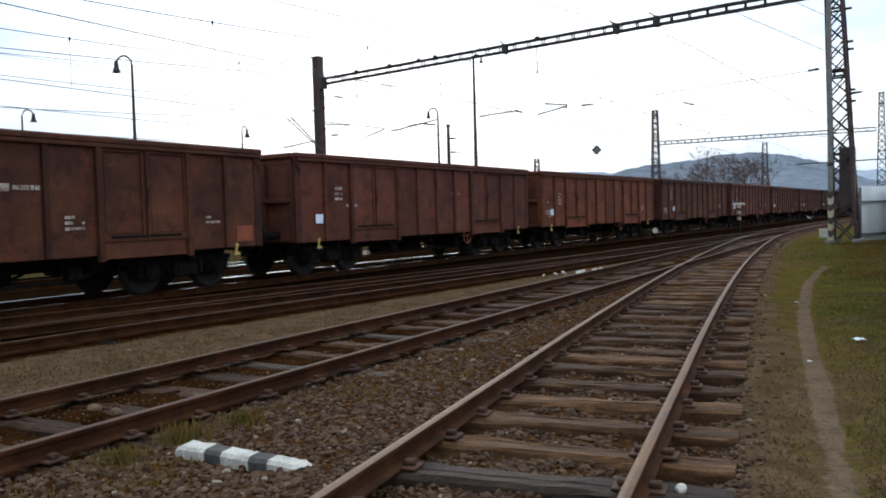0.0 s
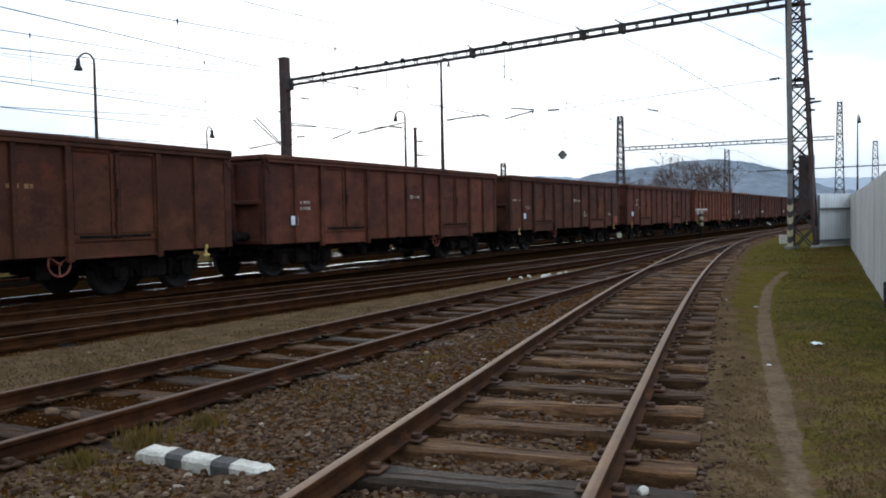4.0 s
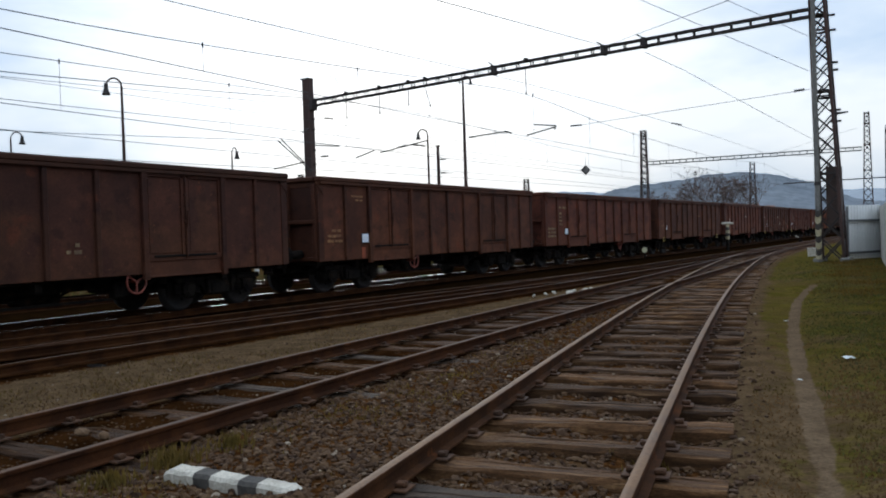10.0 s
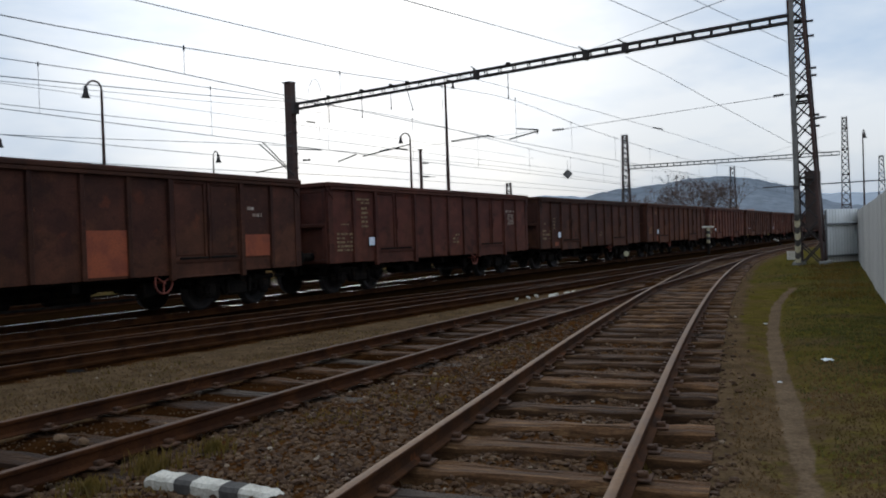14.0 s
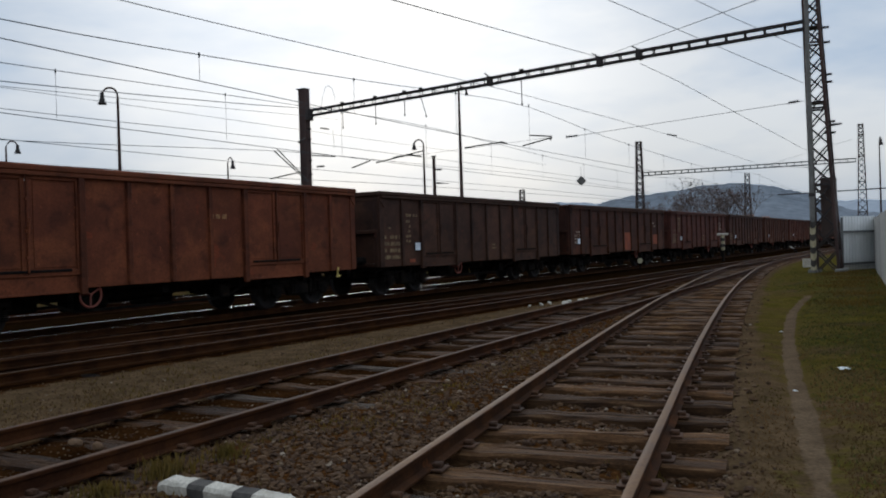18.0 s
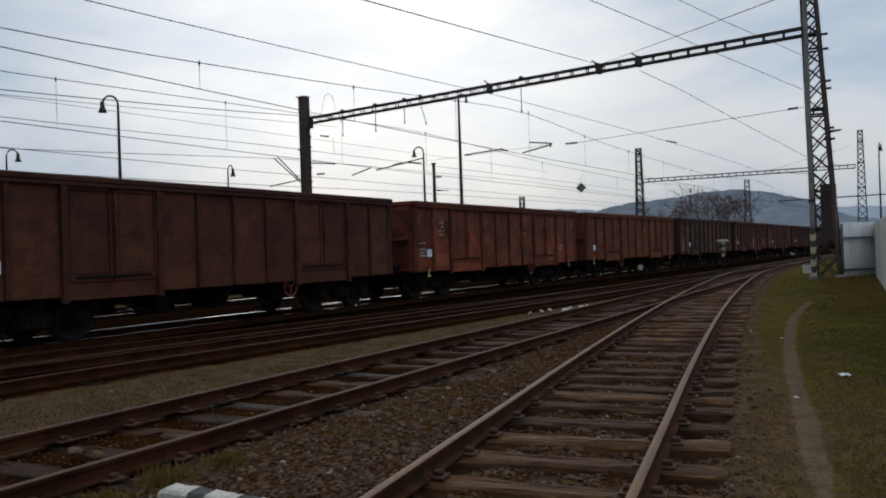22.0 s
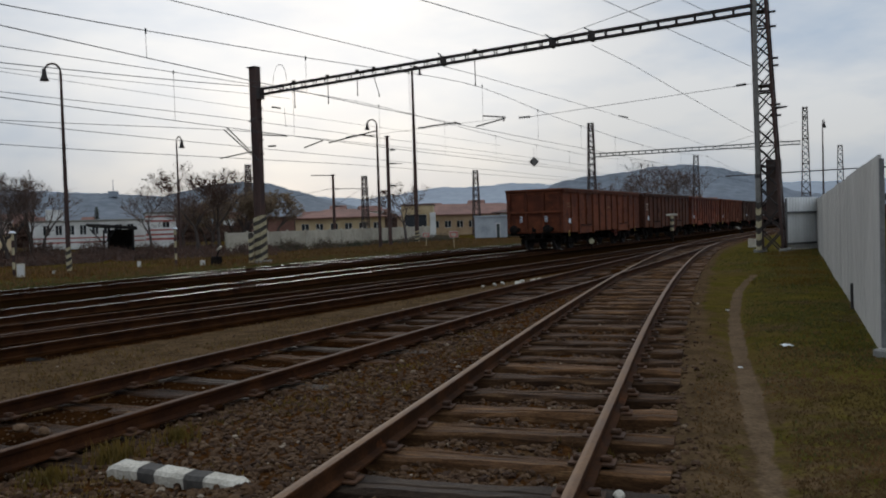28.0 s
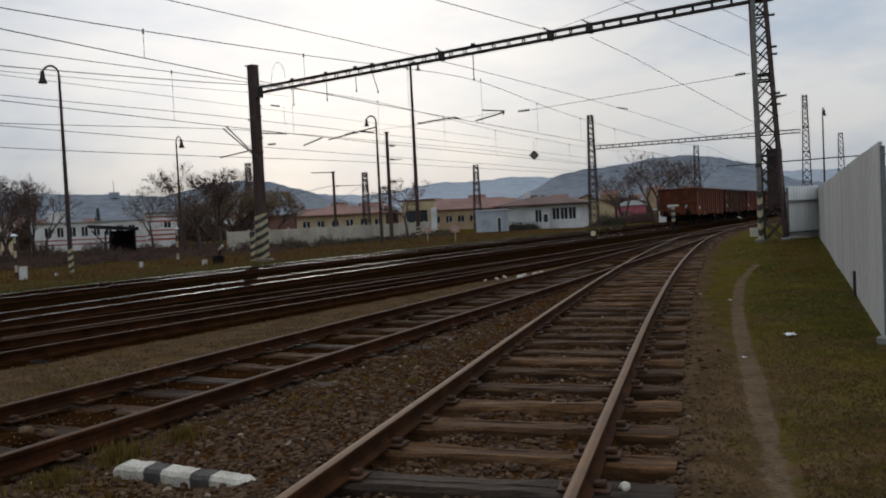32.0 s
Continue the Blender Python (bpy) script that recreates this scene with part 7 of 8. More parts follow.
def tree(label, x, y, h, spread, seed, leaf="leaf_brown", leaves=300, trunks=1, twig_depth=5, leaf_size=0.16, z0=LEFT_Z, leaf_band=(0.4, 1.0), thin=0.008):
    """A bare or half-bare tree: tapered trunk and limbs, fine twigs, scattered leaves."""
    rnd = random.Random(seed)
    t = thing("tree", label, "tree", "trees beyond the yard", m=pose(x, y, z0))
    trunk, twigs, tips = Build(), Build(), []

    def grow(p, d, ln, r, depth):
        steps = 2
        for _ in range(steps):
            q = p + d * ln / steps
            r2 = r * 0.86
            (trunk if depth < 2 else twigs).tube(p, q, r, r2, 7 if depth < 2 else (4 if depth < 4 else 3), caps=False)
            p, r = q, r2
            d = (d + Vector((rnd.uniform(-0.16, 0.16), rnd.uniform(-0.16, 0.16), rnd.uniform(-0.05, 0.12)))).normalized()
            if depth >= 2:
                tips.append(p.copy())
            if 1 <= depth <= twig_depth - 2:
                a = rnd.uniform(0, 2 * math.pi)
                nd = (d * 0.6 + Vector((math.cos(a), math.sin(a), rnd.uniform(-0.2, 0.5)))).normalized()
                grow(p, nd, ln * rnd.uniform(0.45, 0.7), max(r * 0.35, thin), depth + 2)
        if depth >= twig_depth:
            tips.append(p.copy())
            return
        for k in range(rnd.choice((2, 3, 3) if depth else (3, 4))):
            a = rnd.uniform(0, 2 * math.pi)
            sp = rnd.uniform(0.35, 0.85) * spread
            nd = (d + Vector((math.cos(a) * sp, math.sin(a) * sp, rnd.uniform(-0.10, 0.25)))).normalized()
            grow(p, nd, ln * rnd.uniform(0.62, 0.82), max(r * rnd.uniform(0.55, 0.72), thin), depth + 1)

    for k in range(trunks):
        a = 2 * math.pi * k / max(trunks, 1) + seed
        lean = 0.28 if trunks > 1 else 0.06
        grow(Vector((0.25 * math.cos(a) * (trunks > 1), 0.25 * math.sin(a) * (trunks > 1), -0.05)), Vector((lean * math.cos(a), lean * math.sin(a), 1)).normalized(), h * 0.30, 0.035 * h ** 0.75, 0)
    top = max(p.z for p in tips)
    sc = h / top
    for b in (trunk, twigs):
        b.v = [(vx * sc, vy * sc, vz * sc) for vx, vy, vz in b.v]
    part("trunk", trunk, M["bark"], t)
    part("crown", twigs, M["twig"], t)
    if leaves:
        lv = Build()
        pool = [p * sc for p in tips if leaf_band[0] * h <= p.z * sc <= leaf_band[1] * h + 0.1]
        for _ in range(leaves):
            p = rnd.choice(pool) + Vector((rnd.gauss(0, 0.12), rnd.gauss(0, 0.12), rnd.gauss(0, 0.12)))
            s = leaf_size * rnd.uniform(0.6, 1.4)
            u = Vector((rnd.uniform(-1, 1), rnd.uniform(-1, 1), rnd.uniform(-1, 1))).normalized()
            v = u.orthogonal().normalized()
            lv.add([p - u * s, p + v * s * 0.6, p + u * s, p - v * s * 0.6], [(0, 1, 2, 3)])
        ob = part("leaves", lv, M[leaf], t)
        ob["kind"] = "stuff"
    return t


tree("half-bare tree with withered brown leaves", -14.3, 65.5, 7.4, 1.2, 3, leaves=3200, leaf_size=0.065, twig_depth=6, thin=0.012, leaf_band=(0.35, 1.0))
tree("bare branching tree with a few leaves", -12.9, 66.4, 6.9, 1.05, 8, leaves=500, leaf_size=0.045, twig_depth=6, thin=0.012)
tree("bare branching tree with a few leaves", -18.2, 66.6, 5.6, 1.0, 9, leaves=300, leaf_size=0.045, twig_depth=6)
tree("half-bare tree with withered brown leaves", -27.4, 62.8, 6.9, 1.0, 14, leaves=1300, trunks=2, leaf_size=0.055, twig_depth=6, thin=0.009)
tree("bare multi-stemmed tree with thin branches", -26.0, 63.8, 6.4, 0.7, 15, leaves=500, trunks=3, leaf_size=0.045)
tree("bare multi-stemmed tree with thin branches", -30.5, 62.0, 4.3, 0.9, 16, leaves=800, trunks=3, leaf_size=0.05)
tree("bare bushy tree with low brown twigs", -32.0, 63.5, 3.6, 0.9, 51, leaves=500, trunks=4, leaf_size=0.05, leaf_band=(0.1, 1.0))
tree("bare bushy tree with low brown twigs", -29.6, 65.0, 5.6, 0.9, 52, leaves=500, trunks=4, leaf_size=0.05, leaf_band=(0.1, 1.0))
tree("bare slender tree with upright twigs", -16.4, 69.4, 5.2, 0.9, 18, leaves=300, leaf_size=0.045, twig_depth=6)
tree("small tree with withered brown leaves", 2.6, 84.5, 6.5, 1.0, 21, leaves=900, leaf_size=0.09)
tree("large bare tree with many fine branches", 40.3, 134.0, 9.2, 1.0, 31, leaves=600, twig_depth=5, leaf_size=0.12, thin=0.015, trunks=3)
tree("large bare tree with many fine branches", 45.5, 132.4, 11.6, 1.05, 32, leaves=600, twig_depth=5, leaf_size=0.14, thin=0.015, trunks=3)
tree("large bare tree with many fine branches", 50.3, 130.9, 10.6, 1.0, 33, leaves=600, twig_depth=5, leaf_size=0.14, thin=0.015, trunks=3)
tree("tawny dense bare tree behind the mast", -15.8, 93.5, 6.8, 1.1, 41, "willow", 9000, 3, 5, 0.085, leaf_band=(0.05, 1.0))
tree("tawny dense bare tree behind the mast", -12.6, 95.0, 7.2, 1.1, 42, "willow", 9000, 3, 5, 0.085, leaf_band=(0.05, 1.0))
tree("tawny dense bare tree behind the mast", -18.8, 92.0, 5.4, 1.2, 43, "willow", 7000, 3, 5, 0.085, leaf_band=(0.05, 1.0))
tree("dark round tree behind the bungalow", 24.5, 125.0, 5.0, 1.0, 44, "leaf_brown", 2500, 2, 5, 0.13, leaf_band=(0.2, 1.0))


def conifer(x, y, h):
    t = thing("conifer", "small dark green conifer behind the white building", "tree", m=pose(x, y, LEFT_Z))
    part("trunk", Build().tube((0, 0, 0), (0, 0, h), 0.12, 0.02, 7), M["bark"], t)
    rnd, b = random.Random(2), Build()
    for _ in range(900):
        z = rnd.uniform(0.12, 1.0) * h
        r = (1 - z / h) * h * 0.22 * math.sqrt(rnd.random()) + 0.03
        a = rnd.uniform(0, 6.283)
        p, q = Vector((r * math.cos(a), r * math.sin(a), z)), Vector((math.cos(a) * 0.32, math.sin(a) * 0.32, -0.1))
        s = Vector((-math.sin(a), math.cos(a), 0)) * 0.08
        b.add([p - s, p + s, p + q], [(0, 1, 2)])
    ob = part("needles", b, M["leaf_green"], t)
    ob["kind"] = "stuff"


conifer(-43.0, 128.0, 6.2)


def shrubs(name, label, spots, mat, seed, size):
    """Low thicket of twigs and small leaves, as one mass."""
    rnd, tw, lv = random.Random(seed), Build(), Build()
    for x, y, r, h in spots:
        for _ in range(int(110 * r * h) + 30):
            a, d = rnd.uniform(0, 6.283), r * math.sqrt(rnd.random())
            p = Vector((x + d * math.cos(a), y + d * math.sin(a), LEFT_Z))
            q = p + Vector((rnd.gauss(0, 0.25), rnd.gauss(0, 0.25), h * rnd.uniform(0.4, 1.0) * math.sqrt(max(0.1, 1 - (d / r) ** 2))))
            tw.tube(p, q, 0.018, 0.006, 3, caps=False)
            for _k in range(6):
                c = p.lerp(q, rnd.uniform(0.25, 1.05)) + Vector((rnd.gauss(0, 0.10), rnd.gauss(0, 0.10), rnd.gauss(0, 0.06)))
                u = Vector((rnd.uniform(-1, 1), rnd.uniform(-1, 1), rnd.uniform(-0.6, 0.6))).normalized()
                v = u.orthogonal()
                s = size * rnd.uniform(0.5, 1.3)
                lv.add([c - u * s, c + v * s * 0.6, c + u * s, c - v * s * 0.6], [(0, 1, 2, 3)])
    th = thing(name, label, "shrub", kind="stuff")
    part("stems", tw, M["twig"], th)
    part("foliage", lv, M[mat], th)


def spots_along(a, b, n, r, h, seed):
    rnd = random.Random(seed)
    return [(a[0] + (b[0] - a[0]) * k / n + rnd.uniform(-1, 1), a[1] + (b[1] - a[1]) * k / n + rnd.uniform(-1, 1), r * rnd.uniform(0.7, 1.3), h * rnd.uniform(0.5, 1.2)) for k in range(n + 1)]


shrubs("hedge", "brown and dull green scrub along the concrete wall", spots_along((-9.5, 71.0), (6.5, 95.5), 13, 1.2, 1.1, 1), "scrub", 1, 0.06)
shrubs("hedge", "dull green low weeds along the concrete wall", spots_along((-8.5, 70.0), (7.0, 94.0), 9, 1.0, 0.5, 9), "leaf_green", 9, 0.06)
shrubs("hedge", "dark brown thicket beyond the outer track", spots_along((-33, 62), (-23.5, 68.0), 9, 1.5, 1.3, 2), "leaf_brown", 2, 0.06)
shrubs("hedge", "low reddish brown brambles along the far grass", spots_along((-31, 58.5), (-9, 66.5), 14, 1.1, 0.75, 21), "leaf_brown", 21, 0.055)
shrubs("hedge", "low dark brown brambles near the capped posts", spots_along((-27, 55.0), (-17.5, 59.5), 8, 1.2, 0.8, 31) + spots_along((-16, 60.5), (-9.5, 62.0), 6, 1.1, 0.7, 32), "leaf_brown", 31, 0.05)
shrubs("hedge", "reddish brown brushwood behind the brambles", spots_along((-29, 63.0), (-9.8, 68.5), 15, 1.4, 1.7, 33), "leaf_brown", 33, 0.05)
shrubs("hedge", "dark brown thicket beside the shelter", spots_along((-21.5, 72), (-15.0, 69.0), 7, 1.3, 1.1, 3), "leaf_brown", 3, 0.06)
shrubs("hedge", "low dark hedge beside the bungalow", [(17.6, 106.6, 1.4, 1.3), (19.2, 106.0, 1.3, 1.2), (28.3, 101.5, 1.6, 1.9), (29.6, 101.0, 1.0, 1.6)], "leaf_green", 4, 0.08)
shrubs("hedge", "reddish brown bushes below the pink house", [(37.0, 118.0, 1.8, 2.0), (39.0, 119.0, 1.6, 1.8), (35.0, 116.5, 1.3, 1.4)], "leaf_brown", 5, 0.09)
shrubs("hedge", "far brown treetops behind the buildings", spots_along((-70, 150), (-20, 165), 16, 4.0, 4.5, 6) + spots_along((-20, 165), (60, 190), 22, 4.5, 5.0, 7), "leaf_brown", 6, 0.22)


def far_town():
    """Small pale house fronts at the foot of the hills."""
    rnd = random.Random(12)
    for k in range(46):
        az, d = radians(rnd.uniform(-24, 24)), rnd.uniform(420, 900)
        w, h = rnd.uniform(8, 16), rnd.uniform(6, 11)
        x, y = d * math.sin(az), d * math.cos(az)
        t = thing("town_house", "far pale town house below the hills", "house", "far town houses", m=pose(x, y, -1 + d * 0.006, 0, 0, -math.degrees(az) + rnd.uniform(-20, 20)))
        part("wall", Build().box((0, 0, h / 2), (w, 9, h)), M[rnd.choice(("wall_white", "wall_white", "wall_ochre"))], t)
        r = Build().add([(-w / 2, -5, h), (w / 2, -5, h), (w / 2, 5, h), (-w / 2, 5, h), (-w / 2, 0, h + 3), (w / 2, 0, h + 3)], [(0, 1, 5, 4), (2, 3, 4, 5), (1, 2, 5), (3, 0, 4)])
        part("roof", r, M["roof_red"], t)
    tw = thing("tower_block", "far grey tower block with a mast on the ridge", "tower block", m=pose(-562, 1780, 83))
    # the block takes the far hills' tone, haze included in the colour
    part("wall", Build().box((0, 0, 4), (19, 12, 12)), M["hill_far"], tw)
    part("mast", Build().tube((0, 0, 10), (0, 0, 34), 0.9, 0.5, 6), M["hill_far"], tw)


far_town()

# ---------------------------------------------------------------- loose stone, grass


def scatter_stones(count, seed):
    rs = np.random.RandomState(seed)
    phi = (1 + 5 ** 0.5) / 2
    ico = np.array([(-1, phi, 0), (1, phi, 0), (-1, -phi, 0), (1, -phi, 0), (0, -1, phi), (0, 1, phi), (0, -1, -phi), (0, 1, -phi), (phi, 0, -1), (phi, 0, 1), (-phi, 0, -1), (-phi, 0, 1)]) / math.sqrt(1 + phi * phi)
    tri = np.array([(0, 11, 5), (0, 5, 1), (0, 1, 7), (0, 7, 10), (0, 10, 11), (1, 5, 9), (5, 11, 4), (11, 10, 2), (10, 7, 6), (7, 1, 8), (3, 9, 4), (3, 4, 2), (3, 2, 6), (3, 6, 8), (3, 8, 9), (4, 9, 5), (2, 4, 11), (6, 2, 10), (8, 6, 7), (9, 8, 1)])
    # denser near the standing place, in the beds of the two nearer tracks
    d = 2.8 * (34 / 2.8) ** (rs.rand(count * 5) ** 0.85)
    az = np.radians(rs.uniform(-36, 34, count * 5))
    x, y = d * np.sin(az), d * np.cos(az)
    s, off = plan_of(x, y)
    a_, b_ = off - off_a(s), off - off_b(s)
    keep = (a_ < 1.25 + 0.15 * rs.randn(len(x))) & (off > off_c(s) + 1.05 + 0.15 * rs.randn(len(x)))
    verge = (off < 7.4) & (rs.rand(len(x)) < 0.5)
    keep &= ~verge
    keep &= ~((np.abs(b_) < 0.72) & (rs.rand(len(x)) < 0.75))
    x, y, d = x[keep][:count], y[keep][:count], d[keep][:count]
    n = len(x)
    z = ground_height(x, y)
    s, off = plan_of(x, y)
    fine_dirt = (off - off_b(s)) < 0.72
    size = np.where((rs.rand(n) < 0.16) & ~fine_dirt, rs.uniform(0.026, 0.042, n), rs.uniform(0.012, 0.027, n)) * np.where(fine_dirt, 0.62, 1.0)
    sq = np.stack([size, size * rs.uniform(0.65, 1.0, n), size * rs.uniform(0.45, 0.8, n)], 1)
    ang = rs.uniform(0, 2 * np.pi, n)
    v = ico[None] * (1 + rs.uniform(-0.42, 0.34, (n, 12, 1))) * sq[:, None, :]
    tilt = rs.uniform(-0.6, 0.6, n)
    vy, vz = v[..., 1] * np.cos(tilt)[:, None] - v[..., 2] * np.sin(tilt)[:, None], v[..., 1] * np.sin(tilt)[:, None] + v[..., 2] * np.cos(tilt)[:, None]
    vx = v[..., 0]
    c, sn = np.cos(ang)[:, None], np.sin(ang)[:, None]
    V = np.stack([x[:, None] + vx * c - vy * sn, y[:, None] + vx * sn + vy * c, z[:, None] + vz + (size * 0.25)[:, None]], -1).reshape(-1, 3)
    F = (tri[None] + 12 * np.arange(n)[:, None, None]).reshape(-1, 3)
    me = bpy.data.meshes.new("ballast_stones")
    me.from_pydata(V.tolist(), [], F.tolist())
    me.materials.append(stone_material())
    tagged(new("ballast_stones", me), "loose brown-grey ballast stones round the tracks", "ballast", kind="stuff")


def stone_material():
    m = bpy.data.materials.new("loose_ballast")
    m.use_nodes = True
    nt, link = m.node_tree, m.node_tree.links.new
    b = nt.nodes["Principled BSDF"]
    geo = nt.nodes.new("ShaderNodeNewGeometry")
    ramp = nt.nodes.new("ShaderNodeValToRGB")
    ramp.color_ramp.elements[0].color, ramp.color_ramp.elements[1].color = (0.044, 0.020, 0.0085, 1), (0.36, 0.28, 0.20, 1)
    e = ramp.color_ramp.elements.new(0.45)
    e.color = (0.094, 0.047, 0.020, 1)
    e = ramp.color_ramp.elements.new(0.975)
    e.color = (0.150, 0.086, 0.042, 1)
    e = ramp.color_ramp.elements.new(0.9)
    e.color = (0.124, 0.067, 0.030, 1)
    link(geo.outputs["Random Per Island"], ramp.inputs[0])
    n = nt.nodes.new("ShaderNodeTexNoise")
    n.inputs["Scale"].default_value = 60
    co = nt.nodes.new("ShaderNodeTexCoord")
    link(co.outputs["Object"], n.inputs["Vector"])
    mx = nt.nodes.new("ShaderNodeMix")
    mx.data_type, mx.blend_type = "RGBA", "MULTIPLY"
    mx.inputs[0].default_value = 0.5
    link(ramp.outputs[0], mx.inputs[6])
    link(n.outputs[0], mx.inputs[7])
    link(mx.outputs[2], b.inputs["Base Color"])
    b.inputs["Roughness"].default_value = 0.9
    b.inputs["Specular IOR Level"].default_value = 0.25
    return m


scatter_stones(32000, 4)


def grow_grass(name, label, count, seed, place, height, mat, width=0.004):
    """Thin bent blades, as one mass. place(rs, n) gives x, y."""
    rs = np.random.RandomState(seed)
    x, y = place(rs, count)
    n = len(x)
    z = ground_height(x, y)
    h = height * rs.uniform(0.5, 1.5, n)
    a, b = rs.uniform(0, 2 * np.pi, n), rs.uniform(0, 2 * np.pi, n)
    w = width * rs.uniform(0.7, 1.5, n) * (1 + np.hypot(x, y) * 0.06)
    lx, ly = h * 0.5 * np.cos(b) * rs.rand(n), h * 0.5 * np.sin(b) * rs.rand(n)
    wx, wy = w * np.cos(a), w * np.sin(a)
    V = np.stack([np.stack([x - wx, y - wy, z], 1), np.stack([x + wx, y + wy, z], 1), np.stack([x + wx * 0.6 + lx * 0.4, y + wy * 0.6 + ly * 0.4, z + h * 0.6], 1),
                  np.stack([x - wx * 0.6 + lx * 0.4, y - wy * 0.6 + ly * 0.4, z + h * 0.6], 1), np.stack([x + lx, y + ly, z + h], 1)], 1).reshape(-1, 3)
    base = 5 * np.arange(n)[:, None]
    quads, tris = (base + [0, 1, 2, 3]).tolist(), (base + [3, 2, 4]).tolist()
    me = bpy.data.meshes.new(name)
    me.from_pydata(V.tolist(), [], quads + tris)
    me.materials.append(mat)
    return tagged(new(name, me), label, "grass", kind="stuff")


def verge_places(rs, n):
    d = 3.0 * (42 / 3.0) ** rs.rand(n * 3)
    az = np.radians(rs.uniform(8, 36, n * 3))
    x, y = d * np.sin(az), d * np.cos(az)
    s, off = plan_of(x, y)
    a_ = off - off_a(s)
    clump = 0.5 + 0.5 * wavy(x, y, 0.55, 3.0) + 0.25 * wavy(x, y, 2.2, 6.0)
    keep = (a_ > 1.4) & (trail_distance(x, y) > 0.13 + 0.05 * wavy(x, y, 3.0, 8.0)) & (rs.rand(len(x)) < (0.3 + 0.7 * smooth(a_, 1.6, 3.4)) * np.clip(clump + 0.25, 0.1, 1))
    fx, fy = 13.75, 26.1
    keep &= ((x - 5.6) * fy - (y - 8.8) * fx) < -0.02 * 29
    return x[keep][:n], y[keep][:n]


def bed_places(rs, n):
    d = 4.0 * (16 / 4.0) ** rs.rand(n * 6)
    az = np.radians(rs.uniform(-30, 12, n * 6))
    x, y = d * np.sin(az), d * np.cos(az)
    s, off = plan_of(x, y)
    keep = (off - off_b(s) > 0.95) & (off - off_a(s) < -1.2) & (wavy(x, y, 1.1, 7.0) + 0.6 * wavy(x, y, 4.3, 2.0) + 0.25 * rs.randn(len(x)) > 0.42)
    return x[keep][:n], y[keep][:n]


def far_places(rs, n):
    s, off = rs.uniform(5, 75, n), -8.4 - 9 * rs.rand(n) ** 1.5
    x, y, _ = along(s, off)
    return x, y


def bank_places(rs, n):
    s, off = rs.uniform(8, 80, n), -9.6 - 20 * rs.rand(n) ** 1.2
    x, y, _ = along(s, off)
    keep = wavy(x, y, 0.45, 2.0) + 0.5 * wavy(x, y, 1.3, 9.0) + 0.3 * rs.randn(n) > -0.1
    return x[keep], y[keep]


def lush_places(rs, n):
    x, y = verge_places(rs, n)
    left = x < np.interp(y, [p[1] for p in TRAIL], [p[0] for p in TRAIL])
    dry = 1.0 * smooth(-np.hypot(x, y), -14, -6.5) + 1.6 * left + 0.3 * wavy(x, y, 0.8, 4.0)
    keep = rs.rand(len(x)) > dry
    return x[keep], y[keep]


def dry_places(rs, n):
    x, y = verge_places(rs, n)
    keep = rs.rand(len(x)) < 0.15 + 0.75 * smooth(-np.hypot(x, y), -14, -7)
    return x[keep], y[keep]


grow_grass("verge_grass", "short mossy green grass on the verge by the fence", 70000, 1, lush_places, 0.020, M["blade"], 0.005)
grow_grass("dry_verge_grass", "thin dry brown grass on the verge beside the path", 55000, 5, dry_places, 0.018, M["blade_dry"], 0.005)
def strip_places(rs, n):
    """Between the siding and the through track, and inside the siding."""
    d = 5.0 * (30 / 5.0) ** rs.rand(n * 5)
    az = np.radians(rs.uniform(-34, 12, n * 5))
    x, y = d * np.sin(az), d * np.cos(az)
    s, off = plan_of(x, y)
    b_ = off - off_b(s)
    patch = wavy(x, y, 0.9, 3.0) + 0.5 * wavy(x, y, 3.1, 5.0) + 0.35 * rs.randn(len(x))
    keep = (off > off_c(s) + 1.15) & (b_ < -0.9) & (patch > 0.15 + 0.45 * (b_ > -0.7))
    return x[keep][:n], y[keep][:n]


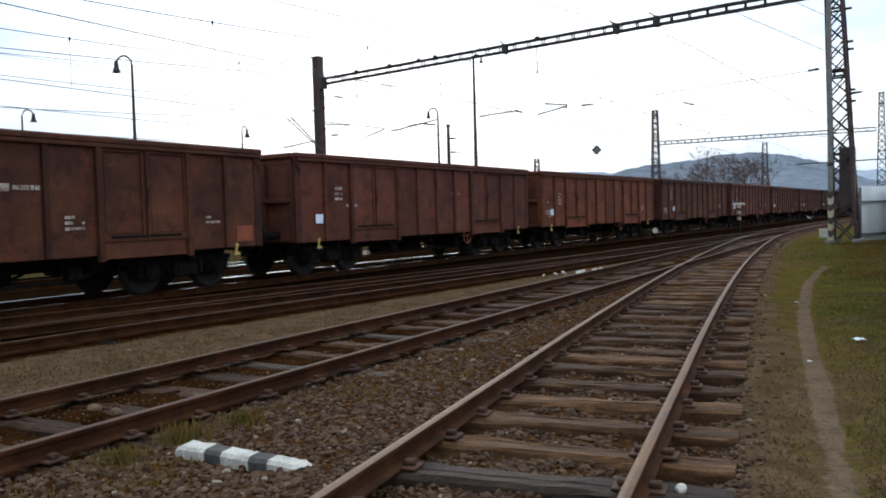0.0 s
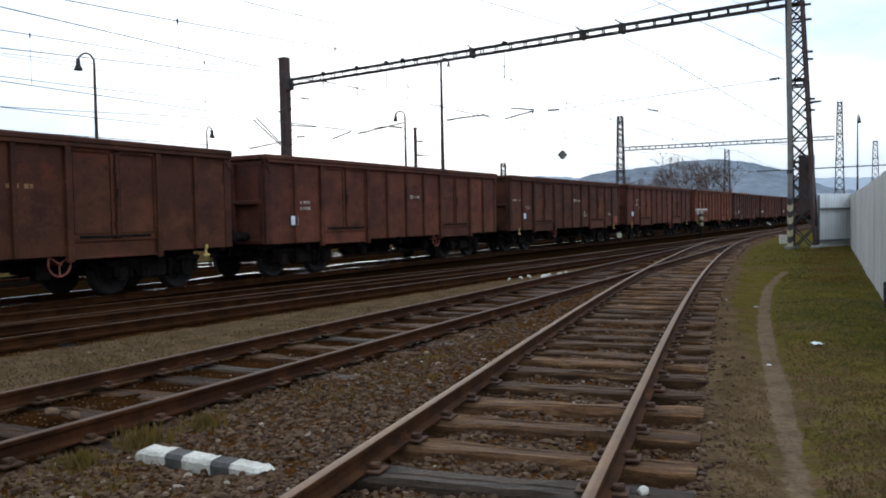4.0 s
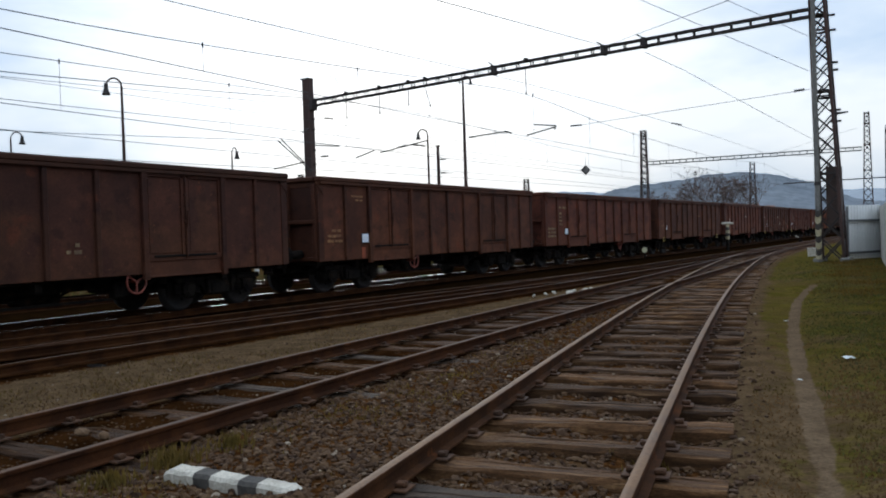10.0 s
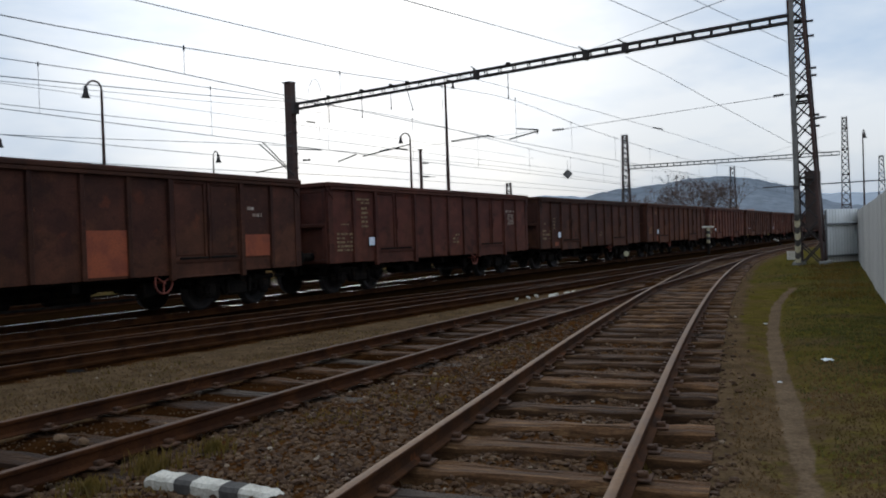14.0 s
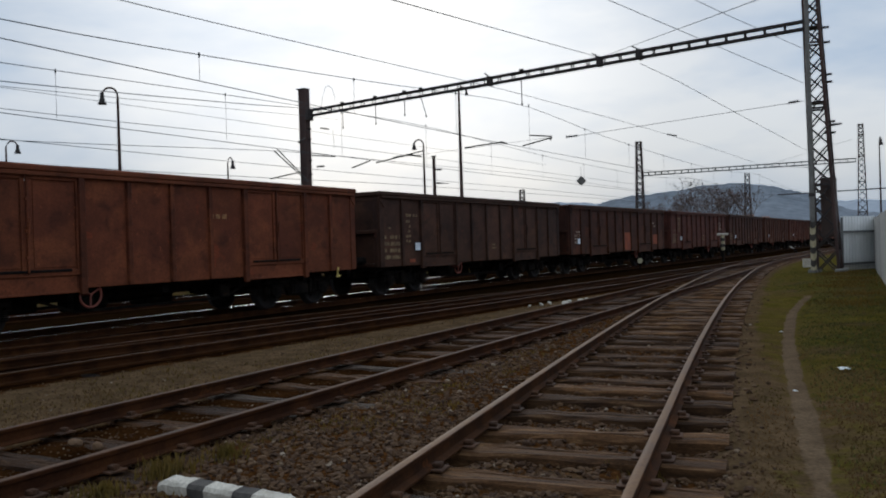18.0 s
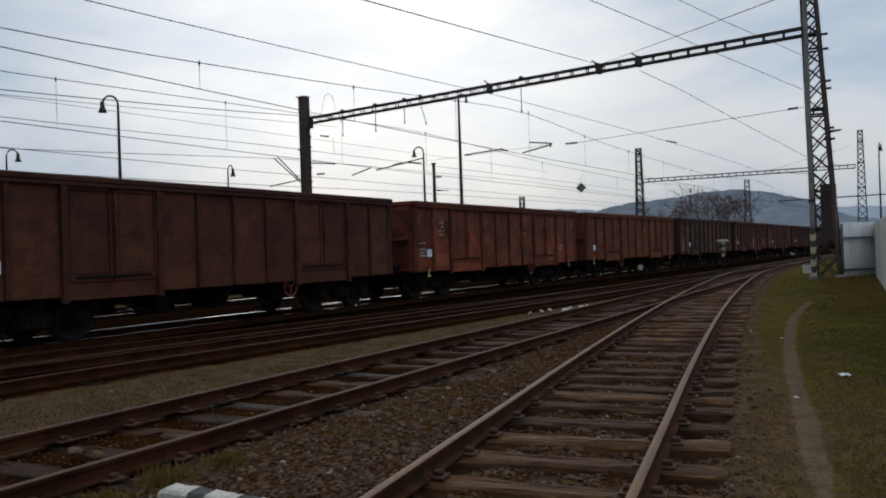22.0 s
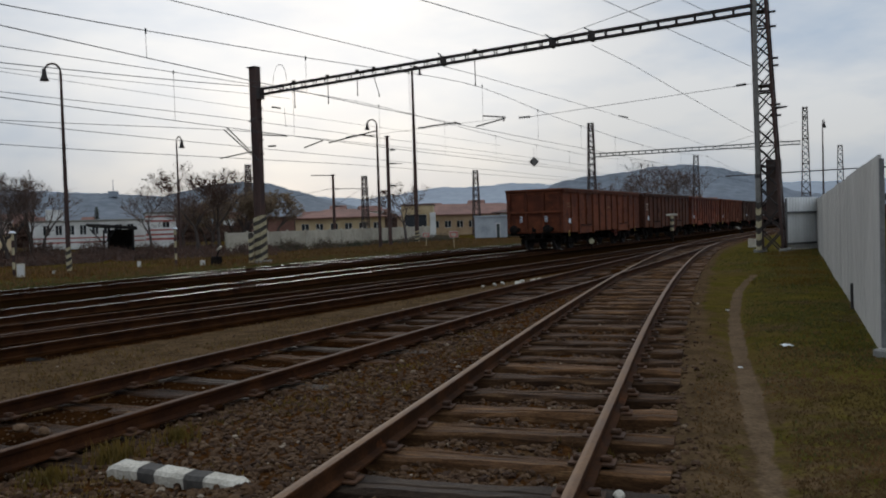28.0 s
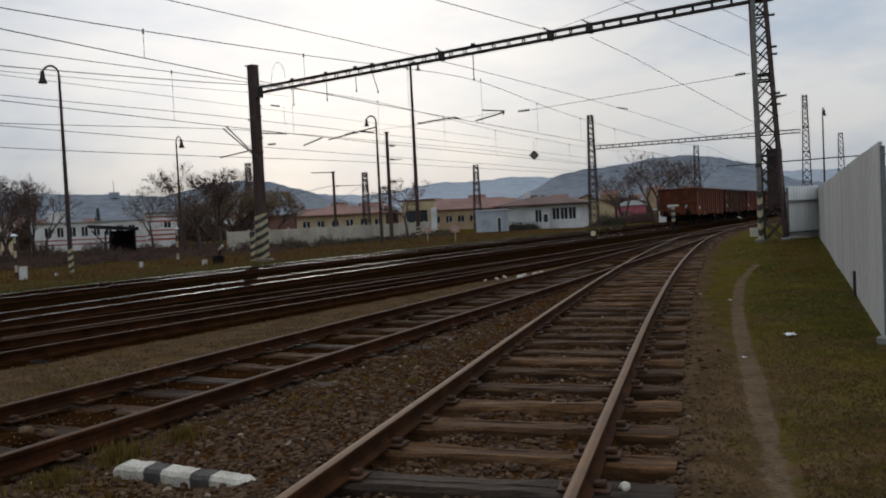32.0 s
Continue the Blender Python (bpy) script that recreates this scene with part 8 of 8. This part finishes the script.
grow_grass("strip_weeds", "dry brown weeds in the dirt strip beside the siding", 9000, 6, strip_places, 0.035, M["blade_dry"], 0.004)
grow_grass("strip_weeds", "dull green weeds in the dirt strip beside the siding", 2600, 7, strip_places, 0.035, M["weed"], 0.004)
grow_grass("bed_weeds", "sparse weeds growing in the gravel between tracks", 6000, 2, bed_places, 0.035, M["weed"])
grow_grass("far_grass", "short olive grass beyond the outer main track", 14000, 3, far_places, 0.10, M["blade"], 0.010)
grow_grass("far_dry_grass", "withered brown grass beyond the outer main track", 26000, 13, bank_places, 0.22, M["blade_dry"], 0.008)


def clump_places(rs, n):
    k = rs.randint(0, 7, n)
    cx, cy = np.array([13.4, 14.6, 15.6, 12.2, 16.4, 11.0, 9.4])[k], np.array([25.6, 27.8, 30.6, 23.9, 31.6, 20.6, 17.9])[k]
    return cx + 0.42 * rs.randn(n), cy + 0.45 * rs.randn(n)


grow_grass("grass_clumps", "dark green taller grass clumps along the fence", 2600, 8, clump_places, 0.075, M["weed"], 0.005)


def tuft(x, y, n, h, seed):
    def spot(rs, k):
        r = 0.13 * np.abs(rs.randn(k))
        a = rs.uniform(0, 6.283, k)
        return x + r * np.cos(a), y + r * np.sin(a)
    grow_grass("weed_tuft", "pale green weed tuft beside the siding rail", n, seed, spot, h, M["weed"], 0.005)["group"] = "weed tufts"


for k, (x, y, n, h) in enumerate(((-1.94, 5.94, 240, 0.12), (-1.64, 6.43, 160, 0.08), (-2.23, 5.52, 160, 0.08), (1.45, 5.6, 90, 0.06))):
    tuft(x, y, n, h, 50 + k)

# ---------------------------------------------------------------- what moves


def motions():
    """The train runs through; its wheels turn while it is near."""
    for i, w in enumerate(WAGONS):
        rows = [(t, wagon_pose(tail_at(t) + i * PITCH + 6.35)) for t in np.arange(0, 32.01, 1.0)]
        walk(w, rows)
        near = [k / 15 for k in range(0, 481) if -16 < tail_at(k / 15) + i * PITCH < 42]
        if not near:
            continue
        for bogie in [c for c in w.children if c.name.startswith("bogie")]:
            for ws in [c for c in bogie.children if c.name.startswith("wheelset")]:
                x, y, z = ws.location
                turn = [(t, math.degrees(tail_at(t) / 0.46) % 360) for t in near]
                rows = [(t, pose(x, y, z, 0, a, 0)) for t, a in turn]
                if near[0] > 0:
                    rows = [(0, rows[0][1])] + rows
                if near[-1] < 32:
                    rows.append((32, rows[-1][1]))
                walk(ws, rows)


motions()
